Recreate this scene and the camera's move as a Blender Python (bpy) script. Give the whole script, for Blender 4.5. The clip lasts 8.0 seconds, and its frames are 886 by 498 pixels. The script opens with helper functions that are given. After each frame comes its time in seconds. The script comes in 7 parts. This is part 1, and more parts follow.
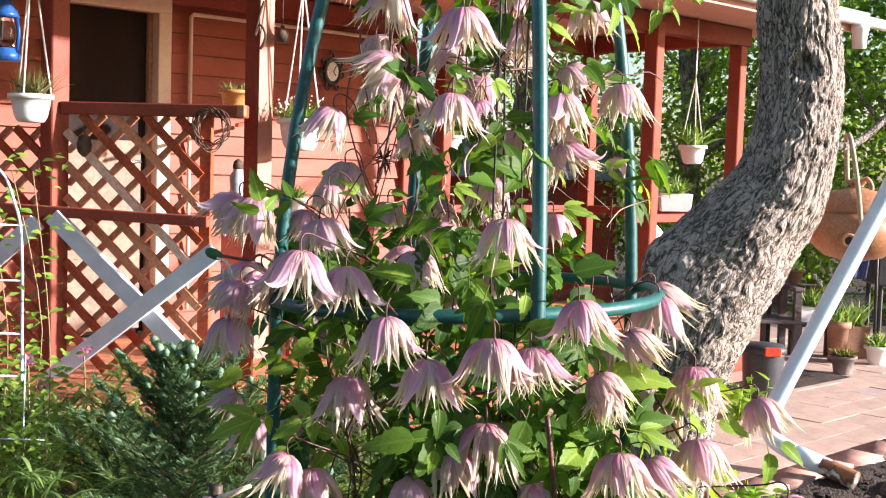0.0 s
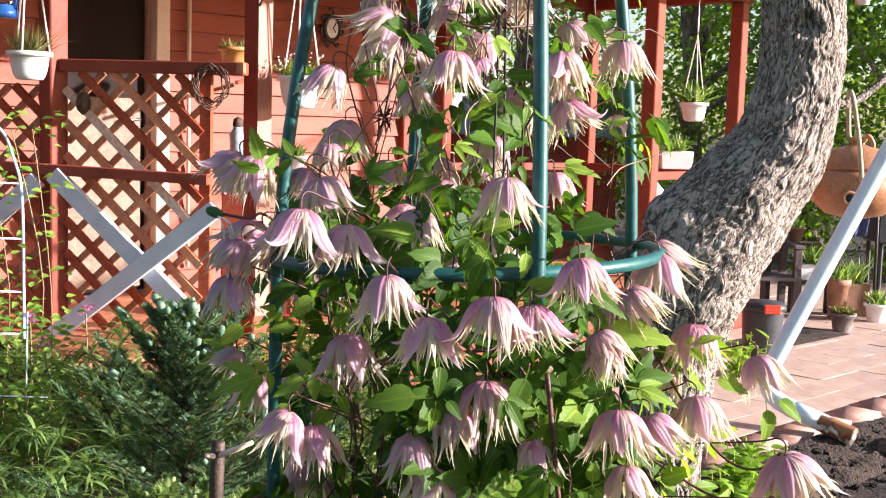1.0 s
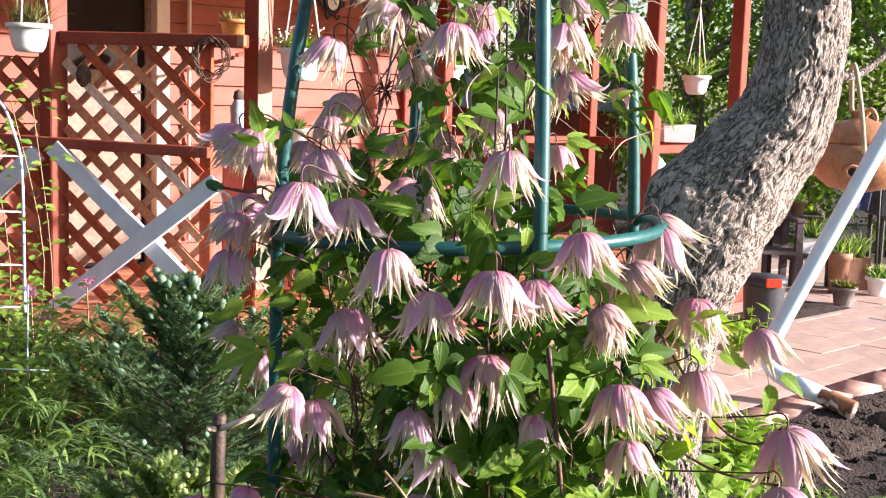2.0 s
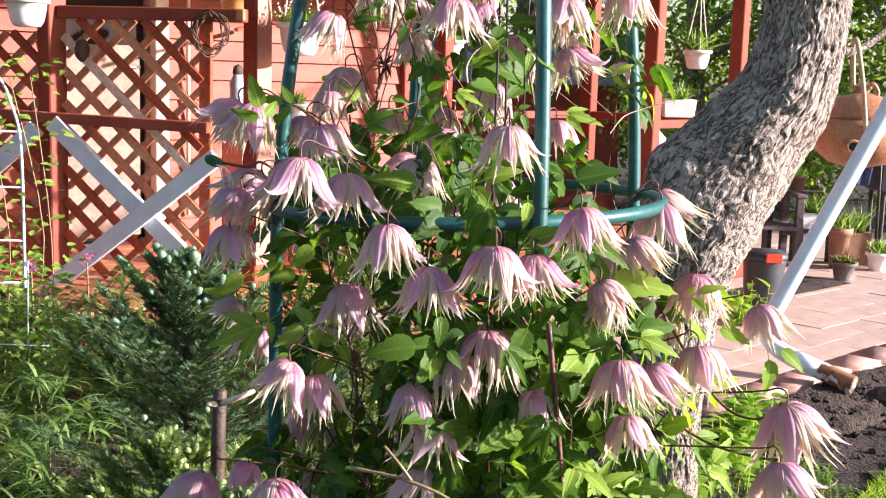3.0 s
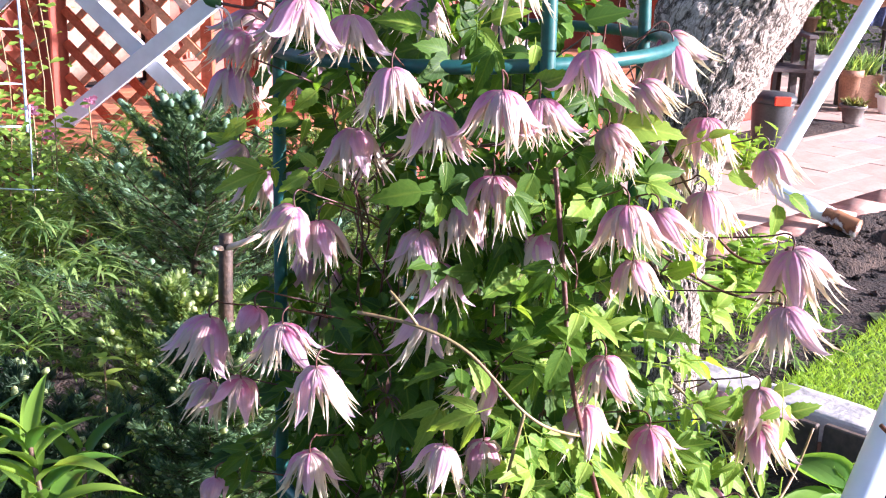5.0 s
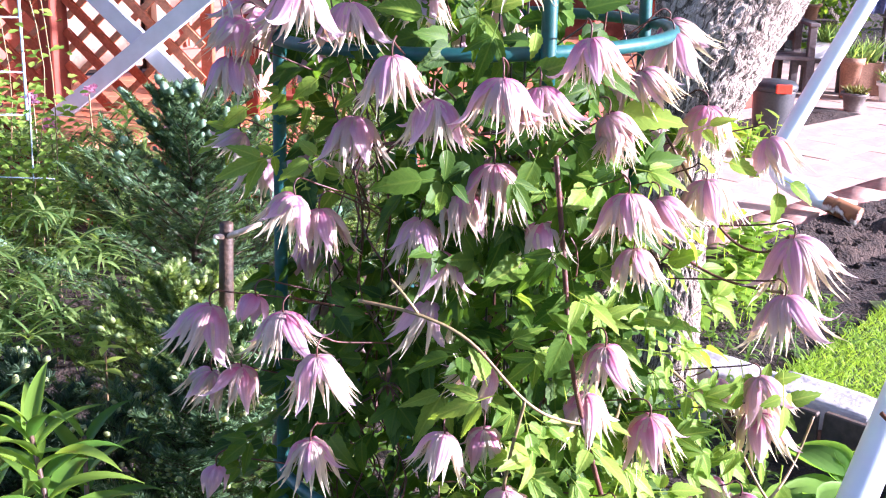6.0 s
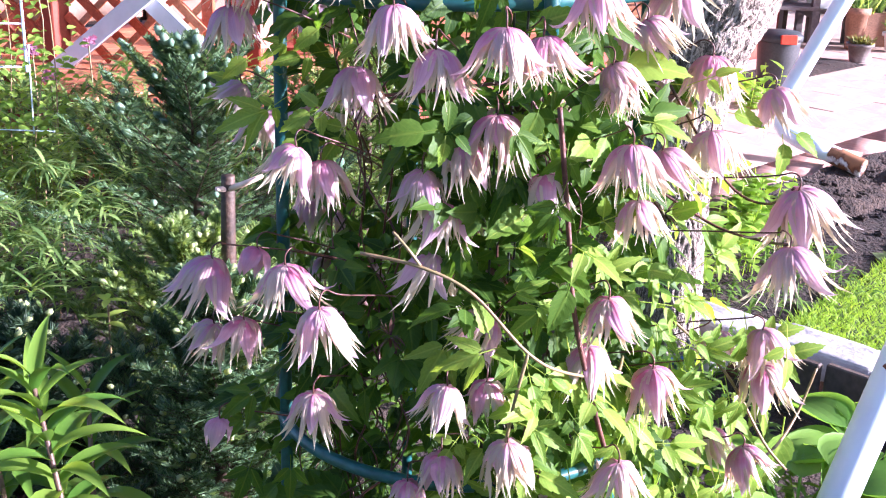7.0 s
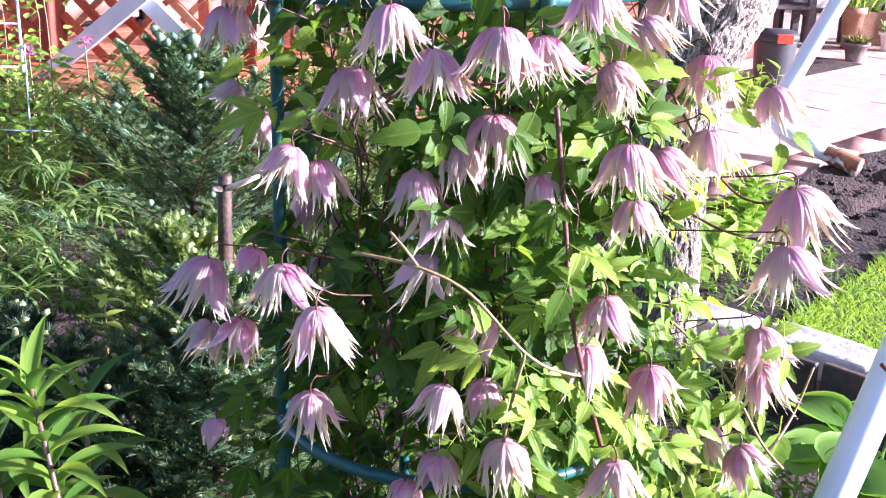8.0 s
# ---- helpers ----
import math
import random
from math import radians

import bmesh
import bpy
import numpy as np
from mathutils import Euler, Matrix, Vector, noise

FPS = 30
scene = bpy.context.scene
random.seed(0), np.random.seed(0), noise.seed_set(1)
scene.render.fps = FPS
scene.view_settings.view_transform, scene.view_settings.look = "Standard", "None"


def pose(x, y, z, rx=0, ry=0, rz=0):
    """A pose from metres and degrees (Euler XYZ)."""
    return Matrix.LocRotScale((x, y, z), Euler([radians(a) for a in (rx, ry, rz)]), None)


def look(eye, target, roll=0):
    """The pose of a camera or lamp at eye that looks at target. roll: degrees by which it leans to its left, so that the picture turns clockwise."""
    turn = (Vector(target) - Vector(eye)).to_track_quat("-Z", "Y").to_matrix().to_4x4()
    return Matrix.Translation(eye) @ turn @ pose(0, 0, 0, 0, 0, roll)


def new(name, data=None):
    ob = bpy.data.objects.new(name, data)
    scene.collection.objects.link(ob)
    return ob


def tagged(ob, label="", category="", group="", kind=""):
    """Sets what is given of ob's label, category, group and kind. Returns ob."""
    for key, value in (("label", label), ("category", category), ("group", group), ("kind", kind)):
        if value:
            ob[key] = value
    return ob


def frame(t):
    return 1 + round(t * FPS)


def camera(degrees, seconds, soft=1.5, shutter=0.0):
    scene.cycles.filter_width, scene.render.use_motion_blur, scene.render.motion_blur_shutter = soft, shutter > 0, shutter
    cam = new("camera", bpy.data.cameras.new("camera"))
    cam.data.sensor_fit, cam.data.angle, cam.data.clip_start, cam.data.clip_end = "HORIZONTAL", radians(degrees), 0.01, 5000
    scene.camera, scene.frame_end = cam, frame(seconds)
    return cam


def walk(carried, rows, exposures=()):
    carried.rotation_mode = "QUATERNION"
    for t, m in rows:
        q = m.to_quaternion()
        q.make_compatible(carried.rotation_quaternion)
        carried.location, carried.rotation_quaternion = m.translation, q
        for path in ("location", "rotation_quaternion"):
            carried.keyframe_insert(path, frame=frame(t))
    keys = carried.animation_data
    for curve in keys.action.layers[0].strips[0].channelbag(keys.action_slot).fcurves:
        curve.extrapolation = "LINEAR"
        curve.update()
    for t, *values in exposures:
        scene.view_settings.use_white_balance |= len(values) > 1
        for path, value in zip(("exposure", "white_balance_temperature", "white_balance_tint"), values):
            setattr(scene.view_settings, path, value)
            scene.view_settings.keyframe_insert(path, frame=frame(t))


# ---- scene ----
cam = camera(40.94, 8.0, soft=1.15)
# seconds, place, then yaw, pitch and lean in degrees
ROWS = [
    (0.0, 0.0000, -0.0000, 1.5000, -0.00, -4.00, 1.80),
    (0.5, 0.0002, 0.0019, 1.4999, 0.01, -5.17, 1.78),
    (1.0, 0.0000, -0.0022, 1.5009, -0.04, -6.04, 1.77),
    (1.5, 0.0000, 0.0054, 1.5007, -0.02, -7.22, 1.84),
    (1.7, 0.0000, 0.0051, 1.5007, -0.02, -7.17, 1.83),
    (2.8, 0.0002, 0.0082, 1.5004, -0.04, -8.30, 1.81),
    (3.0, 0.0003, 0.0088, 1.5003, -0.05, -8.52, 1.80),
    (3.5, 0.0001, 0.0121, 1.5000, -0.03, -10.55, 1.78),
    (4.0, 0.0002, 0.0142, 1.5002, 0.04, -12.32, 1.76),
    (4.5, 0.0004, 0.0179, 1.5002, 0.04, -13.84, 1.72),
    (5.0, -0.0001, 0.0233, 1.4991, -0.03, -16.07, 1.75),
    (5.2, -0.0001, 0.0237, 1.4990, -0.03, -16.23, 1.74),
    (6.3, -0.0000, 0.0259, 1.4985, -0.00, -17.27, 1.70),
    (6.5, 0.0000, 0.0287, 1.4978, 0.03, -18.55, 1.65),
    (7.0, -0.0002, 0.0324, 1.4960, 0.04, -18.93, 1.63),
    (7.5, -0.0002, 0.0324, 1.4964, -0.00, -18.97, 1.62),
    (8.0, -0.0004, 0.0326, 1.4963, -0.12, -18.95, 1.61),
]
walk(cam, [(t, pose(x, y, z, 0, 0, yaw) @ pose(0, 0, 0, 90 + pitch) @ pose(0, 0, 0, 0, 0, lean)) for t, x, y, z, yaw, pitch, lean in ROWS],
     exposures=[(0.0, 1.64, 6250, 20), (3.0, 1.70, 6200, 25), (5.0, 2.10, 5700, 31), (6.5, 2.32, 5450, 39), (8.0, 2.32, 5450, 39)])

# ---- light ----
SUN_TO = Vector((0.945, -0.17, 0.27)).normalized()
world = bpy.data.worlds.new("sky")
scene.world = world
world.use_nodes = True
wn = world.node_tree
sky = wn.nodes.new("ShaderNodeTexSky")
sky.sky_type, sky.sun_disc = "NISHITA", False
sky.sun_elevation, sky.sun_rotation = math.asin(SUN_TO.z), math.atan2(SUN_TO.x, SUN_TO.y)
wn.links.new(sky.outputs[0], wn.nodes["Background"].inputs[0])
wn.nodes["Background"].inputs[1].default_value = 0.077
sun = new("sun", bpy.data.lights.new("sun", "SUN"))
sun.data.energy, sun.data.angle, sun.data.color = 5.0, radians(1.2), (1.0, 0.93, 0.83)
sun.matrix_basis = look(SUN_TO * 30, (0, 0, 0))

# ---- materials ----


def nodes_of(name):
    m = bpy.data.materials.new(name)
    m.use_nodes = True
    t = m.node_tree
    return m, t.nodes, t.links, t.nodes["Principled BSDF"]


def surface(name, a, b, rough=0.7, scale=8.0, fine=60.0, bump=0.3, stretch=(1, 1, 1), c=None, vary=0.0, metal=0.0, dist=0.004, grain=(0.75, 1.2)):
    """Two colours mixed by coarse noise, darkened or lifted by fine noise, with relief from both."""
    m, n, l, p = nodes_of(name)
    tc = n.new("ShaderNodeTexCoord")
    mp = n.new("ShaderNodeMapping")
    mp.inputs["Scale"].default_value = stretch
    l.new(tc.outputs["Object"], mp.inputs[0])
    n1 = n.new("ShaderNodeTexNoise")
    n1.inputs["Scale"].default_value, n1.inputs["Detail"].default_value = scale, 6
    n2 = n.new("ShaderNodeTexNoise")
    n2.inputs["Scale"].default_value, n2.inputs["Detail"].default_value = fine, 5
    l.new(mp.outputs[0], n1.inputs["Vector"]), l.new(mp.outputs[0], n2.inputs["Vector"])
    r = n.new("ShaderNodeValToRGB")
    r.color_ramp.elements[0].position, r.color_ramp.elements[1].position = 0.35, 0.66
    r.color_ramp.elements[0].color, r.color_ramp.elements[1].color = (*a, 1), (*b, 1)
    if c:
        e = r.color_ramp.elements.new(0.5)
        e.color = (*c, 1)
    l.new(n1.outputs[0], r.inputs[0])
    hs = n.new("ShaderNodeHueSaturation")
    l.new(r.outputs[0], hs.inputs["Color"])
    mr = n.new("ShaderNodeMapRange")
    mr.inputs[1].default_value, mr.inputs[2].default_value = 0.3, 0.7
    mr.inputs[3].default_value, mr.inputs[4].default_value = grain
    l.new(n2.outputs[0], mr.inputs[0])
    if vary:
        oi = n.new("ShaderNodeObjectInfo")
        m2 = n.new("ShaderNodeMapRange")
        m2.inputs[3].default_value, m2.inputs[4].default_value = 1 - vary, 1 + vary
        l.new(oi.outputs["Random"], m2.inputs[0])
        mu = n.new("ShaderNodeMath")
        mu.operation = "MULTIPLY"
        l.new(mr.outputs[0], mu.inputs[0]), l.new(m2.outputs[0], mu.inputs[1])
        l.new(mu.outputs[0], hs.inputs["Value"])
    else:
        l.new(mr.outputs[0], hs.inputs["Value"])
    l.new(hs.outputs[0], p.inputs["Base Color"])
    p.inputs["Roughness"].default_value, p.inputs["Metallic"].default_value = rough, metal
    if bump:
        bp = n.new("ShaderNodeBump")
        bp.inputs["Strength"].default_value, bp.inputs["Distance"].default_value = bump, dist
        l.new(n2.outputs[0], bp.inputs["Height"]), l.new(bp.outputs[0], p.inputs["Normal"])
    return m


def foliage(name, a, b, through_light=0.35, rough=0.45, glow=None, scale=25.0, island=False, veins=False):
    """A leaf: two greens picked piece by piece, mottled, with light shining through."""
    m, n, l, p = nodes_of(name)
    out = n["Material Output"]
    if island:
        rnd = n.new("ShaderNodeNewGeometry").outputs["Random Per Island"]
    else:
        rnd = n.new("ShaderNodeObjectInfo").outputs["Random"]
    tc = n.new("ShaderNodeTexCoord")
    nz = n.new("ShaderNodeTexNoise")
    nz.inputs["Scale"].default_value, nz.inputs["Detail"].default_value = scale, 4
    l.new(tc.outputs["Object"], nz.inputs["Vector"])
    ad = n.new("ShaderNodeMath")
    ad.operation = "MULTIPLY_ADD"
    ad.inputs[1].default_value, ad.inputs[2].default_value = 0.6, -0.3
    l.new(nz.outputs[0], ad.inputs[0])
    a2 = n.new("ShaderNodeMath")
    a2.operation = "ADD"
    a2.use_clamp = True
    l.new(ad.outputs[0], a2.inputs[0]), l.new(rnd, a2.inputs[1])
    p.inputs["Specular IOR Level"].default_value = 0.2
    mx = n.new("ShaderNodeMix")
    mx.data_type = "RGBA"
    l.new(a2.outputs[0], mx.inputs[0])
    mx.inputs[6].default_value, mx.inputs[7].default_value = (*a, 1), (*b, 1)
    colour = mx.outputs[2]
    if veins:
        # paler midrib and side veins, along the blade's own coordinates
        uv = n.new("ShaderNodeUVMap")
        sp = n.new("ShaderNodeSeparateXYZ")
        l.new(uv.outputs[0], sp.inputs[0])
        ab = n.new("ShaderNodeMath")
        ab.operation = "ABSOLUTE"
        l.new(sp.outputs[0], ab.inputs[0])
        sl = n.new("ShaderNodeMath")
        sl.operation = "MULTIPLY_ADD"
        sl.inputs[1].default_value = -0.45
        l.new(ab.outputs[0], sl.inputs[0]), l.new(sp.outputs[1], sl.inputs[2])
        fr = n.new("ShaderNodeMath")
        fr.operation = "PINGPONG"
        fr.inputs[1].default_value = 0.0585
        l.new(sl.outputs[0], fr.inputs[0])
        sv = n.new("ShaderNodeMapRange")
        sv.inputs[1].default_value, sv.inputs[2].default_value, sv.inputs[3].default_value, sv.inputs[4].default_value = 0.0, 0.018, 0.13, 0.0
        l.new(fr.outputs[0], sv.inputs[0])
        mv = n.new("ShaderNodeMapRange")
        mv.inputs[1].default_value, mv.inputs[2].default_value, mv.inputs[3].default_value, mv.inputs[4].default_value = 0.0, 0.09, 0.45, 0.0
        l.new(ab.outputs[0], mv.inputs[0])
        mm = n.new("ShaderNodeMath")
        mm.operation = "MAXIMUM"
        l.new(sv.outputs[0], mm.inputs[0]), l.new(mv.outputs[0], mm.inputs[1])
        vx = n.new("ShaderNodeMix")
        vx.data_type = "RGBA"
        l.new(mm.outputs[0], vx.inputs[0]), l.new(colour, vx.inputs[6])
        vx.inputs[7].default_value = (b[0] * 1.9, b[1] * 1.5, b[2] * 1.8, 1)
        colour = vx.outputs[2]
    l.new(colour, p.inputs["Base Color"])
    p.inputs["Roughness"].default_value = rough
    tr = n.new("ShaderNodeBsdfTranslucent")
    g = n.new("ShaderNodeMix")
    g.data_type, g.blend_type = "RGBA", "MULTIPLY"
    g.inputs[0].default_value = 1.0
    l.new(colour, g.inputs[6])
    g.inputs[7].default_value = (*(glow or (2.2, 2.0, 0.8)), 1)
    l.new(g.outputs[2], tr.inputs[0])
    ms = n.new("ShaderNodeMixShader")
    ms.inputs[0].default_value = through_light
    l.new(p.outputs[0], ms.inputs[1]), l.new(tr.outputs[0], ms.inputs[2]), l.new(ms.outputs[0], out.inputs[0])
    bp = n.new("ShaderNodeBump")
    if veins:
        bp.inputs["Strength"].default_value, bp.inputs["Distance"].default_value = 0.5, 0.0014
        bp.invert = True
        l.new(mm.outputs[0], bp.inputs["Height"])
        l.new(bp.outputs[0], tr.inputs["Normal"])
    else:
        bp.inputs["Strength"].default_value, bp.inputs["Distance"].default_value = 0.12, 0.001
        l.new(nz.outputs[0], bp.inputs["Height"])
    l.new(bp.outputs[0], p.inputs["Normal"])
    return m


def petal(name, base, mid, tip, vein, margin, through_light=0.4, glow=(1, 1, 1), stripe=0.10, veins=5):
    """A petal coloured along its length and paler towards its margins, with long veins; light shines through it."""
    m, n, l, p = nodes_of(name)
    out = n["Material Output"]

    def maths(kind, a, b=None, c=None):
        k = n.new("ShaderNodeMath")
        k.operation = kind
        for i, v in enumerate((a, b, c)):
            if v is None:
                continue
            if isinstance(v, (int, float)):
                k.inputs[i].default_value = v
            else:
                l.new(v, k.inputs[i])
        return k.outputs[0]

    def mixed(f, a, b):
        k = n.new("ShaderNodeMix")
        k.data_type = "RGBA"
        l.new(f, k.inputs[0])
        for i, v in ((6, a), (7, b)):
            if isinstance(v, tuple):
                k.inputs[i].default_value = (*v, 1)
            else:
                l.new(v, k.inputs[i])
        return k.outputs[2]

    uv = n.new("ShaderNodeUVMap")
    sp = n.new("ShaderNodeSeparateXYZ")
    l.new(uv.outputs[0], sp.inputs[0])
    oi = n.new("ShaderNodeObjectInfo")
    tc = n.new("ShaderNodeTexCoord")
    nz = n.new("ShaderNodeTexNoise")
    nz.inputs["Scale"].default_value, nz.inputs["Detail"].default_value = 4.5, 5
    l.new(tc.outputs["Object"], nz.inputs["Vector"])
    along = maths("ADD", sp.outputs[1], maths("MULTIPLY_ADD", oi.outputs["Random"], 0.34, -0.16))
    along = maths("ADD", along, maths("MULTIPLY_ADD", nz.outputs[0], 0.5, -0.25))
    r = n.new("ShaderNodeValToRGB")
    r.color_ramp.elements[0].color, r.color_ramp.elements[1].color = (*base, 1), (*tip, 1)
    r.color_ramp.elements[0].position, r.color_ramp.elements[1].position = 0.02, 0.92
    e = r.color_ramp.elements.new(0.34)
    e.color = (*mid, 1)
    l.new(along, r.inputs[0])
    across = maths("ABSOLUTE", maths("MULTIPLY_ADD", sp.outputs[0], 2.0, -1.0))
    edge = n.new("ShaderNodeMapRange")
    edge.inputs[1].default_value, edge.inputs[2].default_value, edge.inputs[3].default_value, edge.inputs[4].default_value = 0.45, 1.0, 0.0, 0.4
    l.new(across, edge.inputs[0])
    colour = mixed(edge.outputs[0], r.outputs[0], margin)
    wave = maths("SINE", maths("MULTIPLY_ADD", sp.outputs[0], math.tau * veins, math.pi / 2))
    line = n.new("ShaderNodeMapRange")
    line.inputs[1].default_value, line.inputs[2].default_value, line.inputs[3].default_value, line.inputs[4].default_value = 0.72, 1.0, 0.0, stripe
    l.new(wave, line.inputs[0])
    colour = mixed(line.outputs[0], colour, vein)
    l.new(colour, p.inputs["Base Color"])
    p.inputs["Roughness"].default_value = 0.5
    p.inputs["Specular IOR Level"].default_value = 0.35
    tr = n.new("ShaderNodeBsdfTranslucent")
    gl = n.new("ShaderNodeMix")
    gl.data_type, gl.blend_type = "RGBA", "MULTIPLY"
    gl.inputs[0].default_value = 1.0
    gl.inputs[7].default_value = (*glow, 1)
    l.new(colour, gl.inputs[6]), l.new(gl.outputs[2], tr.inputs[0])
    ms = n.new("ShaderNodeMixShader")
    ms.inputs[0].default_value = through_light
    bp = n.new("ShaderNodeBump")
    bp.inputs["Strength"].default_value, bp.inputs["Distance"].default_value = 0.3, 0.0012
    l.new(maths("ADD", wave, maths("MULTIPLY", nz.outputs[0], 2.0)), bp.inputs["Height"]), l.new(bp.outputs[0], p.inputs["Normal"])
    l.new(p.outputs[0], ms.inputs[1]), l.new(tr.outputs[0], ms.inputs[2]), l.new(ms.outputs[0], out.inputs[0])
    return m


GREEN_TUBE = surface("green plastic-coated tube", (0.007, 0.075, 0.072), (0.013, 0.105, 0.098), 0.42, 12, 90, 0.15, dist=0.001)
STEEL = surface("bright steel", (0.5, 0.5, 0.5), (0.65, 0.65, 0.65), 0.35, 20, 200, 0.1, metal=1.0)
RED_WOOD = surface("red-brown painted wood", (0.245, 0.054, 0.033), (0.315, 0.076, 0.048), 0.5, 4, 55, 0.2, (1, 1, 1), vary=0.1, grain=(0.88, 1.1))
PLANK = surface("salmon red painted plank", (0.275, 0.076, 0.047), (0.335, 0.100, 0.064), 0.55, 3, 40, 0.15, (1, 1, 4), vary=0.07, grain=(0.9, 1.08))
LATTICE = surface("lattice slat paint", (0.38, 0.075, 0.034), (0.48, 0.118, 0.056), 0.55, 6, 60, 0.3, vary=0.12)
# lighter copy of the slat paint, with sunlight put into the colour
LATTICE_SUNLIT = surface("sunlit lattice slat paint", (0.50, 0.17, 0.08), (0.62, 0.29, 0.155), 0.6, 6, 60, 0.3, vary=0.15)
PALE_WOOD = surface("pale weathered slat", (0.62, 0.42, 0.32), (0.74, 0.55, 0.44), 0.6, 5, 50, 0.3, vary=0.1)
WHITE_BOARD = surface("white painted board", (0.60, 0.66, 0.76), (0.70, 0.75, 0.84), 0.5, 3, 14, 0.03, grain=(0.9, 1.06))
CREAM = surface("cream door trim", (0.60, 0.48, 0.375), (0.68, 0.55, 0.44), 0.55, 5, 60, 0.08, grain=(0.94, 1.05))
DOOR = surface("dark brown door", (0.016, 0.011, 0.009), (0.028, 0.020, 0.017), 0.5, 3, 40, 0.1, (1, 1, 0.3), grain=(0.9, 1.1))
JAMB = surface("tan door jamb", (0.34, 0.22, 0.15), (0.42, 0.28, 0.20), 0.6, 4, 50, 0.2)
# paler tan that paints sunlight on the lower part of the brown door
DOOR_SUNLIT = surface("sunlit tan of the brown door", (0.225, 0.16, 0.12), (0.285, 0.205, 0.155), 0.55, 3, 40, 0.2)
POST_FACE = surface("pale pink post board", (0.40, 0.155, 0.105), (0.46, 0.19, 0.135), 0.6, 5, 60, 0.15, (1, 1, 0.3), grain=(0.92, 1.07))
SOFFIT = surface("salmon soffit board", (0.62, 0.36, 0.27), (0.70, 0.43, 0.33), 0.6, 4, 40, 0.1, grain=(0.93, 1.06))
FLOORWOOD = surface("orange-brown deck board", (0.40, 0.13, 0.06), (0.52, 0.19, 0.09), 0.5, 4, 50, 0.3, vary=0.12)
WHITE_PLASTIC = surface("white plastic", (0.76, 0.76, 0.76), (0.82, 0.82, 0.81), 0.4, 4, 12, 0.02, grain=(0.95, 1.04))
WHITE_PIPE = surface("pale blue-white painted metal pipe", (0.62, 0.75, 0.90), (0.72, 0.83, 0.95), 0.35, 3, 12, 0.02, grain=(0.95, 1.04))
RUST = surface("rust", (0.13, 0.045, 0.02), (0.30, 0.13, 0.06), 0.75, 18, 90, 0.5)
TERRACOTTA = surface("terracotta", (0.25, 0.125, 0.075), (0.36, 0.19, 0.115), 0.7, 7, 90, 0.35)
OCHRE = surface("ochre glazed clay", (0.48, 0.24, 0.07), (0.58, 0.31, 0.1), 0.55, 7, 90, 0.2)
CORD = surface("pale hanger cord", (0.62, 0.56, 0.50), (0.74, 0.69, 0.63), 0.8, 40, 200, 0.4)
ROPE = surface("jute rope", (0.42, 0.33, 0.22), (0.55, 0.45, 0.32), 0.9, 40, 200, 0.6)
TWIG = surface("dark twig", (0.05, 0.03, 0.022), (0.12, 0.075, 0.05), 0.8, 30, 150, 0.5)
VINE = surface("red-brown vine stem", (0.05, 0.018, 0.014), (0.14, 0.05, 0.035), 0.5, 30, 150, 0.3)
GREEN_STEM = surface("tan-green young stem", (0.20, 0.17, 0.07), (0.28, 0.17, 0.09), 0.5, 20, 120, 0.3)
BLACK = surface("black plastic", (0.012, 0.012, 0.014), (0.03, 0.03, 0.032), 0.5, 10, 80, 0.2)
GREY_BIN = surface("dark grey plastic bin", (0.028, 0.032, 0.037), (0.045, 0.05, 0.056), 0.5, 6, 80, 0.2)
RED_PLASTIC = surface("bright red plastic", (0.62, 0.05, 0.02), (0.72, 0.08, 0.035), 0.4, 9, 80, 0.1)
BLUE = surface("blue lacquer", (0.015, 0.09, 0.33), (0.03, 0.14, 0.45), 0.35, 9, 80, 0.2)
NAVY = surface("navy cloth", (0.03, 0.05, 0.12), (0.08, 0.1, 0.2), 0.85, 60, 200, 0.4)
DARK_WOOD = surface("dark brown timber", (0.05, 0.035, 0.028), (0.11, 0.075, 0.055), 0.7, 6, 60, 0.4)
GREY_WOOD = surface("weathered grey timber", (0.14, 0.12, 0.11), (0.24, 0.21, 0.19), 0.8, 6, 60, 0.5)
SOIL = surface("dark soil", (0.016, 0.010, 0.007), (0.066, 0.043, 0.031), 0.95, 11, 60, 1.0, dist=0.05)
PAVER = surface("pink concrete paver", (0.46, 0.325, 0.255), (0.55, 0.405, 0.325), 0.75, 5, 60, 0.3, vary=0.06, grain=(0.9, 1.08))
EDGE_PAVER = surface("brick red edge paver", (0.30, 0.155, 0.12), (0.42, 0.25, 0.20), 0.8, 7, 60, 0.5, vary=0.12, grain=(0.8, 1.15))
JOINT = surface("sandy joint", (0.42, 0.31, 0.27), (0.50, 0.38, 0.33), 0.9, 9, 90, 0.6)
STONE = surface("pale grey stone", (0.30, 0.29, 0.28), (0.44, 0.42, 0.40), 0.85, 9, 45, 0.5, (1, 1, 2), c=(0.40, 0.39, 0.375), dist=0.01, grain=(0.86, 1.08))
LAWN_SOIL = surface("lawn soil", (0.05, 0.07, 0.02), (0.09, 0.13, 0.03), 0.95, 9, 70, 0.6)
SLATE = surface("blue-grey shingle", (0.16, 0.18, 0.22), (0.24, 0.27, 0.31), 0.8, 8, 60, 0.4)

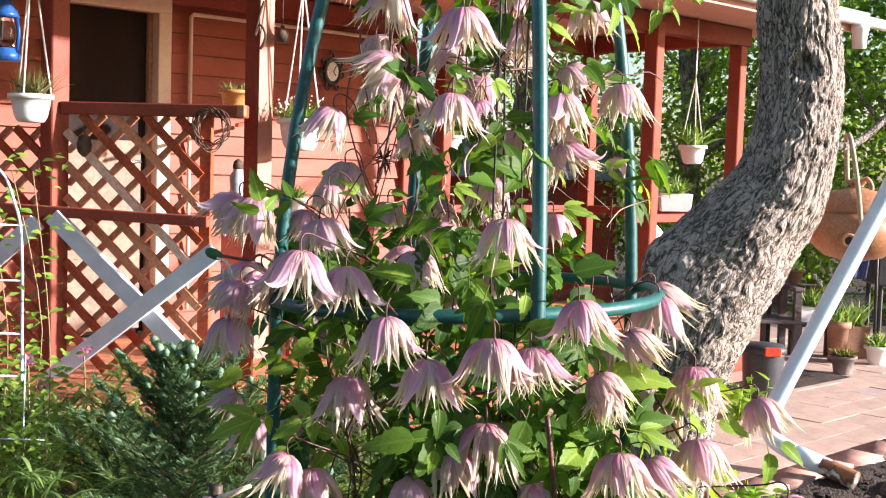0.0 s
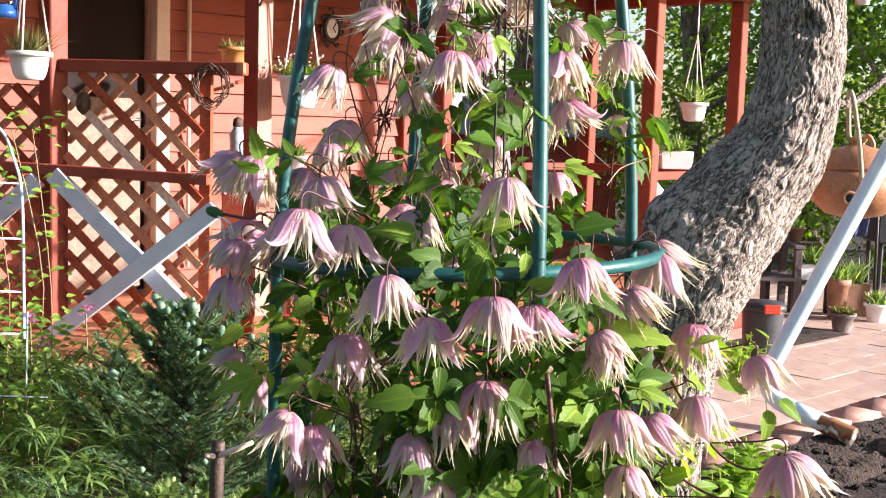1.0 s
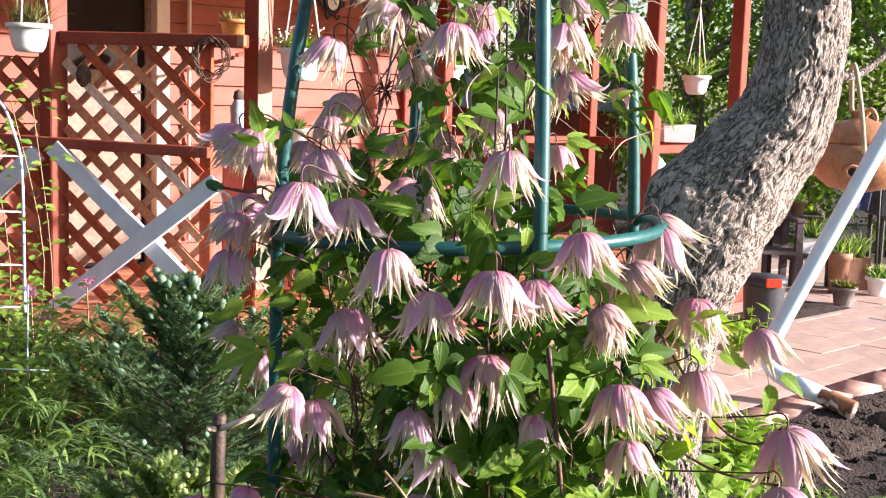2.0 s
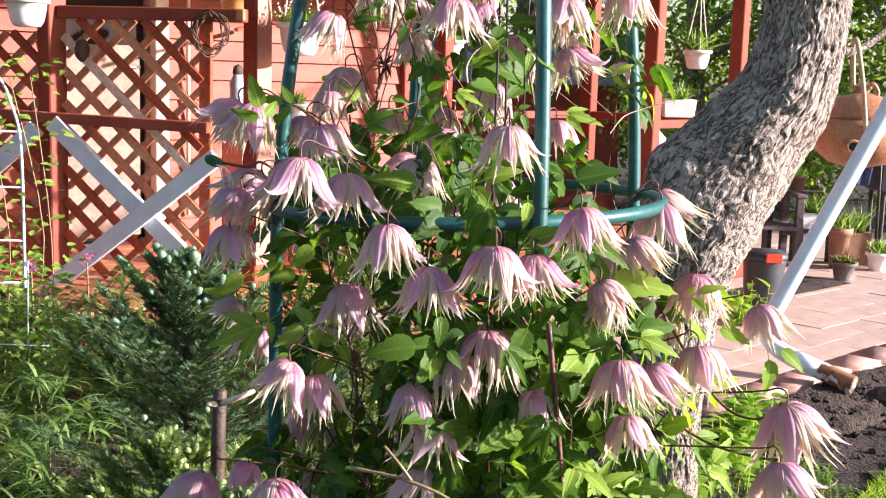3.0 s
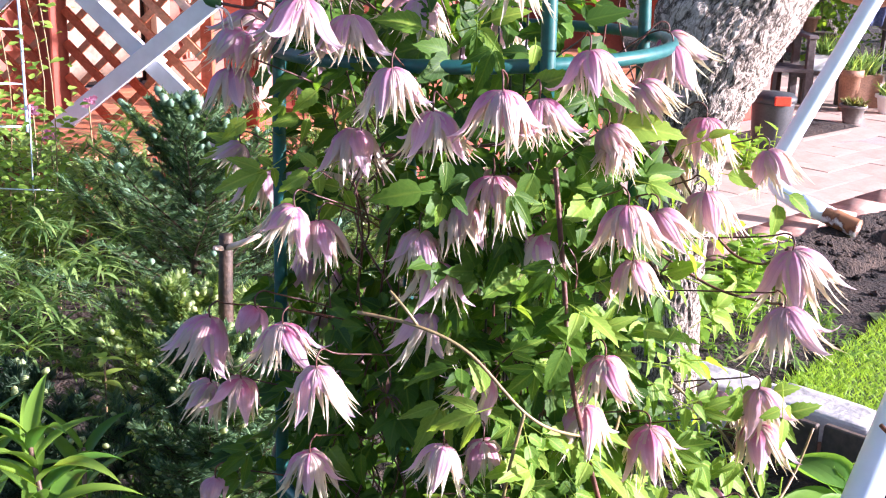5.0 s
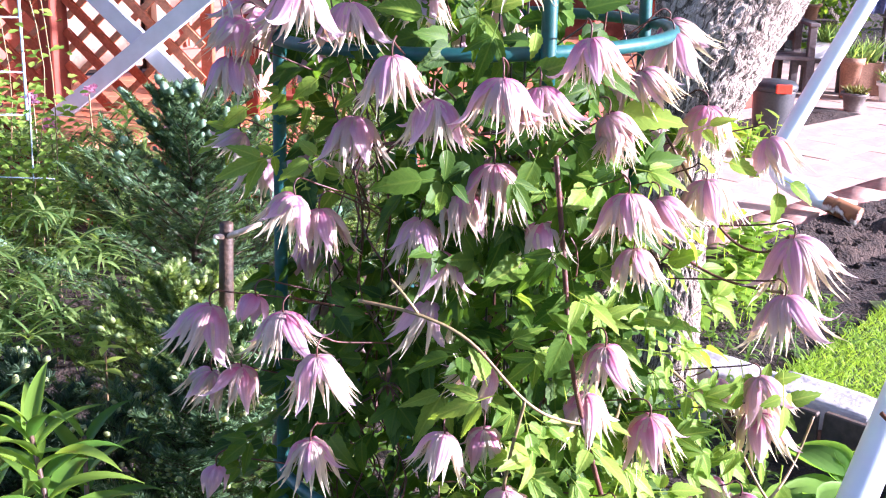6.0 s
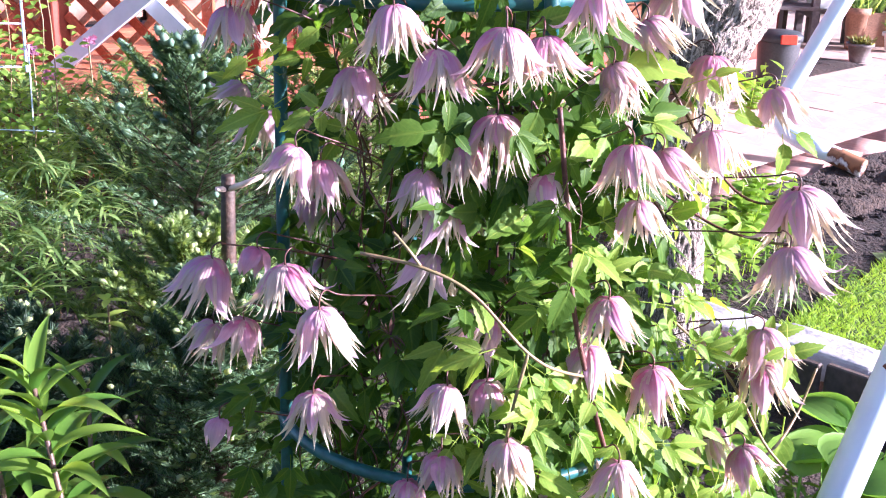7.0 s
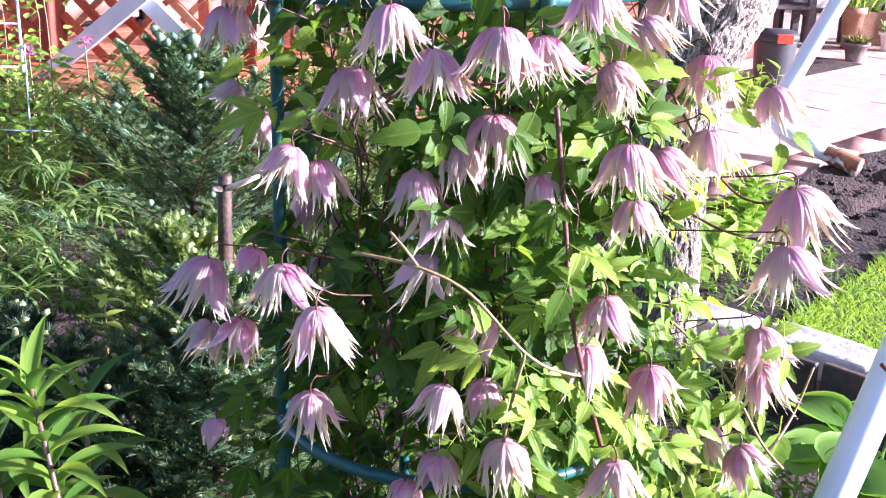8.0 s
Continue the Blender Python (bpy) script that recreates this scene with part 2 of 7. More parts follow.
LEAF = foliage("clematis leaf", (0.028, 0.082, 0.012), (0.088, 0.178, 0.022), 0.45, 0.5, glow=(2.3, 2.2, 0.6), veins=True)
# paler leaf green, for young leaves and for those painted as sunlit
LEAF_YOUNG_LIT = foliage("young and sunlit clematis leaf", (0.11, 0.22, 0.025), (0.25, 0.38, 0.06), 0.42, 0.5, glow=(1.9, 1.8, 0.7), veins=True)
TREE_LEAF = foliage("tree leaf", (0.05, 0.12, 0.018), (0.20, 0.32, 0.05), 0.38, island=True, glow=(2.6, 2.4, 0.7))
NEEDLE = foliage("fir needle", (0.034, 0.082, 0.044), (0.155, 0.255, 0.125), 0.26, 0.4, island=True)
NEEDLE_LIGHT = foliage("light fir needle", (0.07, 0.135, 0.04), (0.25, 0.35, 0.11), 0.3, 0.45, island=True)
# darker copy of the fir needle green, with shade put into the colour
NEEDLE_SHADED = foliage("shaded fir needle", (0.014, 0.036, 0.020), (0.060, 0.112, 0.058), 0.22, 0.45, island=True)
NEEDLE_TIP = foliage("fresh fir tip", (0.12, 0.22, 0.155), (0.25, 0.37, 0.26), 0.2, 0.6, island=True)
FRESH_TIP = foliage("yellow-green fir tip", (0.24, 0.31, 0.12), (0.42, 0.48, 0.24), 0.25, 0.6, island=True)
FEATHER = foliage("feathery green", (0.046, 0.12, 0.030), (0.28, 0.40, 0.13), 0.38, 0.34, island=True)
HERB = foliage("bed herb", (0.05, 0.12, 0.02), (0.16, 0.28, 0.05), 0.35, island=True)
GRASS = foliage("lawn grass", (0.15, 0.28, 0.03), (0.28, 0.43, 0.06), 0.35, island=True)
LILY = foliage("lily leaf", (0.058, 0.148, 0.020), (0.185, 0.30, 0.045), 0.4, 0.3, glow=(2.0, 1.9, 0.6))
HOSTA = foliage("hosta leaf", (0.10, 0.22, 0.04), (0.22, 0.38, 0.07), 0.48, glow=(2.0, 1.9, 0.7))
PINK_BLOOM = foliage("pink phlox bloom", (0.55, 0.2, 0.34), (0.66, 0.36, 0.48), 0.3, island=True, glow=(1, 1, 1))
SEPAL = petal("pink clematis sepal", (0.64, 0.22, 0.36), (0.72, 0.45, 0.60), (0.78, 0.63, 0.68), (0.58, 0.28, 0.46), (0.78, 0.60, 0.71), 0.56, (1.10, 0.95, 0.92), 0.28, 5)
STAMINODE = petal("cream inner petal", (0.64, 0.40, 0.44), (0.70, 0.57, 0.52), (0.73, 0.68, 0.50), (0.62, 0.53, 0.40), (0.74, 0.66, 0.55), 0.52, (1.05, 1.0, 0.82), 0.2, 3)

DOOR.node_tree.nodes["Principled BSDF"].inputs["Roughness"].default_value = 0.85
# weathered paint shines little
for paint in (DOOR, DOOR_SUNLIT, PLANK, RED_WOOD, LATTICE, SOFFIT):
    paint.node_tree.nodes["Principled BSDF"].inputs["Specular IOR Level"].default_value = 0.15

# ---- builders ----


def add_box(bm, c, s, m=None):
    q = Matrix.Translation(c) @ Matrix.Diagonal((*s, 1))
    r = bmesh.ops.create_cube(bm, size=1, matrix=(m @ q) if m else q)
    return r["verts"]


def add_beam(bm, p, q, w, h, up=(0, 0, 1)):
    """A square bar from p to q, w across and h along up."""
    p, q = Vector(p), Vector(q)
    x = (q - p).normalized()
    y = Vector(up).cross(x).normalized()
    z = x.cross(y)
    m = Matrix((x, y, z)).transposed().to_4x4()
    m.translation = (p + q) / 2
    return add_box(bm, (0, 0, 0), ((q - p).length, w, h), m)


def add_tube(bm, pts, rad, seg=8, caps=True):
    """A round tube through pts; rad is one radius or one for each point."""
    pts = [Vector(p) for p in pts]
    rad = rad if isinstance(rad, (list, tuple)) else [rad] * len(pts)
    rings, side = [], None
    for i, p in enumerate(pts):
        d = (pts[min(i + 1, len(pts) - 1)] - pts[max(i - 1, 0)]).normalized()
        if side is None:
            side = d.cross(Vector((0.3, 0.5, 0.8))).normalized()
        side = (side - d * side.dot(d)).normalized()
        up = d.cross(side)
        rings.append([bm.verts.new(p + (side * math.cos(k * math.tau / seg) + up * math.sin(k * math.tau / seg)) * rad[i]) for k in range(seg)])
    for a, b in zip(rings, rings[1:]):
        for k in range(seg):
            bm.faces.new((a[k], a[(k + 1) % seg], b[(k + 1) % seg], b[k]))
    if caps:
        bm.faces.new(rings[0][::-1]), bm.faces.new(rings[-1])
    return rings


def add_lathe(bm, prof, seg=24, m=None):
    """A turned body from (radius, height) pairs."""
    m = m or Matrix()
    rings = [[bm.verts.new(m @ Vector((r * math.cos(k * math.tau / seg), r * math.sin(k * math.tau / seg), z))) for k in range(seg)] for r, z in prof]
    for a, b in zip(rings, rings[1:]):
        for k in range(seg):
            bm.faces.new((a[k], a[(k + 1) % seg], b[(k + 1) % seg], b[k]))
    if prof[0][0] > 1e-5:
        bm.faces.new(rings[0][::-1])
    if prof[-1][0] > 1e-5:
        bm.faces.new(rings[-1])


def curve_pts(pts, n=8):
    """A smooth line through pts."""
    pts = [Vector(p) for p in pts]
    out = []
    for i in range(len(pts) - 1):
        a, b, c, d = pts[max(i - 1, 0)], pts[i], pts[i + 1], pts[min(i + 2, len(pts) - 1)]
        for k in range(n):
            t = k / n
            out.append(0.5 * (2 * b + (c - a) * t + (2 * a - 5 * b + 4 * c - d) * t * t + (3 * b - 3 * c + d - a) * t ** 3))
    return out + [pts[-1]]


def mesh_of(name, bm, mat, smooth=False, bevel=0.0):
    if bevel:
        bmesh.ops.bevel(bm, geom=bm.edges[:], offset=bevel, segments=1, affect="EDGES", clamp_overlap=True)
    bmesh.ops.recalc_face_normals(bm, faces=bm.faces[:]) if bm.faces and len(bm.faces) < 60000 and not smooth == "leaf" else None
    me = bpy.data.meshes.new(name)
    bm.to_mesh(me)
    bm.free()
    for x in (mat if isinstance(mat, (list, tuple)) else [mat]):
        me.materials.append(x)
    if smooth:
        me.polygons.foreach_set("use_smooth", [True] * len(me.polygons))
    return me


def full(ob):
    return full(ob.parent) @ ob.matrix_parent_inverse @ ob.matrix_basis if ob.parent else ob.matrix_basis.copy()


def place(name, me, m, parent=None, label=""):
    ob = new(name, me)
    if parent:
        ob.parent = parent
        ob.matrix_parent_inverse = full(parent).inverted()
    ob.matrix_basis = m
    return tagged(ob, label)


def part(name, bm, mat, parent, label="", smooth=False, bevel=0.0, m=None):
    return place(name, mesh_of(name, bm, mat, smooth, bevel), m or Matrix(), parent, label)


def thing(name, at, label, category, group="", kind="", turn=0.0):
    ob = new(name)
    ob.empty_display_size = 0.05
    ob.matrix_basis = pose(*at, 0, 0, turn)
    return tagged(ob, label, category, group, kind)


def solo(name, bm, mat, label, category, group="", kind="", smooth=False, bevel=0.0):
    return tagged(place(name, mesh_of(name, bm, mat, smooth, bevel), Matrix()), label, category, group, kind)


rng = random.Random(7)

# ---- ground and paths ----


def ground_height(x, y):
    """Gentle garden soil, with the bed behind the fir a little higher."""
    z = 0.03 * noise.noise(Vector((x * 0.9, y * 0.9, 0)))
    if x < 0.2 and y > 2:
        z += 0.12 * min(1, (0.2 - x)) * min(1, (y - 2) / 2)
    return z - 0.02


def build_ground():
    bm = bmesh.new()
    xs = [-400, -80, -20, -8] + [-5 + 0.25 * i for i in range(45)] + [8, 20, 80, 400]
    ys = [-400, -80, -20, -6] + [-3 + 0.25 * i for i in range(66)] + [18, 30, 80, 400]
    g = [[bm.verts.new((x, y, ground_height(x, y) if abs(x) < 7 and -4 < y < 14 else -0.02)) for x in xs] for y in ys]
    for a, b in zip(g, g[1:]):
        for i in range(len(xs) - 1):
            bm.faces.new((a[i], a[i + 1], b[i + 1], b[i]))
    solo("ground", bm, SOIL, "bare dark garden soil between the plants", "ground", kind="structure", smooth=True)


build_ground()

# ---- house and porch: x along the wall, y into the house, z up ----
HM = pose(-1.95, 6.70, 0, 0, 0, 43.8)


def H(x, y, z):
    return HM @ Vector((x, y, z))


DECK = 0.45
house = thing("house", H(0, 0, 0), "red wooden cottage with lap siding and a covered porch", "house")
porch = thing("porch", H(2, -1.5, 0), "red-painted open wooden porch with posts and deck", "porch")


def build_wall():
    for c, size in (((-1.47, 0.12, 1.3), (2.36, 0.16, 2.6)), ((1.38, 0.12, 1.3), (1.86, 0.16, 2.6)), ((0.075, 0.12, 2.47), (0.73, 0.16, 0.26)), ((0.075, 0.12, 0.22), (0.73, 0.16, 0.44)), ((2.25, 1.9, 1.3), (0.16, 3.4, 2.6))):
        core = bmesh.new()
        add_box(core, c, size, HM)
        part("wall", core, RED_WOOD, house)
    for xa, xb in ((-2.6, -0.345), (0.445, 2.262)):
        for k in range(17):
            z = DECK + 0.01 + 0.118 * k
            if z > 2.33:
                break
            bm = bmesh.new()
            vs = add_box(bm, ((xa + xb) / 2, 0.02, z + 0.06), (xb - xa, 0.02, 0.116))
            for v in vs:
                if v.co.y < 0.02:
                    v.co.y -= 0.016 if v.co.z < z + 0.06 else -0.008
            bmesh.ops.transform(bm, matrix=HM, verts=bm.verts[:])
            part("plank", bm, PLANK, house)
    frieze = bmesh.new()
    add_box(frieze, (-0.2, 0.005, 2.46), (5.0, 0.05, 0.13), HM)
    part("frieze_board", frieze, RED_WOOD, house, bevel=0.004)
    corner = bmesh.new()
    add_box(corner, (2.31, 0.01, 1.5), (0.1, 0.1, 2.1), HM)
    part("corner_board", corner, RED_WOOD, house, bevel=0.006)
    return


build_wall()


def build_door():
    door = thing("door_1", H(-0.05, 0, DECK), "dark brown house door, its sunlit lower part painted paler, with cream trim", "door", kind="structure")
    leaf = bmesh.new()
    add_box(leaf, (0.05, 0.1, 1.40), (0.56, 0.045, 1.86), HM)
    part("door_leaf", leaf, DOOR, door, bevel=0.004)
    # added sheet: sunlight on the lower door, put into a paler colour
    low = bmesh.new()
    add_box(low, (0.05, 0.072, 1.04), (0.50, 0.02, 1.10), HM)
    part("sunlit_panel", low, DOOR_SUNLIT, door, bevel=0.006)
    for x0 in (-0.295, 0.395):
        side = bmesh.new()
        add_box(side, (x0, 0.012, 1.42), (0.088, 0.07, 1.94), HM)
        part("door_trim", side, CREAM, door, bevel=0.005)
    for x0 in (-0.245, 0.345):
        jamb = bmesh.new()
        add_box(jamb, (x0, 0.09, 1.40), (0.03, 0.09, 1.90), HM)
        part("door_jamb", jamb, JAMB, door, bevel=0.003)
    head = bmesh.new()
    add_box(head, (0.05, 0.012, 2.373), (0.776, 0.075, 0.085), HM)
    part("door_trim", head, CREAM, door, bevel=0.005)
    hd = bmesh.new()
    add_box(hd, (0.27, 0.07, 1.45), (0.035, 0.012, 0.16), HM)
    add_tube(hd, [H(0.27, 0.06, 1.47), H(0.27, 0.02, 1.47), H(0.16, 0.02, 1.465)], 0.008, 8)
    part("door_handle", hd, STEEL, door, smooth=True)


build_door()


def build_cable():
    bm = bmesh.new()
    add_tube(bm, [H(0.56, -0.03, 0.6), H(0.56, -0.03, 2.33), H(0.575, -0.03, 2.345), H(2.2, -0.03, 2.345)], 0.012, 8)
    solo("wall_conduit", bm, CREAM, "cream cable conduit running along the red wall", "conduit", smooth=True)


build_cable()


def build_roof():
    sof = bmesh.new()
    add_box(sof, (1.1, -1.0, 2.56), (7.2, 2.3, 0.03), HM)
    part("soffit", sof, SOFFIT, porch, "salmon boarded porch ceiling")
    roof = bmesh.new()
    a = [H(-2.5, -2.15, 2.60), H(4.7, -2.15, 2.60), H(4.7, 3.5, 3.9), H(-2.5, 3.5, 3.9)]
    vs = [bm_v for bm_v in (roof.verts.new(p) for p in a)]
    ws = [roof.verts.new(p + Vector((0, 0, 0.06))) for p in a]
    roof.faces.new(vs[::-1]), roof.faces.new(ws)
    for k in range(4):
        roof.faces.new((vs[k], vs[(k + 1) % 4], ws[(k + 1) % 4], ws[k]))
    part("roof", roof, SLATE, house)
    fas = bmesh.new()
    add_box(fas, (1.1, -2.14, 2.56), (7.2, 0.03, 0.11), HM)
    part("fascia", fas, SOFFIT, porch, "salmon painted fascia", bevel=0.003)


build_roof()

POSTS = ((0.06, -1.45), (3.08, -1.52), (4.18, -1.44), (4.05, -0.2), (2.55, -0.12))


def build_porch():
    for k in range(11):
        deck = bmesh.new()
        add_box(deck, (1.65, -1.5 + 0.145 * k - 0.03, DECK - 0.015), (5.2, 0.138, 0.03), HM)
        part("deck_board", deck, FLOORWOOD, porch, bevel=0.003)
    for k in range(8):
        d2 = bmesh.new()
        add_box(d2, (-1.75, 5.72 + 0.145 * k, DECK - 0.02), (1.75, 0.138, 0.03))
        part("deck_board", d2, FLOORWOOD, porch, bevel=0.003)
    skirt = bmesh.new()
    add_box(skirt, (1.65, -1.59, 0.2), (5.2, 0.03, 0.42), HM)
    part("skirt_board", skirt, RED_WOOD, porch, bevel=0.003)
    sk2 = bmesh.new()
    add_box(sk2, (-1.75, 5.62, 0.33), (1.7, 0.03, 0.17))
    add_box(sk2, (-1.75, 5.63, 0.14), (1.7, 0.03, 0.2))
    part("skirt_board", sk2, RED_WOOD, porch, bevel=0.003)
    for x, y in POSTS:
        bm = bmesh.new()
        add_box(bm, (0, 0, 1.46), (0.096, 0.096, 2.02), HM @ pose(x, y, 0, 0, 0, 7))
        part("post", bm, RED_WOOD, porch, bevel=0.006)
    # thin board added to make this post's front face paler than the rest
    fb = bmesh.new()
    add_box(fb, (0, -0.051, 1.50), (0.090, 0.006, 1.9), HM @ pose(0.06, -1.45, 0, 0, 0, 7))
    part("post_facing", fb, POST_FACE, porch, "thin salmon pink board on the front of the post", bevel=0.001)
    pa = bmesh.new()
    add_box(pa, (0, 0, 1.25), (0.098, 0.098, 2.6), pose(-1.875, 5.70, 0, 0, 0, 52))
    part("post", pa, RED_WOOD, porch, bevel=0.006)
    for p, q in (((-0.8, -1.46), (4.25, -1.46)), ((4.1, -1.5), (4.1, 0.0)), ((2.5, -0.16), (4.2, -0.16))):
        bm = bmesh.new()
        add_beam(bm, H(*p, 2.475), H(*q, 2.475), 0.09, 0.125)
        part("beam", bm, RED_WOOD, porch, bevel=0.005)
    b = bmesh.new()
    add_beam(b, (-2.6, 5.72, 2.475), (-0.9, 5.72, 2.475), 0.09, 0.125)
    part("beam", b, RED_WOOD, porch, bevel=0.005)
    for p, q, z in (((2.95, -1.5), (4.25, -1.46), 1.20), ((4.12, -1.4), (4.05, -0.2), 1.20), ((2.6, -0.13), (4.0, -0.18), 1.20)):
        bm = bmesh.new()
        add_beam(bm, H(*p, z), H(*q, z), 0.06, 0.055)
        part("rail", bm, RED_WOOD, porch, bevel=0.004)
    for p, q in ((H(3.1, -1.52, 1.16), H(4.05, -1.48, 0.55)), (H(3.1, -1.50, 0.55), H(4.05, -1.46, 1.16))):
        bm = bmesh.new()
        add_beam(bm, p, q, 0.025, 0.08)
        part("brace_board", bm, WHITE_BOARD, porch, "white painted crossed board", bevel=0.003)


build_porch()


def build_trellis_fence():
    """The lattice side of the porch with white crossed boards in front."""
    fence = thing("porch_railing", (-1.4, 5.66, DECK), "red wooden lattice railing with white crossed boards", "railing")
    top = bmesh.new()
    add_beam(top, (-1.83, 5.70, 1.72), (-0.955, 5.70, 1.72), 0.07, 0.06)
    part("top_rail", top, RED_WOOD, fence, bevel=0.005)
    mid = bmesh.new()
    add_beam(mid, (-2.7, 5.60, 1.248), (-1.08, 5.60, 1.212), 0.045, 0.05)
    part("middle_rail", mid, RED_WOOD, fence, bevel=0.004)
    st = bmesh.new()
    add_beam(st, (-1.145, 5.72, 0.46), (-1.145, 5.72, 1.69), 0.03, 0.055, (1, 0, 0))
    part("stile", st, LATTICE, fence, bevel=0.003)

    def panel(x0, x1, z0, z1, pale):
        for layer, sgn in ((0, -1), (1, 1)):
            y = 5.705 + 0.026 * layer
            c = x0 - (z1 - z0) + 0.02
            k = 0
            while c < x1 + (z1 - z0):
                # a slat runs along x = c + s * (z - z0), clipped to the panel
                pts = []
                for z in (z0, z1):
                    pts.append((c + sgn * (z - z0), z))
                (xa, za), (xb, zb) = pts
                lo, hi = 0.0, 1.0
                d = xb - xa
                ta, tb = (x0 - xa) / d, (x1 - xa) / d
                lo, hi = max(lo, min(ta, tb)), min(hi, max(ta, tb))
                if hi - lo > 0.06:
                    bm = bmesh.new()
                    p = (xa + d * lo, y, za + (zb - za) * lo)
                    q = (xa + d * hi, y, za + (zb - za) * hi)
                    add_beam(bm, p, q, 0.028 if layer else 0.036, 0.024, (0, -1, 0))
                    # back slats and a few front ones are painted as if sunlit
                    part("slat", bm, PALE_WOOD if (layer == 0 and k == pale - 1) else LATTICE_SUNLIT if layer or k in (pale - 3, pale - 2, pale + 1) else LATTICE, fence)
                c += 0.156
                k += 1
        return

    panel(-1.82, -1.16, DECK + 0.02, 1.69, 16)
    panel(-2.6, -1.93, DECK + 0.02, 1.62, 99)
    stub = bmesh.new()
    add_box(stub, (-0.90, 5.50, 1.715), (0.034, 0.03, 0.05))
    part("rail_end", stub, FLOORWOOD, fence, "orange-brown sawn rail end", bevel=0.003)
    for p, q, y in (((-1.815, 1.21), (-1.03, 0.47), 5.585), ((-1.87, 0.39), (-1.03, 1.085), 5.562), ((-2.60, 0.54), (-1.89, 1.18), 5.585)):
        bm = bmesh.new()
        add_beam(bm, (p[0], y, p[1]), (q[0], y, q[1]), 0.08, 0.036, (0, -1, 0))
        part("brace_board", bm, WHITE_BOARD, fence, "white painted crossed board", bevel=0.003)
    # the whole side stands a little askew to the front of the garden
    turn = Matrix.Translation((-1.88, 5.70, 0)) @ Matrix.Rotation(radians(-12.5), 4, "Z") @ Matrix.Diagonal((1.06, 1, 1, 1)) @ Matrix.Translation((1.88, -5.70, 0))
    for ob in fence.children:
        ob.data.transform(turn)


build_trellis_fence()


def build_gutter():
    g = thing("roof_gutter", H(3, -2.2, 2.5), "white plastic half-round roof gutter with outlet", "gutter")
    bm = bmesh.new()
    n = 8
    rows = []
    for x in (-2.5, 4.85):
        rows.append([bm.verts.new(H(x, -2.215 + r * math.cos(math.pi * k / n), 2.60 - r * math.sin(math.pi * k / n))) for r in (0.06, 0.055) for k in range(n + 1)])
    a, b = rows
    for k in range(n):
        bm.faces.new((a[k], a[k + 1], b[k + 1], b[k]))
        bm.faces.new((a[n + 1 + k + 1], a[n + 1 + k], b[n + 1 + k], b[n + 1 + k + 1]))
    part("trough", bm, WHITE_PLASTIC, g, smooth=True)
    e = bmesh.new()
    add_lathe(e, [(0.048, 0), (0.05, 0.1), (0.062, 0.12), (0.062, 0.16)], 16, HM @ Matrix.Translation((4.45, -2.215, 2.39)))
    part("outlet", e, WHITE_PLASTIC, g, smooth=True)


build_gutter()

# ---- paved patio, lawn, beds ----


def build_patio():
    base = bmesh.new()
    add_box(base, (4.2, -2.56, 0.0465), (6.40, 1.80, 0.149), HM)
    add_box(base, (6.0, -0.5, 0.0445), (3.0, 2.45, 0.149), HM)
    pat = solo("patio", base, JOINT, "pink concrete paving on a raised bed of sand", "patio", kind="structure")
    shapes, edges = [], []
    for k in range(4):
        bm = bmesh.new()
        add_box(bm, (0, 0, 0.0), (0.2988, 0.1988, 0.05))
        top = [f for f in bm.faces if f.normal.z > 0.5]
        bmesh.ops.bevel(bm, geom=[e for f in top for e in f.edges], offset=0.0009, segments=1, affect="EDGES")
        for v in bm.verts:
            v.co += Vector((rng.uniform(-1, 1), rng.uniform(-1, 1), rng.uniform(-1, 1))) * 0.0006
        shapes.append(mesh_of("paver", bm, PAVER))
        # the outer row has a rounded nose
        bm = bmesh.new()
        add_box(bm, (0, 0, -0.012), (0.297, 0.1985, 0.074))
        bmesh.ops.bevel(bm, geom=[e for e in bm.edges if all(v.co.z > 0 and v.co.y < 0 for v in e.verts)], offset=0.022, segments=3, affect="EDGES")
        for v in bm.verts:
            v.co += Vector((noise.noise(v.co * 9 + Vector((k, 0, 0))), noise.noise(v.co * 9 + Vector((0, k, 3))), 0)) * 0.003
        edges.append(mesh_of("paver", bm, EDGE_PAVER, smooth=True))
    turn = HM.to_3x3().to_4x4()
    rows = [(-3.52 + 0.1 + 0.2 * j, 0.95, 7.5) for j in range(9)] + [(-1.72 + 0.1 + 0.2 * j, 4.5, 7.5) for j in range(12)]
    for j, (y, xa, xb) in enumerate(rows):
        x = xa + 0.15 - (0.15 if j % 2 else 0)
        while x < xb:
            z = 0.098 + rng.uniform(-0.002, 0.002)
            place("paver", rng.choice(edges if j == 0 else shapes), Matrix.Translation(H(x, y, z)) @ turn @ pose(0, 0, 0, rng.uniform(-0.25, 0.25), rng.uniform(-0.25, 0.25), rng.uniform(-0.4, 0.4)), pat)
            x += 0.3


# ---- the leaning old tree ----


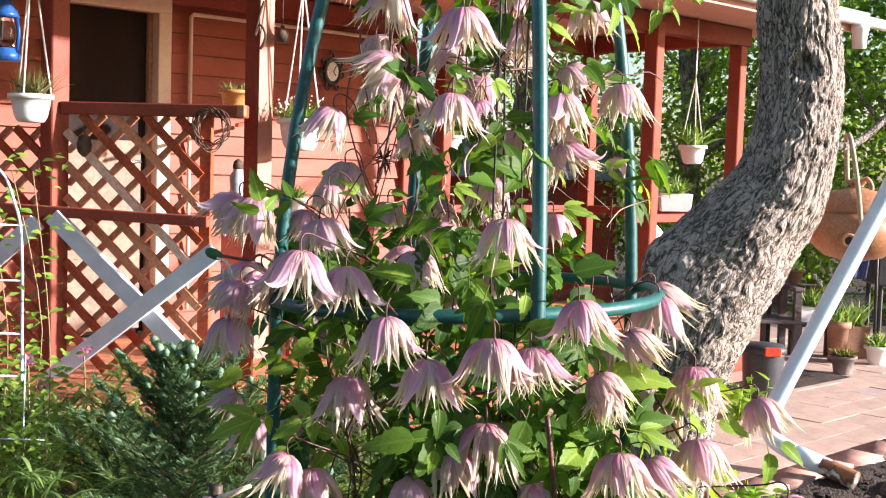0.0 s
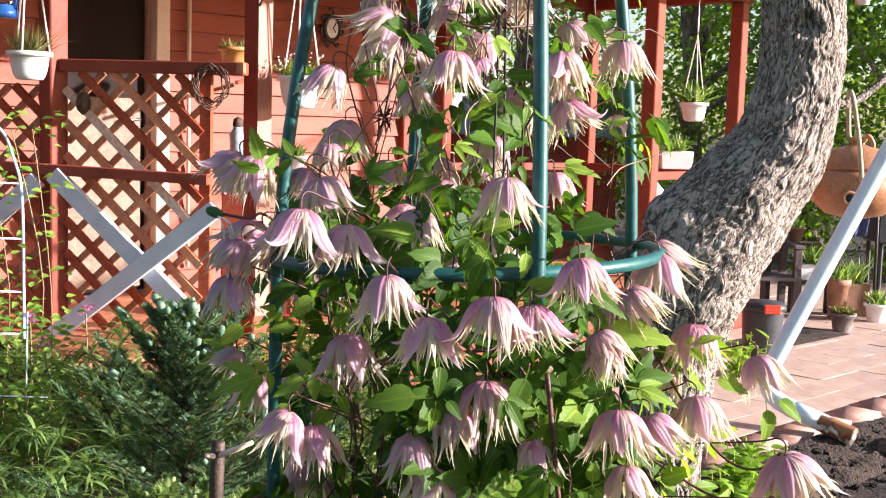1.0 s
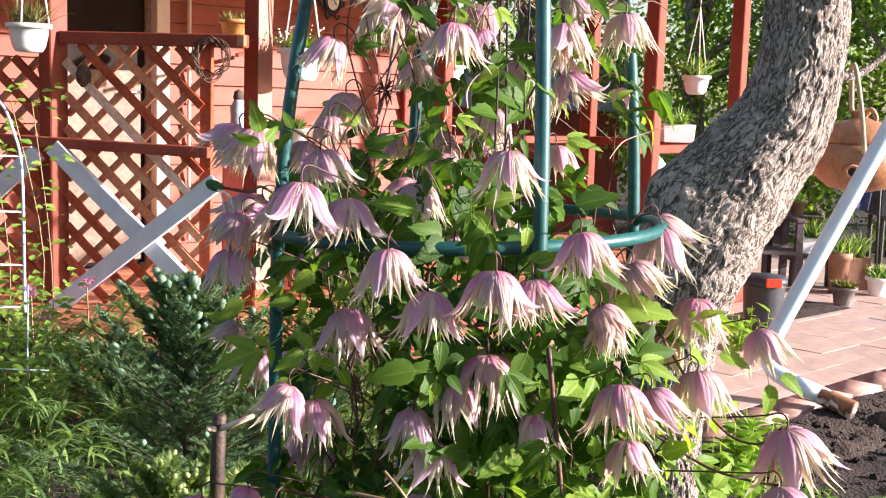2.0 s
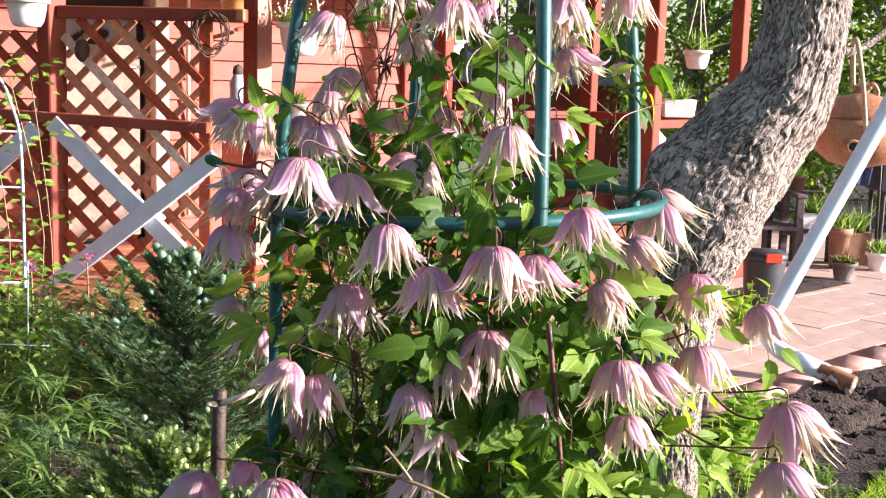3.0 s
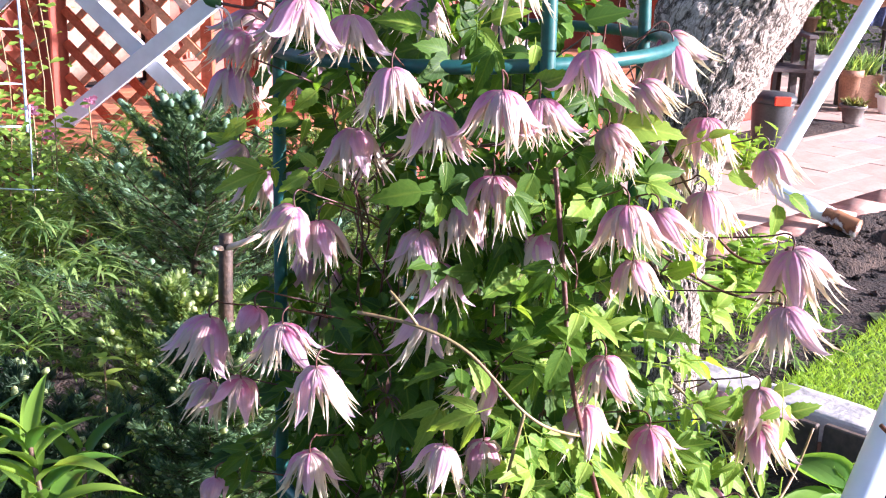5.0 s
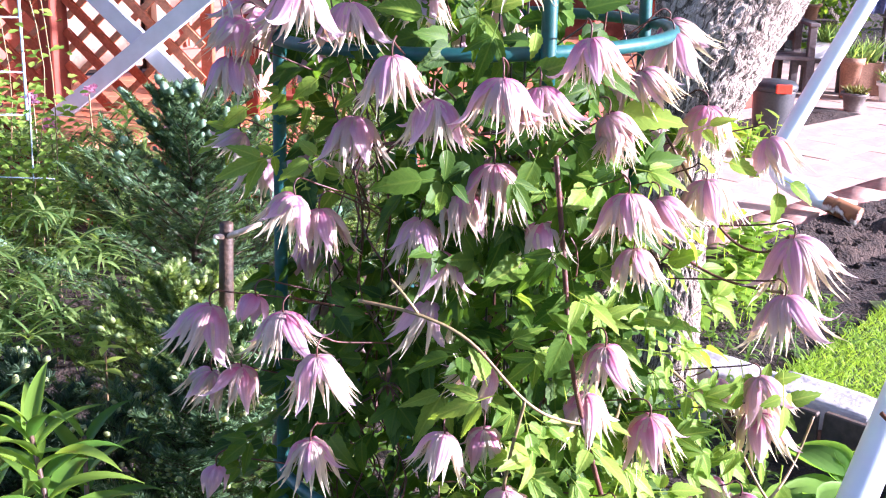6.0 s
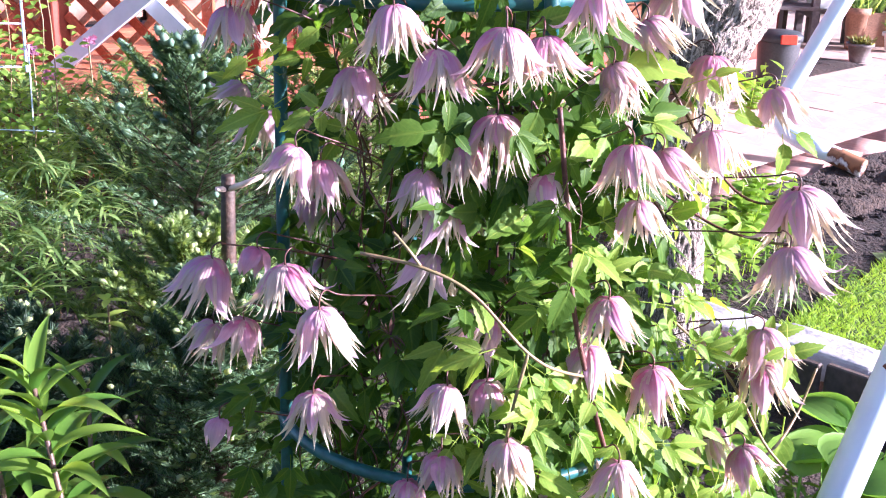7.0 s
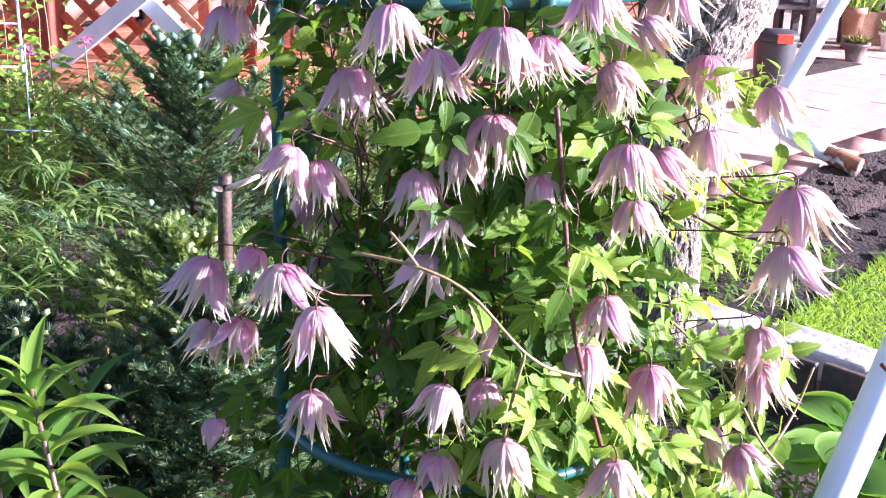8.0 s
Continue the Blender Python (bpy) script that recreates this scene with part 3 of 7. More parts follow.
def build_trunk():
    tree = thing("garden_tree", (0.715, 3.4, 0), "old leaning tree with rugged grey-brown bark", "tree")
    bm = bmesh.new()
    line = curve_pts([(0.705, 3.42, -0.1), (0.69, 3.4, 0.05), (0.682, 3.4, 0.35), (0.675, 3.4, 0.62), (0.683, 3.4, 0.88), (0.738, 3.4, 1.1), (0.840, 3.4, 1.29), (0.960, 3.4, 1.48), (1.002, 3.4, 1.70), (0.985, 3.4, 1.98), (0.955, 3.42, 2.3), (0.95, 3.45, 2.8)], 60)
    rz = [0.125, 0.105, 0.094, 0.108, 0.135, 0.168, 0.168, 0.134, 0.117, 0.112, 0.108, 0.1]
    rad = []
    for i in range(len(line)):
        t = i / (len(line) - 1) * (len(rz) - 1)
        k = min(int(t), len(rz) - 2)
        rad.append(rz[k] + (rz[k + 1] - rz[k]) * (t - k))
    seg = 280
    rings = add_tube(bm, line, rad, seg)
    knots = [(Vector((0.955, 3.29, 1.46)), 0.03), (Vector((0.975, 3.29, 1.80)), 0.04), (Vector((0.70, 3.30, 1.10)), 0.03)]
    bark_co, run = [], 0.0
    for i, ring in enumerate(rings):
        if i:
            run += (line[i] - line[i - 1]).length
        for k, v in enumerate(ring):
            a = k * math.tau / seg
            q = Vector((math.cos(a) * 0.13, math.sin(a) * 0.13, run))
            bark_co.append(q)
            d = (v.co - line[i]).normalized()
            p = v.co
            warp = q + Vector((noise.noise(q * 22), noise.noise(q * 22 + Vector((7, 0, 0))), 2.2 * noise.noise(q * 14 + Vector((0, 5, 0))))) * 0.020
            near, pts = noise.voronoi(Vector((warp.x * 88, warp.y * 88, warp.z * 26)))
            plate = min(1.0, (near[1] - near[0]) / 0.16)
            level = noise.cell(pts[0] * 9.7)
            lump = noise.noise(p * 5) * 0.010 + noise.noise(p * 11) * 0.004
            furrow = max(0.0, 0.16 - abs(noise.noise(Vector((warp.x * 24, warp.y * 24, warp.z * 5))))) * 0.035
            high = lump + plate * (0.0014 + 0.0024 * level) + 0.0024 * noise.noise(Vector((warp.x * 140, warp.y * 140, warp.z * 42))) - furrow
            for c, s in knots:
                e = (p - c).length / s
                high += 0.012 * math.exp(-(e - 1.2) ** 2 * 4) - 0.022 * math.exp(-e * e * 3)
            high += 0.06 * math.exp(-((p - Vector((0.65, 3.36, 1.25))).length / 0.10) ** 2)
            v.co = p + d * (high - 0.001)
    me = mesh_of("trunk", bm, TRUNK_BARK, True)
    at = me.attributes.new("bark_co", "FLOAT_VECTOR", "POINT")
    at.data.foreach_set("vector", [c for q in bark_co for c in q])
    place("trunk", me, Matrix(), tree)
    limb = bmesh.new()
    add_tube(limb, curve_pts([(0.97, 3.45, 2.05), (1.55, 5.2, 1.78), (2.015, 6.0, 1.662), (2.35, 6.23, 1.89), (2.83, 6.67, 2.30), (3.48, 7.25, 2.66)], 8), [0.025 - 0.0003 * i for i in range(41)], 10)
    part("limb", limb, BARK, tree, "bare grey limb", smooth=True)
    g = random.Random(61)
    lf = bmesh.new()
    heads = []
    for k in range(22):
        a = g.uniform(0, math.tau)
        r = 1.5 * math.sqrt(g.random())
        c = Vector((0.95 + r * math.cos(a), 3.45 + r * math.sin(a), g.uniform(2.75, 4.0)))
        heads.append(c)
        b = bmesh.new()
        add_tube(b, curve_pts([(0.95, 3.45, 2.6), (0.95 + 0.5 * r * math.cos(a), 3.45 + 0.5 * r * math.sin(a), (2.7 + c.z) / 2), c], 4), [0.03 - 0.003 * i for i in range(9)], 6)
        part("limb", b, BARK, tree, smooth=True)
    for _ in range(5200):
        c = g.choice(heads)
        p = c + Vector((g.gauss(0, 1), g.gauss(0, 1), g.gauss(0, 0.6))) * 0.3
        if p.z < 2.4:
            continue
        d = Vector((g.uniform(-1, 1), g.uniform(-1, 1), g.uniform(-0.8, 0.4))).normalized()
        sd = d.cross(Vector((g.uniform(-1, 1), g.uniform(-1, 1), g.uniform(-1, 1)))).normalized()
        L = g.uniform(0.05, 0.09)
        lf.faces.new([lf.verts.new(p), lf.verts.new(p + d * L * 0.5 + sd * L * 0.32), lf.verts.new(p + d * L), lf.verts.new(p + d * L * 0.5 - sd * L * 0.32)])
    tagged(part("crown", lf, TREE_LEAF, tree, "loose green crown", "leaf"), kind="stuff")
    return tree


def bark_material(carved=False):
    """Fissured bark: long wandering cracks between flaking grey ridges, darker in the cracks."""
    m, n, l, p = nodes_of("old trunk bark" if carved else "bark")
    if carved:
        at = n.new("ShaderNodeAttribute")
        at.attribute_name = "bark_co"
        where = at.outputs["Vector"]
    else:
        where = n.new("ShaderNodeTexCoord").outputs["Object"]
    mp = n.new("ShaderNodeMapping")
    mp.inputs["Scale"].default_value = (1, 1, 0.34)
    l.new(where, mp.inputs[0])

    def grain(scale, detail, rough, distortion, source):
        t = n.new("ShaderNodeTexNoise")
        t.inputs["Scale"].default_value, t.inputs["Detail"].default_value = scale, detail
        t.inputs["Roughness"].default_value, t.inputs["Distortion"].default_value = rough, distortion
        l.new(source, t.inputs["Vector"])
        return t.outputs[0]

    def ranged(value, lo, hi, a, b):
        r = n.new("ShaderNodeMapRange")
        r.inputs[1].default_value, r.inputs[2].default_value, r.inputs[3].default_value, r.inputs[4].default_value = lo, hi, a, b
        l.new(value, r.inputs[0])
        return r.outputs[0]

    def maths(kind, a, b):
        k = n.new("ShaderNodeMath")
        k.operation = kind
        l.new(a, k.inputs[0])
        if isinstance(b, float):
            k.inputs[1].default_value = b
        else:
            l.new(b, k.inputs[1])
        return k.outputs[0]

    def cracks(scale, wide, distortion):
        v = grain(scale, 5, 0.55, distortion, mp.outputs[0])
        return ranged(maths("ABSOLUTE", maths("SUBTRACT", v, 0.5), 0.0), 0.0, wide, 0.0, 1.0)

    big = cracks(52 if carved else 31, 0.075, 1.0)
    small = cracks(130 if carved else 84, 0.09, 0.6)
    flake = ranged(grain(120 if carved else 80, 9, 0.75, 0.5, mp.outputs[0]), 0.38, 0.62, 0.0, 1.0)
    patch = ranged(grain(5, 4, 0.6, 0.4, where), 0.35, 0.65, -0.10, 0.12)
    high = maths("ADD", maths("MULTIPLY", big, 0.46), maths("ADD", maths("MULTIPLY", small, 0.28), maths("MULTIPLY", flake, 0.26)))
    r = n.new("ShaderNodeValToRGB")
    r.color_ramp.elements[0].color, r.color_ramp.elements[1].color = (0.04, 0.03, 0.024, 1), (0.62, 0.53, 0.45, 1)
    r.color_ramp.elements[0].position, r.color_ramp.elements[1].position = 0.16, 0.92
    e = r.color_ramp.elements.new(0.42)
    e.color = (0.165, 0.13, 0.10, 1)
    e = r.color_ramp.elements.new(0.66)
    e.color = (0.40, 0.336, 0.28, 1)
    l.new(maths("ADD", high, patch), r.inputs[0])
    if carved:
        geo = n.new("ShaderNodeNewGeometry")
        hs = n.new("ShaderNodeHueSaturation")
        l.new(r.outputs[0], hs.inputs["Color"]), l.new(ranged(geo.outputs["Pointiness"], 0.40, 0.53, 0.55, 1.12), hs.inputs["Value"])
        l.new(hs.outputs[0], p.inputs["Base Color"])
    else:
        l.new(r.outputs[0], p.inputs["Base Color"])
    p.inputs["Roughness"].default_value = 0.9
    bp = n.new("ShaderNodeBump")
    bp.inputs["Strength"].default_value, bp.inputs["Distance"].default_value = 1.0, 0.008 if carved else 0.05
    l.new(high, bp.inputs["Height"]), l.new(bp.outputs[0], p.inputs["Normal"])
    return m


BARK = bark_material()

TRUNK_BARK = bark_material(True)
build_trunk()

# ---- obelisk for the climber ----
OB = Vector((0.03, 1.60, 0))


def build_obelisk():
    ob = thing("plant_obelisk", (0.03, 1.6, 0), "green coated metal tube obelisk holding the clematis", "plant support")
    feet = ((0.110, 1.335), (0.270, 1.678), (-0.053, 1.850), (-0.213, 1.521))
    for fx, fy in feet:
        pts = []
        for k in range(41):
            low = 1.30 if fy < 1.4 else -0.15
            z = low + (2.27 - low) * k / 40
            s = 1 - 0.865 * max(0, z - 1.25) ** 2
            pts.append((OB.x + (fx - OB.x) * s + 0.03 * (1 - s), OB.y + (fy - OB.y) * s, z))
        bm = bmesh.new()
        add_tube(bm, pts, 0.0088, 14)
        part("tube", bm, GREEN_TUBE, ob, smooth=True)
    for z in (1.330, 0.735):
        bm = bmesh.new()
        pts = [(OB.x + 0.260 * math.cos(a * math.tau / 72), OB.y + 0.260 * math.sin(a * math.tau / 72), z + (0.009 * math.cos(a * math.tau / 72) if z > 1 else 0)) for a in range(73)]
        add_tube(bm, pts, 0.0082, 12, caps=False)
        part("hoop", bm, GREEN_TUBE, ob, smooth=True)
        b = bmesh.new()
        add_lathe(b, [(0.0055, 0), (0.0055, 0.002), (0.003, 0.004), (0.0, 0.0045)], 12, pose(0.110, 1.3265, z - 0.004, 90))
        part("bolt", b, STEEL, ob, smooth=True)
    cap = bmesh.new()
    add_lathe(cap, [(0.0, 2.24), (0.03, 2.25), (0.032, 2.28), (0.015, 2.30), (0.0, 2.31)], 16, Matrix.Translation((OB.x, OB.y, 0)))
    part("finial", cap, GREEN_TUBE, ob, smooth=True)
    return ob


build_obelisk()

# ---- hanging and standing pots on the porch ----


def pot_profile(r, h, rim=0.012):
    return [(r * 0.72, 0), (r * 0.74, h * 0.06), (r * 0.95, h * 0.84), (r + rim, h * 0.84), (r + rim, h), (r - 0.004, h), (r * 0.9, h * 0.9), (0.0, h * 0.88)]


def blade(bm, base, direction, length, width, bend, normal=Vector((0, 0, 1)), seg=4, mat=0):
    """A narrow leaf from base along direction, drooping by bend."""
    d = direction.normalized()
    side = d.cross(normal)
    if side.length < 1e-3:
        side = d.cross(Vector((0.31, 0.2, 0.9)))
    side.normalize()
    p, prev = base.copy(), None
    for i in range(seg + 1):
        t = i / seg
        w = width * (0.35 + 0.65 * math.sin(math.pi * min(1, t * 0.85 + 0.12))) * (1 - t ** 3) + 1e-4
        a, b = bm.verts.new(p - side * w / 2), bm.verts.new(p + side * w / 2)
        if prev:
            f = bm.faces.new((prev[0], prev[1], b, a))
            f.material_index = mat
        prev = (a, b)
        d = (d + Vector((0, 0, -bend / seg))).normalized()
        p = p + d * length / seg


def tuft(bm, c, r, n, length, width, spread, seed, droop=0.6, up=1.0):
    g = random.Random(seed)
    for _ in range(n):
        a = g.uniform(0, math.tau)
        d = Vector((math.cos(a) * spread * g.random(), math.sin(a) * spread * g.random(), up))
        o = Vector((g.uniform(-r, r), g.uniform(-r, r), 0))
        blade(bm, Vector(c) + o, d, length * g.uniform(0.55, 1.1), width * g.uniform(0.6, 1.2), droop * g.uniform(0.3, 1.4), Vector((g.uniform(-1, 1), g.uniform(-1, 1), 0.6)), 4)


def flowerpot(name, at, r, h, mat, label, leaf_mat, n, length, width, spread, seed, hang=0.0, group="", square=False, bloom=None):
    t = thing(name, at, label, "flower pot", group)
    bm = bmesh.new()
    if square:
        add_box(bm, (at[0], at[1], at[2] + h / 2), (r * 3.0, r * 1.5, h), Matrix())
        for v in bm.verts:
            if v.co.z < at[2] + h / 2:
                v.co.x = at[0] + (v.co.x - at[0]) * 0.9
                v.co.y = at[1] + (v.co.y - at[1]) * 0.9
    else:
        bowl = [(r * 0.45, 0), (r * 0.66, h * 0.03), (r * 0.80, h * 0.2), (r * 0.92, h * 0.55), (r * 0.97, h * 0.84), (r + 0.012, h * 0.84), (r + 0.012, h), (r - 0.004, h), (r * 0.9, h * 0.9), (0.0, h * 0.88)]
        add_lathe(bm, bowl if hang else pot_profile(r, h), 28, Matrix.Translation(at))
    part("pot", bm, mat, t, smooth=not square, bevel=0.004 if square else 0)
    if n:
        lv = bmesh.new()
        tuft(lv, (at[0], at[1], at[2] + h * 0.9), r * 0.7, n, length, width, spread, seed)
        part("plant", lv, leaf_mat, t, smooth="leaf")
    if bloom:
        b = bmesh.new()
        g = random.Random(seed + 5)
        for _ in range(46):
            c = Vector(at) + Vector((g.uniform(-1, 1) * r * 1.2, g.uniform(-1, 1) * r, h + length * g.uniform(0.2, 0.9)))
            bmesh.ops.create_icosphere(b, subdivisions=1, radius=g.uniform(0.003, 0.0065), matrix=Matrix.Translation(c))
        part("blossom", b, bloom, t, smooth=True)
    if hang:
        hook = Vector(at) + Vector((0, 0, h + hang))
        for k in range(3):
            a = 0.5 + k * math.tau / 3
            c = bmesh.new()
            add_tube(c, [Vector(at) + Vector((r * math.cos(a), r * math.sin(a), h * 0.95)), hook], 0.0045, 6)
            part("hanger_cord", c, CORD, t)
    return t


TWIGGY = foliage("dry twiggy stems", (0.10, 0.075, 0.03), (0.17, 0.20, 0.06), 0.2, island=True)
POT = "white flower pots on the porch"
flowerpot("hanging_pot", (-1.85, 5.3, 1.635), 0.088, 0.125, WHITE_PLASTIC, "white plastic hanging pot with dry twiggy plant", TWIGGY, 190, 0.15, 0.0045, 0.9, 1, 0.62, POT)
flowerpot("hanging_pot", (-0.69, 5.62, 1.55), 0.10, 0.15, WHITE_PLASTIC, "white hanging pot with fine white-flowered plant", HERB, 150, 0.12, 0.008, 1.4, 2, 0.62, POT, bloom=WHITE_PLASTIC)
flowerpot("hanging_pot", (1.655, 8.0, 1.565), 0.085, 0.125, WHITE_PLASTIC, "white hanging pot with arching spider plant on cords", FEATHER, 70, 0.2, 0.014, 1.5, 3, 0.45, POT)
flowerpot("window_box", (1.60, 8.25, 1.235), 0.075, 0.125, WHITE_PLASTIC, "white square pot with green plant on the porch rail", FEATHER, 60, 0.15, 0.014, 1.2, 4, 0, POT, True)
flowerpot("wall_pot", (-1.17, 6.6, 1.76), 0.085, 0.12, OCHRE, "ochre clay pot with small dark plant on the wall", TWIGGY, 70, 0.07, 0.010, 1.1, 5)
flowerpot("hanging_pot", (0.03, 8.6, 1.60), 0.085, 0.12, WHITE_PLASTIC, "white hanging pot half hidden behind the climber", HERB, 60, 0.1, 0.014, 1.2, 6, 0.5, POT)
flowerpot("rail_pot", (-0.80, 6.25, 1.20), 0.07, 0.11, WHITE_PLASTIC, "small white pot with fresh green plant", FEATHER, 60, 0.11, 0.012, 1.1, 7, 0, POT)


def build_pot_stands():
    s = bmesh.new()
    add_tube(s, [(-0.80, 6.25, DECK), (-0.80, 6.25, 1.17)], 0.018, 8)
    add_lathe(s, [(0.09, 1.17), (0.09, 1.196)], 20, Matrix.Translation((-0.80, 6.25, 0)))
    add_lathe(s, [(0.1, DECK), (0.1, DECK + 0.02)], 20, Matrix.Translation((-0.80, 6.25, 0)))
    solo("plant_stand", s, RED_WOOD, "slim red wooden plant stand on the deck", "plant stand", smooth=False)
    b = bmesh.new()
    add_box(b, (0, 0, 0), (0.16, 0.10, 0.02), pose(-1.17, 6.6, 1.748))
    add_beam(b, (-1.17, 6.64, 1.69), (-1.17, 7.3, 1.735), 0.02, 0.02)
    solo("wall_shelf", b, RED_WOOD, "small red wooden shelf bracket under a pot", "shelf")


build_pot_stands()


def build_hooks():
    for at, top in (((-1.85, 5.3, 2.38), (-1.85, 5.66, 2.40)), ((-0.69, 5.62, 2.31), (-0.69, 5.62, 2.55)), ((1.655, 8.0, 2.14), (1.655, 8.0, 2.55)), ((0.03, 8.6, 2.22), (0.03, 8.6, 2.55))):
        bm = bmesh.new()
        add_tube(bm, curve_pts([at, ((at[0] + top[0]) / 2, (at[1] + top[1]) / 2, (at[2] + top[2]) / 2 + 0.01), top], 5), 0.005, 6)
        solo("pot_hook", bm, STEEL, "thin metal hook holding a hanging pot", "hook", "pot hooks", smooth=True)


build_hooks()


def build_lantern():
    t = thing("lantern", (-1.945, 5.25, 1.94), "blue lacquered metal lantern hanging on the porch", "lantern")
    a = bmesh.new()
    add_lathe(a, [(0.055, 0), (0.062, 0.012), (0.062, 0.03), (0.05, 0.04), (0.045, 0.055)], 20, Matrix.Translation((-1.945, 5.25, 1.90)))
    part("base", a, BLUE, t, smooth=True)
    g = bmesh.new()
    add_lathe(g, [(0.036, 0), (0.046, 0.05), (0.04, 0.11), (0.03, 0.13)], 20, Matrix.Translation((-1.945, 5.25, 1.955)))
    part("glass_chimney", g, GLASS, t, smooth=True)
    for x in (-0.052, 0.052):
        r = bmesh.new()
        add_tube(r, [(-1.945 + x, 5.25, 1.93), (-1.945 + x * 1.1, 5.25, 2.03), (-1.945 + x * 0.8, 5.25, 2.12)], 0.009, 8)
        part("frame_rod", r, BLUE, t, smooth=True)
    c = bmesh.new()
    add_lathe(c, [(0.06, 0), (0.05, 0.02), (0.03, 0.05), (0.03, 0.07), (0, 0.075)], 20, Matrix.Translation((-1.945, 5.25, 2.09)))
    part("cap", c, BLUE, t, smooth=True)
    h = bmesh.new()
    add_tube(h, [(-1.945, 5.25, 2.16), (-1.93, 5.45, 2.42), (-1.90, 5.68, 2.43)], 0.003, 6)
    part("hanger", h, STEEL, t)


def glass_material():
    m, n, l, p = nodes_of("clear glass")
    p.inputs["Transmission Weight"].default_value = 1.0
    p.inputs["Roughness"].default_value, p.inputs["IOR"].default_value = 0.05, 1.45
    p.inputs["Base Color"].default_value = (0.85, 0.9, 0.9, 1)
    return m


GLASS = glass_material()
build_lantern()


def build_clock():
    c = H(1.62, -0.02, 2.09)
    t = thing("wall_clock", c, "small oval pewter clock in a dark scrolled frame", "clock")
    face = HM.to_3x3().to_4x4()
    m = Matrix.Translation(c) @ face @ pose(0, 0, 0, 90) @ Matrix.Diagonal((0.85, 1.15, 1, 1))
    fr = bmesh.new()
    add_lathe(fr, [(0.080, 0), (0.082, 0.015), (0.077, 0.026), (0.071, 0.028), (0.069, 0.02)], 32, m)
    part("frame", fr, CLOCK_FRAME, t, smooth=True)
    f = bmesh.new()
    add_lathe(f, [(0.070, 0.016), (0.05, 0.021), (0, 0.022)], 32, m)
    part("dial", f, CLOCK_FACE, t, smooth=True)
    for a, ln in ((0.7, 0.045), (2.3, 0.032)):
        h = bmesh.new()
        add_beam(h, m @ Vector((0, 0, 0.027)), m @ Vector((math.sin(a) * ln, math.cos(a) * ln, 0.027)), 0.006, 0.003, m.to_3x3() @ Vector((0, 0, 1)))
        part("clock_hand", h, BLACK, t)
    for a in (0.3, 1.4, 2.3, 3.1, 4.0, 5.0, 5.9):
        s = bmesh.new()
        p = [m @ Vector((math.cos(a + d) * r, math.sin(a + d) * r, 0.012)) for d, r in ((0, 0.08), (0.12, 0.105), (0.3, 0.112), (0.38, 0.098))]
        add_tube(s, curve_pts(p, 4), 0.009, 6)
        part("scroll", s, CLOCK_FRAME, t, smooth=True)


CLOCK_FRAME = surface("dark iron", (0.02, 0.02, 0.022), (0.05, 0.048, 0.048), 0.5, 20, 100, 0.3)
CLOCK_FACE = surface("grey clock dial", (0.55, 0.55, 0.53), (0.75, 0.73, 0.70), 0.4, 14, 70, 0.1)
build_clock()


def build_wreath():
    t = thing("twig_wreath", (-1.078, 5.455, 1.585), "oval wreath of twisted grey-brown twigs on the railing", "wreath")
    g = random.Random(3)
    for k in range(8):
        ph, off = g.uniform(0, 6.28), g.uniform(-0.013, 0.013)
        pts = []
        for i in range(41):
            a = i / 40 * math.tau
            r = 0.072 + 0.012 * math.sin(a * 3 + ph) + off
            pts.append((-1.078 + r * math.cos(a), 5.455 + 0.012 * math.cos(a * 5 + ph), 1.640 + 1.2 * r * math.sin(a)))
        bm = bmesh.new()
        add_tube(bm, pts, 0.0029, 5, caps=False)
        part("twig", bm, TWIG_GREY, t, smooth=True)


TWIG_GREY = surface("grey-brown twig", (0.045, 0.027, 0.018), (0.14, 0.085, 0.055), 0.85, 30, 150, 0.5)
build_wreath()


def build_bottle():
    t = thing("glass_jar", (-1.08, 6.2, 1.26), "clear glass jar with a dark cone-shaped stopper", "jar")
    a = bmesh.new()
    add_lathe(a, [(0.040, 0), (0.046, 0.02), (0.043, 0.10), (0.046, 0.15), (0.028, 0.18), (0.026, 0.19)], 18, Matrix.Translation((-1.08, 6.2, 1.26)))
    part("jar_body", a, FROSTED, t, smooth=True)
    b = bmesh.new()
    add_lathe(b, [(0.02, 0.18), (0.03, 0.2), (0.024, 0.23), (0, 0.245)], 14, Matrix.Translation((-1.08, 6.2, 1.26)))
    part("stopper", b, TWIG, t, smooth=True)
    s = bmesh.new()
    add_box(s, (-1.08, 6.2, 0.85), (0.14, 0.14, 0.80))
    solo("side_table", s, RED_WOOD, "narrow red wooden stand behind the lattice", "side table", bevel=0.006)


FROSTED = surface("pale blue frosted plastic", (0.36, 0.44, 0.50), (0.52, 0.60, 0.66), 0.3, 14, 40, 0.2)
build_bottle()


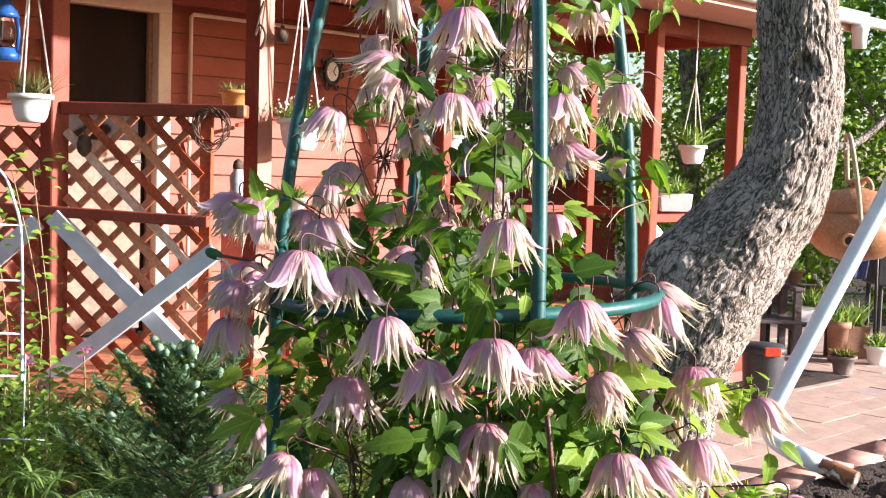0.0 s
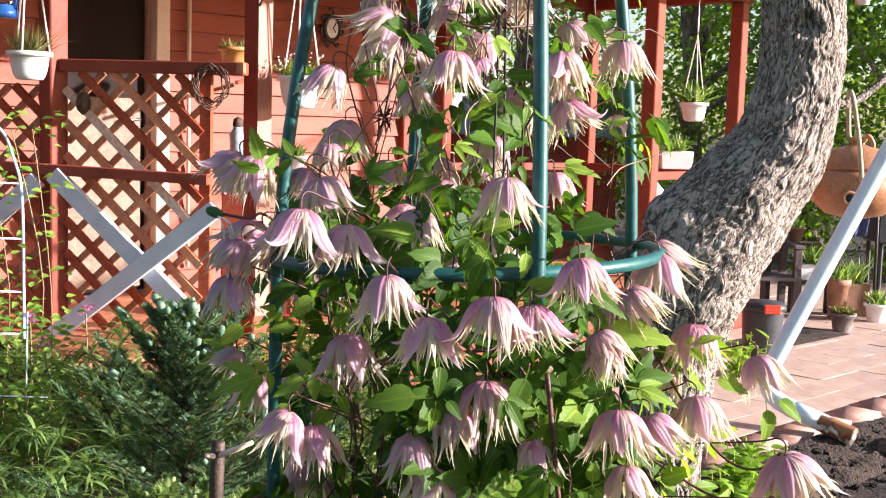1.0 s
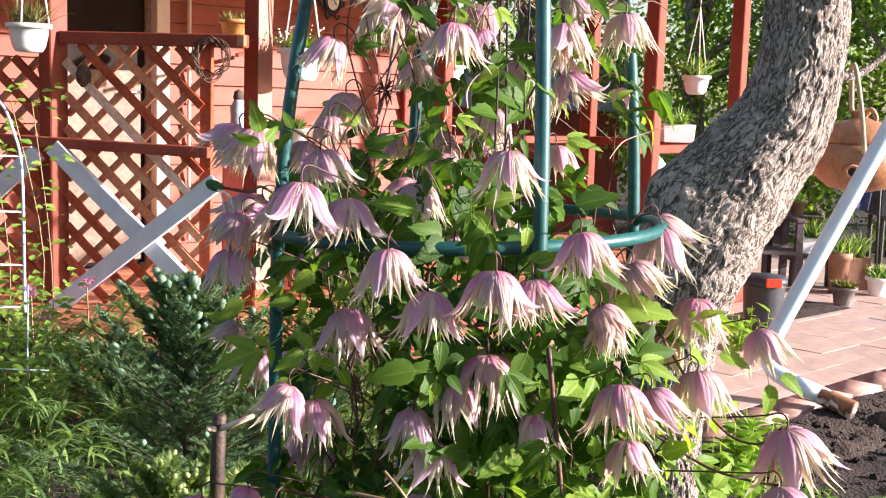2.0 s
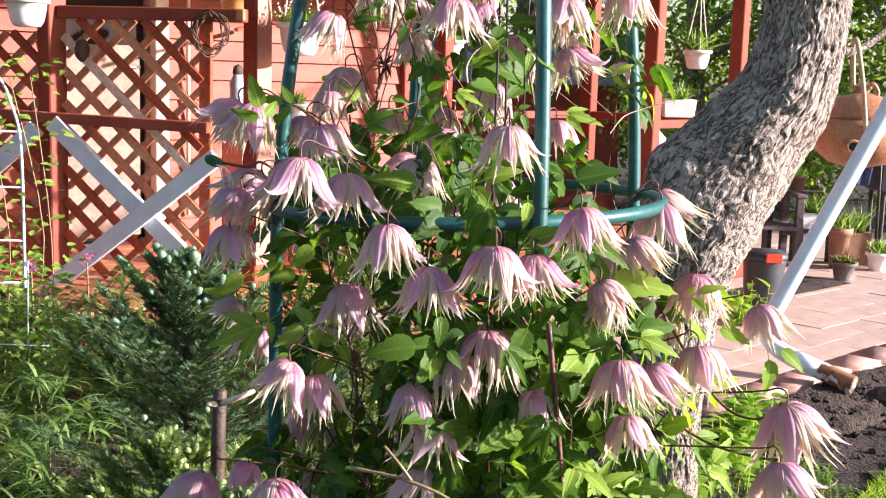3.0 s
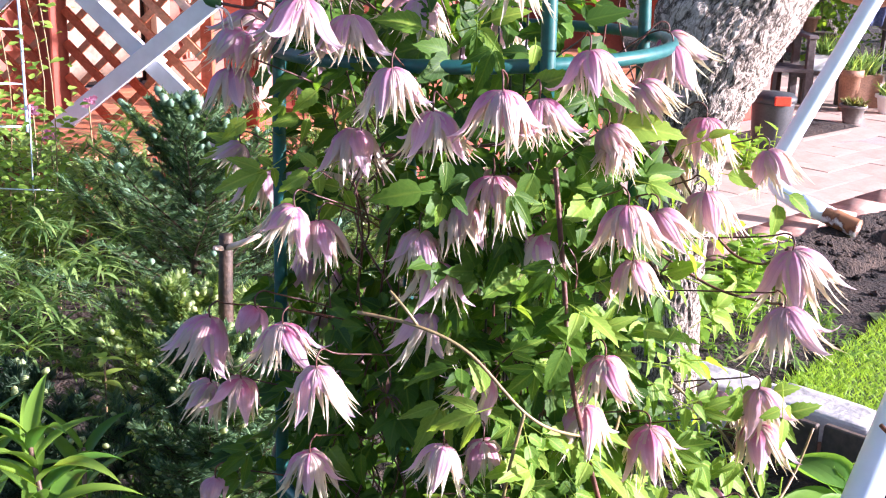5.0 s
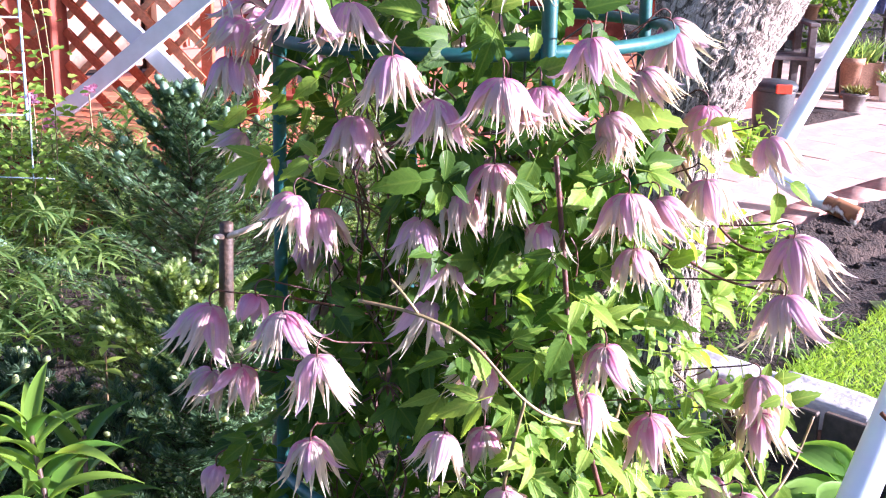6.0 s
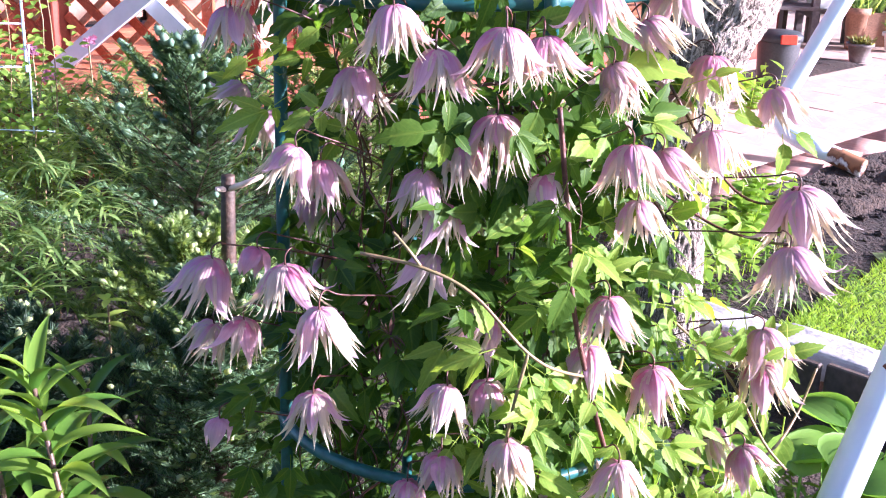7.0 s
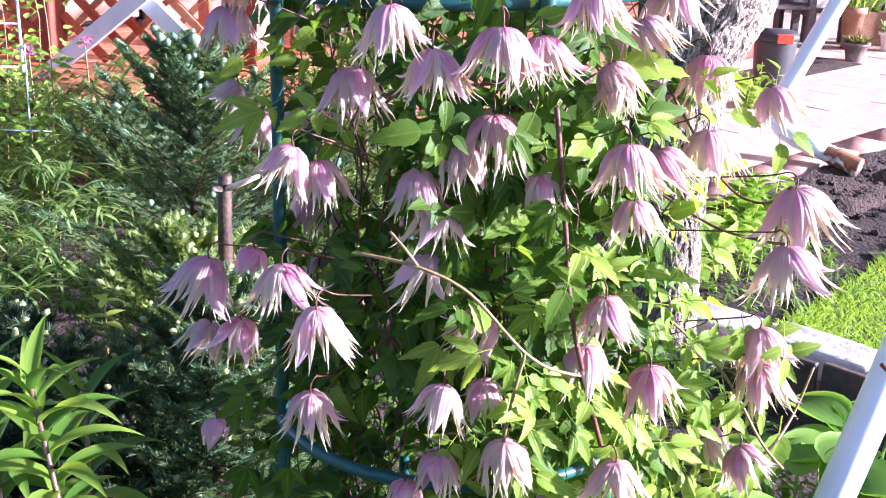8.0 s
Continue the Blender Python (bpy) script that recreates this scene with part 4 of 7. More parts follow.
def build_bell():
    """A dark metal ornament and hook on the post beside the ceiling."""
    bm = bmesh.new()
    add_tube(bm, curve_pts([(-0.885, 5.62, 2.02), (-0.86, 5.60, 2.08), (-0.885, 5.60, 2.13), (-0.91, 5.60, 2.08), (-0.885, 5.60, 2.19), (-0.87, 5.60, 2.24)], 6), 0.006, 6)
    solo("iron_hook", bm, TWIG, "curled wrought iron hook on the porch post", "hook", smooth=True)
    w = bmesh.new()
    add_lathe(w, [(0.03, 0), (0.034, 0.03), (0.025, 0.05), (0.012, 0.06), (0.01, 0.075), (0, 0.08)], 14, Matrix.Translation((-0.79, 5.66, 2.06)))
    add_tube(w, [(-0.79, 5.66, 2.13), (-0.79, 5.66, 2.44)], 0.0025, 5)
    solo("wind_bell", w, TWIG, "small dark metal bell hanging from the beam", "bell", smooth=True)
    o = bmesh.new()
    add_lathe(o, [(0.01, 0.0), (0.032, 0.025), (0.036, 0.06), (0.025, 0.095), (0.014, 0.105), (0, 0.107)], 16, Matrix.Translation((-1.72, 5.66, 1.49)))
    add_tube(o, [(-1.72, 5.66, 1.6), (-1.72, 5.665, 1.70)], 0.003, 5)
    solo("wicker_ball", o, TWIG, "dark woven hanging ornament on the lattice", "ornament", smooth=True)


build_bell()

# ---- clay kettle hung from the tree, pipes ----


def build_kettle():
    c = Vector((2.11, 6.09, 1.087))
    t = thing("clay_kettle", c, "large terracotta kettle hanging on a rope", "kettle")
    big = Matrix.Translation(c) @ Matrix.Diagonal((1.5, 1.5, 1.45, 1))
    a = bmesh.new()
    add_lathe(a, [(0.03, -0.005), (0.095, 0.01), (0.145, 0.055), (0.162, 0.105), (0.15, 0.145), (0.125, 0.168)], 40, big)
    part("body", a, KETTLE_CLAY, t, smooth=True)
    l = bmesh.new()
    add_lathe(l, [(0.130, 0.166), (0.128, 0.180), (0.11, 0.212), (0.075, 0.240), (0.03, 0.254), (0.02, 0.258), (0.022, 0.264), (0.03, 0.272), (0.02, 0.284), (0, 0.287)], 36, big)
    part("lid", l, KETTLE_CLAY, t, smooth=True)
    s = bmesh.new()
    add_lathe(s, [(0.026, -0.02), (0.026, 0.02), (0.019, 0.023), (0.014, 0.018), (0.013, -0.012)], 18, big @ pose(-0.072, -0.150, 0.075, 90, 0, -8))
    part("spout", s, KETTLE_CLAY, t, smooth=True)
    hole = bmesh.new()
    add_lathe(hole, [(0.0135, 0.0), (0, 0.001)], 14, big @ pose(-0.073, -0.158, 0.075, 90, 0, -8))
    part("spout_mouth", hole, BLACK, t)
    for dx, dy in ((-0.02, -0.135), (0.02, 0.12)):
        k = bmesh.new()
        add_tube(k, curve_pts([big @ Vector((dx, dy, 0.125)), big @ Vector((dx + 0.02, dy * 1.3, 0.14)), big @ Vector((dx + 0.03, dy * 1.1, 0.105))], 5), 0.011, 8)
        part("lug", k, KETTLE_CLAY, t, smooth=True)
    k = bmesh.new()
    add_tube(k, curve_pts([big @ Vector((-0.005, -0.02, 0.262)), big @ Vector((0.02, -0.03, 0.288)), big @ Vector((0.04, -0.03, 0.26)), big @ Vector((0.035, -0.03, 0.235))], 5), 0.011, 8)
    part("lid_loop", k, KETTLE_CLAY, t, smooth=True)
    r = bmesh.new()
    add_tube(r, curve_pts([(2.06, 5.86, 1.275), (2.035, 5.87, 1.48), (2.012, 5.93, 1.69), (2.018, 6.01, 1.712), (2.04, 6.07, 1.64), (2.065, 6.11, 1.50), (2.09, 6.13, 1.48)], 6), 0.0125, 8)
    part("rope", r, ROPE, t, smooth=True)


KETTLE_CLAY = surface("brown terracotta glaze", (0.34, 0.15, 0.07), (0.48, 0.225, 0.11), 0.45, 6, 70, 0.25)
build_kettle()


def build_pipes():
    t = thing("drainpipe", (1.62, 5.55, 0.12), "white drainpipe with a bent rusty outlet over the bed", "drainpipe")
    a = bmesh.new()
    add_tube(a, curve_pts([(2.60, 5.6, 2.54), (2.057, 5.6, 1.381), (1.63, 5.6, 0.47), (1.575, 5.59, 0.34), (1.60, 5.55, 0.255), (1.68, 5.48, 0.21)], 6), 0.042, 20)
    part("pipe", a, WHITE_PIPE, t, smooth=True)
    b = bmesh.new()
    d = Vector((1.905, 5.3, 0.135)) - Vector((1.68, 5.48, 0.21))
    p0 = Vector((1.68, 5.48, 0.21))
    add_tube(b, [p0 - d * 0.1, p0 + d * 0.45], 0.0425, 20)
    part("coupling", b, WHITE_PIPE, t, smooth=True)
    c = bmesh.new()
    rings = add_tube(c, [p0 + d * 0.44, p0 + d * 0.98, p0 + d], [0.0432, 0.0432, 0.044], 20, caps=False)
    inner = add_tube(c, [p0 + d, p0 + d * 0.5], [0.037, 0.036], 20, caps=False)
    for k in range(20):
        c.faces.new((rings[-1][k], rings[-1][(k + 1) % 20], inner[0][(k + 1) % 20], inner[0][k]))
    part("outlet", c, RUST_WHITE, t, "rusty metal outlet with flaked white paint", smooth=True)
    e = bmesh.new()
    add_tube(e, [(0.239, 1.238, -0.1), (0.865, 1.689, 1.45)], 0.0255, 22)
    pl = thing("leaning_pole", (0.435, 1.31, 0), "white painted metal pole leaning beside the hostas", "pole")
    part("tube", e, WHITE_PIPE, pl, smooth=True)
    k = bmesh.new()
    add_tube(k, curve_pts([(0.589, 1.478, 0.855), (0.599, 1.462, 0.849), (0.609, 1.462, 0.859)], 4), 0.0035, 6)
    part("hook", k, RUST, pl, smooth=True)


def rust_white():
    m, n, l, p = nodes_of("rusty white pipe")
    tc = n.new("ShaderNodeTexCoord")
    nz = n.new("ShaderNodeTexNoise")
    nz.inputs["Scale"].default_value, nz.inputs["Detail"].default_value = 14, 8
    l.new(tc.outputs["Object"], nz.inputs["Vector"])
    r = n.new("ShaderNodeValToRGB")
    r.color_ramp.elements[0].color, r.color_ramp.elements[1].color = (0.14, 0.05, 0.022, 1), (0.7, 0.73, 0.76, 1)
    r.color_ramp.elements[0].position, r.color_ramp.elements[1].position = 0.55, 0.62
    e = r.color_ramp.elements.new(0.45)
    e.color = (0.32, 0.14, 0.06, 1)
    l.new(nz.outputs[0], r.inputs[0]), l.new(r.outputs[0], p.inputs["Base Color"])
    p.inputs["Roughness"].default_value = 0.65
    bp = n.new("ShaderNodeBump")
    bp.inputs["Strength"].default_value, bp.inputs["Distance"].default_value = 0.5, 0.002
    l.new(nz.outputs[0], bp.inputs["Height"]), l.new(bp.outputs[0], p.inputs["Normal"])
    return m


RUST_WHITE = rust_white()
build_pipes()

# ---- the clematis ----
clematis = thing("clematis", (0.03, 1.6, 0), "climbing clematis with nodding pale pink flowers on the obelisk", "climbing plant")


def petal_sheet(bm, uvl, turn, length, width, bends, cup, roll, sway, ruffle, phase, seg=10, across=6, gap=0.05):
    """One petal hanging from the top; bends are its angles from straight down, from base to tip."""
    rot = Matrix.Rotation(turn, 3, "Z")
    r, z, prev = gap, 0.0, None
    for i in range(seg + 1):
        t = i / seg
        k = t * (len(bends) - 1)
        j = min(int(k), len(bends) - 2)
        a = bends[j] + (bends[j + 1] - bends[j]) * (k - j)
        point = max(0.0, (t - 0.55) / 0.45)
        w = width * (max(0.0, math.sin(math.pi * t ** 0.74)) ** 0.85 * (1 - 0.42 * point) + 0.16 * (1 - t) + 0.02)
        turnover = roll * t * t
        row = []
        for k in range(across + 1):
            u = k / across - 0.5
            lift = -cup * w * (2 * u) ** 2 + 0.045 * w * math.cos(u * 4 * math.pi) + ruffle * width * math.sin(t * 11 + phase + (2.1 if u > 0 else 0)) * (2 * u) ** 2 * math.sin(math.pi * min(1, t + 0.1))
            out = lift + math.sin(turnover) * u * w
            x = r + out * math.cos(a)
            y = u * w * math.cos(turnover) + sway * t * t * length
            row.append((bm.verts.new(rot @ Vector((x, y, z + out * math.sin(a)))), (u + 0.5, t)))
        if prev:
            for k in range(across):
                q = (prev[k], prev[k + 1], row[k + 1], row[k])
                f = bm.faces.new([v for v, _ in q])
                for lp, (_, c) in zip(f.loops, q):
                    lp[uvl].uv = c
        prev = row
        r += math.sin(a) * length / seg
        z -= math.cos(a) * length / seg


def flower_meshes(openness, seed, inner=True, narrow=1.0):
    g = random.Random(seed)
    bm = bmesh.new()
    uvl = bm.loops.layers.uv.new("UVMap")
    stray = g.randrange(4) if openness > 0.2 else -1
    for k in range(4):
        o = openness + g.uniform(-0.22, 0.22) + (0.45 if k == stray else 0)
        bends = [1.5, 0.85, 0.28 + 0.25 * o, 0.05 + 0.55 * o, 0.05 + 1.15 * o + g.uniform(-0.2, 0.25), 0.1 + 1.9 * o + g.uniform(-0.4, 0.7)]
        petal_sheet(bm, uvl, k * math.tau / 4 + g.uniform(-0.2, 0.2), g.uniform(0.95, 1.28), g.uniform(0.35, 0.46) * narrow, bends, 0.24, g.uniform(-0.7, 0.7), g.uniform(-0.2, 0.2), 0.07, g.uniform(0, 6), 12, 6)
    outer = mesh_of("clematis_sepals", bm, SEPAL, "leaf")
    core = None
    if inner:
        bm = bmesh.new()
        uvl = bm.loops.layers.uv.new("UVMap")
        for n, ln, wide, gp, f in ((12, 1.26, 0.13, 0.06, 1.1), (18, 1.24, 0.095, 0.045, 0.9), (14, 1.08, 0.07, 0.02, 0.6)):
            for k in range(n):
                o = openness * f + g.uniform(-0.14, 0.16)
                bends = [1.4, 0.7, 0.2 + 0.25 * o, 0.05 + 0.55 * o, 0.05 + 1.0 * o + g.uniform(-0.1, 0.15), 0.9 * o + g.uniform(-0.4, 0.9)]
                petal_sheet(bm, uvl, k * math.tau / n + g.uniform(-0.25, 0.25), ln * g.uniform(0.8, 1.12), wide * g.uniform(0.75, 1.2), bends, 0.25, g.uniform(-2.0, 2.0), g.uniform(-0.28, 0.28), 0.2, g.uniform(0, 6), 10, 2, gp)
        core = mesh_of("clematis_inner_petals", bm, STAMINODE, "leaf")
    return outer, core


FORMS = {
    "open": [flower_meshes(o, 11 + i) for i, o in enumerate((0.62, 0.7, 0.52, 0.78, 0.58, 0.66))],
    "bell": [flower_meshes(o, 21 + i) for i, o in enumerate((0.33, 0.42, 0.26, 0.36, 0.46, 0.30))],
    "shut": [flower_meshes(o, 31 + i, True, 1.3) for i, o in enumerate((0.02, 0.09, 0.14))],
    "bud": [flower_meshes(-0.22, 41, False, 1.2), flower_meshes(-0.16, 42, False, 1.15)],
}
bloom_rng = random.Random(5)


def flower(x, y, z, length, form, lean=0.0, nod=0.0):
    """A nodding flower hung by its stalk from (x, y, z); lean tips it sideways, nod towards the path, in degrees."""
    outer, core = bloom_rng.choice(FORMS[form])
    length *= 0.97
    m = pose(x, y, z, nod + bloom_rng.uniform(-8, 8), -lean, 0) @ pose(0, 0, 0, 0, 0, bloom_rng.uniform(0, 360)) @ Matrix.Diagonal((length, length, length, 1))
    fl = place("flower", outer, m, clematis)
    if core:
        place("inner_petals", core, m, fl, "cream white inner petals")
    top = Vector((x, y, z))
    axis = Vector((OB.x - x, OB.y - y, 0))
    reach = max(0.03, axis.length - 0.21)
    d = axis.normalized()
    up = Vector((math.sin(radians(lean)) * 0.5, 0, 1)).normalized()
    side = Vector((bloom_rng.uniform(-0.02, 0.02), bloom_rng.uniform(-0.02, 0.02), 0))
    pts = curve_pts([top - Vector((0, 0, 0.004)), top + up * 0.012, top + up * 0.019 + d * 0.012, top + up * 0.010 + d * 0.03 + side * 0.5, top + d * (0.03 + reach * 0.5) + side + Vector((0, 0, -0.015)), top + d * (0.03 + reach) + side - Vector((0, 0, 0.045))], 4)
    bm = bmesh.new()
    add_tube(bm, pts, 0.0011, 5)
    part("flower_stalk", bm, VINE, fl, "dark red-brown stalk", smooth=True)
    return fl


def leaflet(bm, base, direction, normal, length, width, curl, teeth=5, fold=0.25):
    """A pointed, sharply toothed leaf blade, folded along its midrib and puffed between the veins."""
    d, n = direction.normalized(), normal.normalized()
    s = d.cross(n).normalized()
    n = s.cross(d)
    uvl = bm.loops.layers.uv.get("UVMap") or bm.loops.layers.uv.new("UVMap")
    steps = teeth * 2
    rows = []
    for i in range(steps + 1):
        t = i / steps
        w = width * math.sin(math.pi * t ** 0.62) ** 0.9 * (1 - 0.42 * t)
        tooth = width * 0.055 * (1 - 0.4 * t) if i % 2 == 0 and 0 < i < steps else 0.0
        c = base + d * t * length - n * curl * t * t * length
        if i in (0, steps):
            rows.append([(bm.verts.new(c), (0.0, t))] * 5)
            continue
        puff = n * width * (0.035 if i % 2 else -0.01)
        row = []
        for k in (-1, -0.5, 0, 0.5, 1):
            edge = abs(k) == 1
            q = c - s * k * (w / 2 + (tooth if edge else 0)) + n * fold * w * 0.5 * abs(k) ** 1.3 + (d * tooth * 1.9 if edge else puff * (abs(k) > 0))
            row.append((bm.verts.new(q), (-0.5 * k, t)))
        rows.append(row)
    for a, b in zip(rows, rows[1:]):
        for k in range(4):
            u = []
            for v in (a[k], a[k + 1], b[k + 1], b[k]):
                if v[0] not in [x[0] for x in u]:
                    u.append(v)
            if len(u) > 2:
                for lp, (_, c) in zip(bm.faces.new([x[0] for x in u]).loops, u):
                    lp[uvl].uv = c


def leaf_mesh(kind, seed, mat):
    g = random.Random(seed)
    bm = bmesh.new()
    up = Vector((0, 0, 1))
    if kind == "single":
        leaflet(bm, Vector((0, 0.05, 0)), Vector((0.05, 1, 0)), up, 0.95, 0.56, g.uniform(0.1, 0.35), 6)
    elif kind == "three":
        for a, ln, w, off in ((0, 0.70, 0.36, 0.50), (-1.05, 0.60, 0.30, 0.34), (1.05, 0.60, 0.30, 0.34)):
            a += g.uniform(-0.25, 0.25)
            d = Vector((math.sin(a), math.cos(a), g.uniform(-0.3, 0.15)))
            foot = Vector((0, off, 0))
            leaflet(bm, foot + d * 0.07, d, Vector((g.uniform(-0.35, 0.35), g.uniform(-0.35, 0.35), 1)), ln * g.uniform(0.85, 1.15), w * g.uniform(0.9, 1.15), g.uniform(0.1, 0.5), 6)
            add_tube(bm, [foot, foot + d * 0.08], 0.011, 4, caps=False)
    else:
        for a, ln, w in ((0, 0.95, 0.34), (-0.72, 0.68, 0.26), (0.72, 0.68, 0.26)):
            leaflet(bm, Vector((math.sin(a) * 0.06, 0.12 + 0.05 * (a == 0), 0)), Vector((math.sin(a), math.cos(a), g.uniform(-0.2, 0.05))), Vector((g.uniform(-0.3, 0.3), g.uniform(-0.2, 0.2), 1)), ln * g.uniform(0.9, 1.1), w, g.uniform(0.1, 0.45), 6)
    add_tube(bm, [(0, -0.2, -0.03), (0, 0.1, 0), (0, 0.5 if kind == "three" else 0.2, 0)], 0.012, 4, caps=False)
    return mesh_of("clematis_leaf", bm, mat, "leaf")


LEAVES = [leaf_mesh(k, 50 + i, LEAF) for i, k in enumerate(("single", "three", "three", "lobed", "three", "single"))]
YOUNG_LIT = [leaf_mesh(k, 70 + i, LEAF_YOUNG_LIT) for i, k in enumerate(("single", "three", "lobed", "three"))]


def aim(base, direction, normal, size):
    d = direction.normalized()
    s = d.cross(normal).normalized()
    n = s.cross(d)
    m = Matrix((s, d, n)).transposed().to_4x4()
    m.translation = base
    return m @ Matrix.Diagonal((size, size, size, 1))


def leaf(x, y, z, size, turn, tip=0.0, young=False, form=None, face=0.75):
    """A leaf whose blade faces the path; turn: the way it points, in degrees from straight up to its right; young: the
    paler leaf, also painted in for sunlit ones.
    """
    if z > 1.45:
        size *= 0.78
    a = radians(turn)
    d = Vector((math.sin(a), -0.25 - tip, math.cos(a)))
    n = Vector((0.35, -face, 0.55))
    pool = YOUNG_LIT if young else LEAVES
    return place("leaf", pool[form if form is not None else bloom_rng.randrange(len(pool))], aim(Vector((x, y, z)), d, n, size), clematis)


def thin_spot(p):
    """Where the climber has few leaves: its shaded side under the upper hoop and towards the door."""
    return -0.27 < p.x < -0.05 and 1.02 < p.z < 1.27 and noise.noise(p * 14) < 0.25 or p.x < -0.02 and p.y < 1.5 and 0.68 < p.z < 0.80 or p.x < -0.09 and p.z > 1.5 or p.x > 0.17 and 1.24 < p.z < 1.46


def scatter_leaves():
    """The mass of leaves in a loose shell round the tubes, thinner towards the top; paler leaf colour paints sunlight
    on the sunny side.
    """
    g = random.Random(17)
    made = 0
    while made < 220:
        z = g.uniform(0.2, 2.15)
        keep = 0.95 if z < 0.95 else 0.6 if z < 1.2 else (0.6 if z < 1.42 else 0.2)
        if g.random() > keep:
            continue
        a = g.uniform(0, math.tau)
        r = 0.27 * (1 - 0.865 * max(0, z - 1.25) ** 2) * g.uniform(0.55, 1.05) + (0.03 if z < 0.9 else 0)
        o = Vector((math.cos(a), math.sin(a), 0))
        p = Vector((OB.x, OB.y, z)) + o * r
        if thin_spot(p) or -0.2 < p.x < -0.06 and 1.12 < z < 1.27:
            continue
        tang = Vector((-o.y, o.x, 0))
        d = o * g.uniform(0.2, 0.9) + tang * g.uniform(-1, 1) + Vector((0, 0, g.uniform(-0.9, 0.35)))
        n = o * g.uniform(0.2, 1.0) + Vector((0.25, -0.15, g.uniform(0.4, 1.0)))
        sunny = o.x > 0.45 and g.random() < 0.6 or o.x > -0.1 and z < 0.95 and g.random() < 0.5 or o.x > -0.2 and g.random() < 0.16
        pool = YOUNG_LIT if sunny else LEAVES
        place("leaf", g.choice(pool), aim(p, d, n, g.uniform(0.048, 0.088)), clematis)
        made += 1
    # pale young leaves crowd the sunny flank, sunlight put into their colour
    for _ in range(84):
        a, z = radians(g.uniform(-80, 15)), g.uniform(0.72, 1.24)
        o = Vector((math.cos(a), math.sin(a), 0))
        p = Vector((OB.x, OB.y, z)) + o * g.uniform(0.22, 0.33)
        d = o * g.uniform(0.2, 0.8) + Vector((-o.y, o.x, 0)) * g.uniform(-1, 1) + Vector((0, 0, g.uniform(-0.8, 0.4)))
        place("leaf", g.choice(YOUNG_LIT), aim(p, d, o * 0.5 + Vector((0.3, -0.2, g.uniform(0.4, 1.0))), g.uniform(0.04, 0.07)), clematis)


scatter_leaves()


def inner_leaves():
    """Shaded leaves deep inside the climber, past counting."""
    g = random.Random(29)
    bm = bmesh.new()
    n = 0
    while n < 2900:
        z = g.uniform(-0.02, 2.0)
        if g.random() > (1.0 if z < 0.95 else 0.72 if z < 1.40 else 0.09):
            continue
        n += 1
        a = g.uniform(0, math.tau)
        r = 0.27 * g.random() ** 0.45 * (1 - 0.865 * max(0, z - 1.25) ** 2) + (0.05 if z < 0.8 else 0) * g.random()
        o = Vector((math.cos(a), math.sin(a), 0))
        p = Vector((OB.x, OB.y, z)) + o * r
        if thin_spot(p):
            continue
        d = o * g.uniform(-0.1, 0.9) + Vector((g.uniform(-1, 1), g.uniform(-1, 1), g.uniform(-1.0, 0.3)))
        nn = o * g.uniform(0.1, 0.9) + Vector((g.uniform(-0.5, 0.7), g.uniform(-0.8, 0.3), g.uniform(0.1, 1)))
        size = g.uniform(0.034, 0.062)
        side = d.cross(nn).normalized()
        for k in (0, -1, 1) if g.random() < 0.75 else (0,):
            dd = (d.normalized() + side * 0.95 * k + nn * g.uniform(-0.15, 0.15)).normalized()
            leaflet(bm, p + dd * 0.006, dd, nn, size * (1 if k == 0 else 0.8), size * g.uniform(0.46, 0.58), g.uniform(0.1, 0.45), 4)
    tagged(part("leaf_mass", bm, LEAF_SHADED, clematis, "many small green leaves in a darker, shade-painted green", "leaf"), kind="stuff")


# darker copy of the leaf green: inner shade put into the colour
LEAF_SHADED = foliage("shaded clematis leaf", (0.021, 0.062, 0.011), (0.072, 0.158, 0.020), 0.40, 0.5, island=True, glow=(2.3, 2.1, 0.6), veins=True)
inner_leaves()


def build_vines():
    g = random.Random(23)
    for k in range(28):
        a = g.uniform(0, math.tau)
        drift = g.uniform(-1.1, 1.1)
        top = g.uniform(0.9, 1.5) if k % 3 else g.uniform(1.6, 2.15)
        r0 = g.uniform(0.08, 0.24)
        pts = []
        n = 26
        for i in range(n):
            z = -0.03 + (top + 0.03) * i / (n - 1)
            s = (1 - 0.865 * max(0, z - 1.25) ** 2)
            b = a + drift * i / n + 0.18 * math.sin(i * 1.3 + k)
            r = (r0 * (0.5 + 0.5 * min(1, z / 0.5)) + 0.02 * math.sin(i * 0.9 + k * 2)) * s
            pts.append((OB.x + r * math.cos(b), OB.y + r * math.sin(b), z))
        bm = bmesh.new()
        add_tube(bm, curve_pts(pts, 3), g.uniform(0.0009, 0.0017), 5)
        part("vine_stem", bm, VINE, clematis, "thin dark red-brown stem", smooth=True)
    for x, y, dx in ((0.055, 1.45, 0.004), (0.083, 1.48, 0.010), (0.10, 1.5, -0.02)):
        bm = bmesh.new()
        add_tube(bm, [(x, y, 0.3), (x + dx, y, 1.2), (x + dx * 2, y + 0.03, 2.15)], 0.0016, 5)
        part("support_string", bm, BLACK, clematis, "thin black support string")


build_vines()


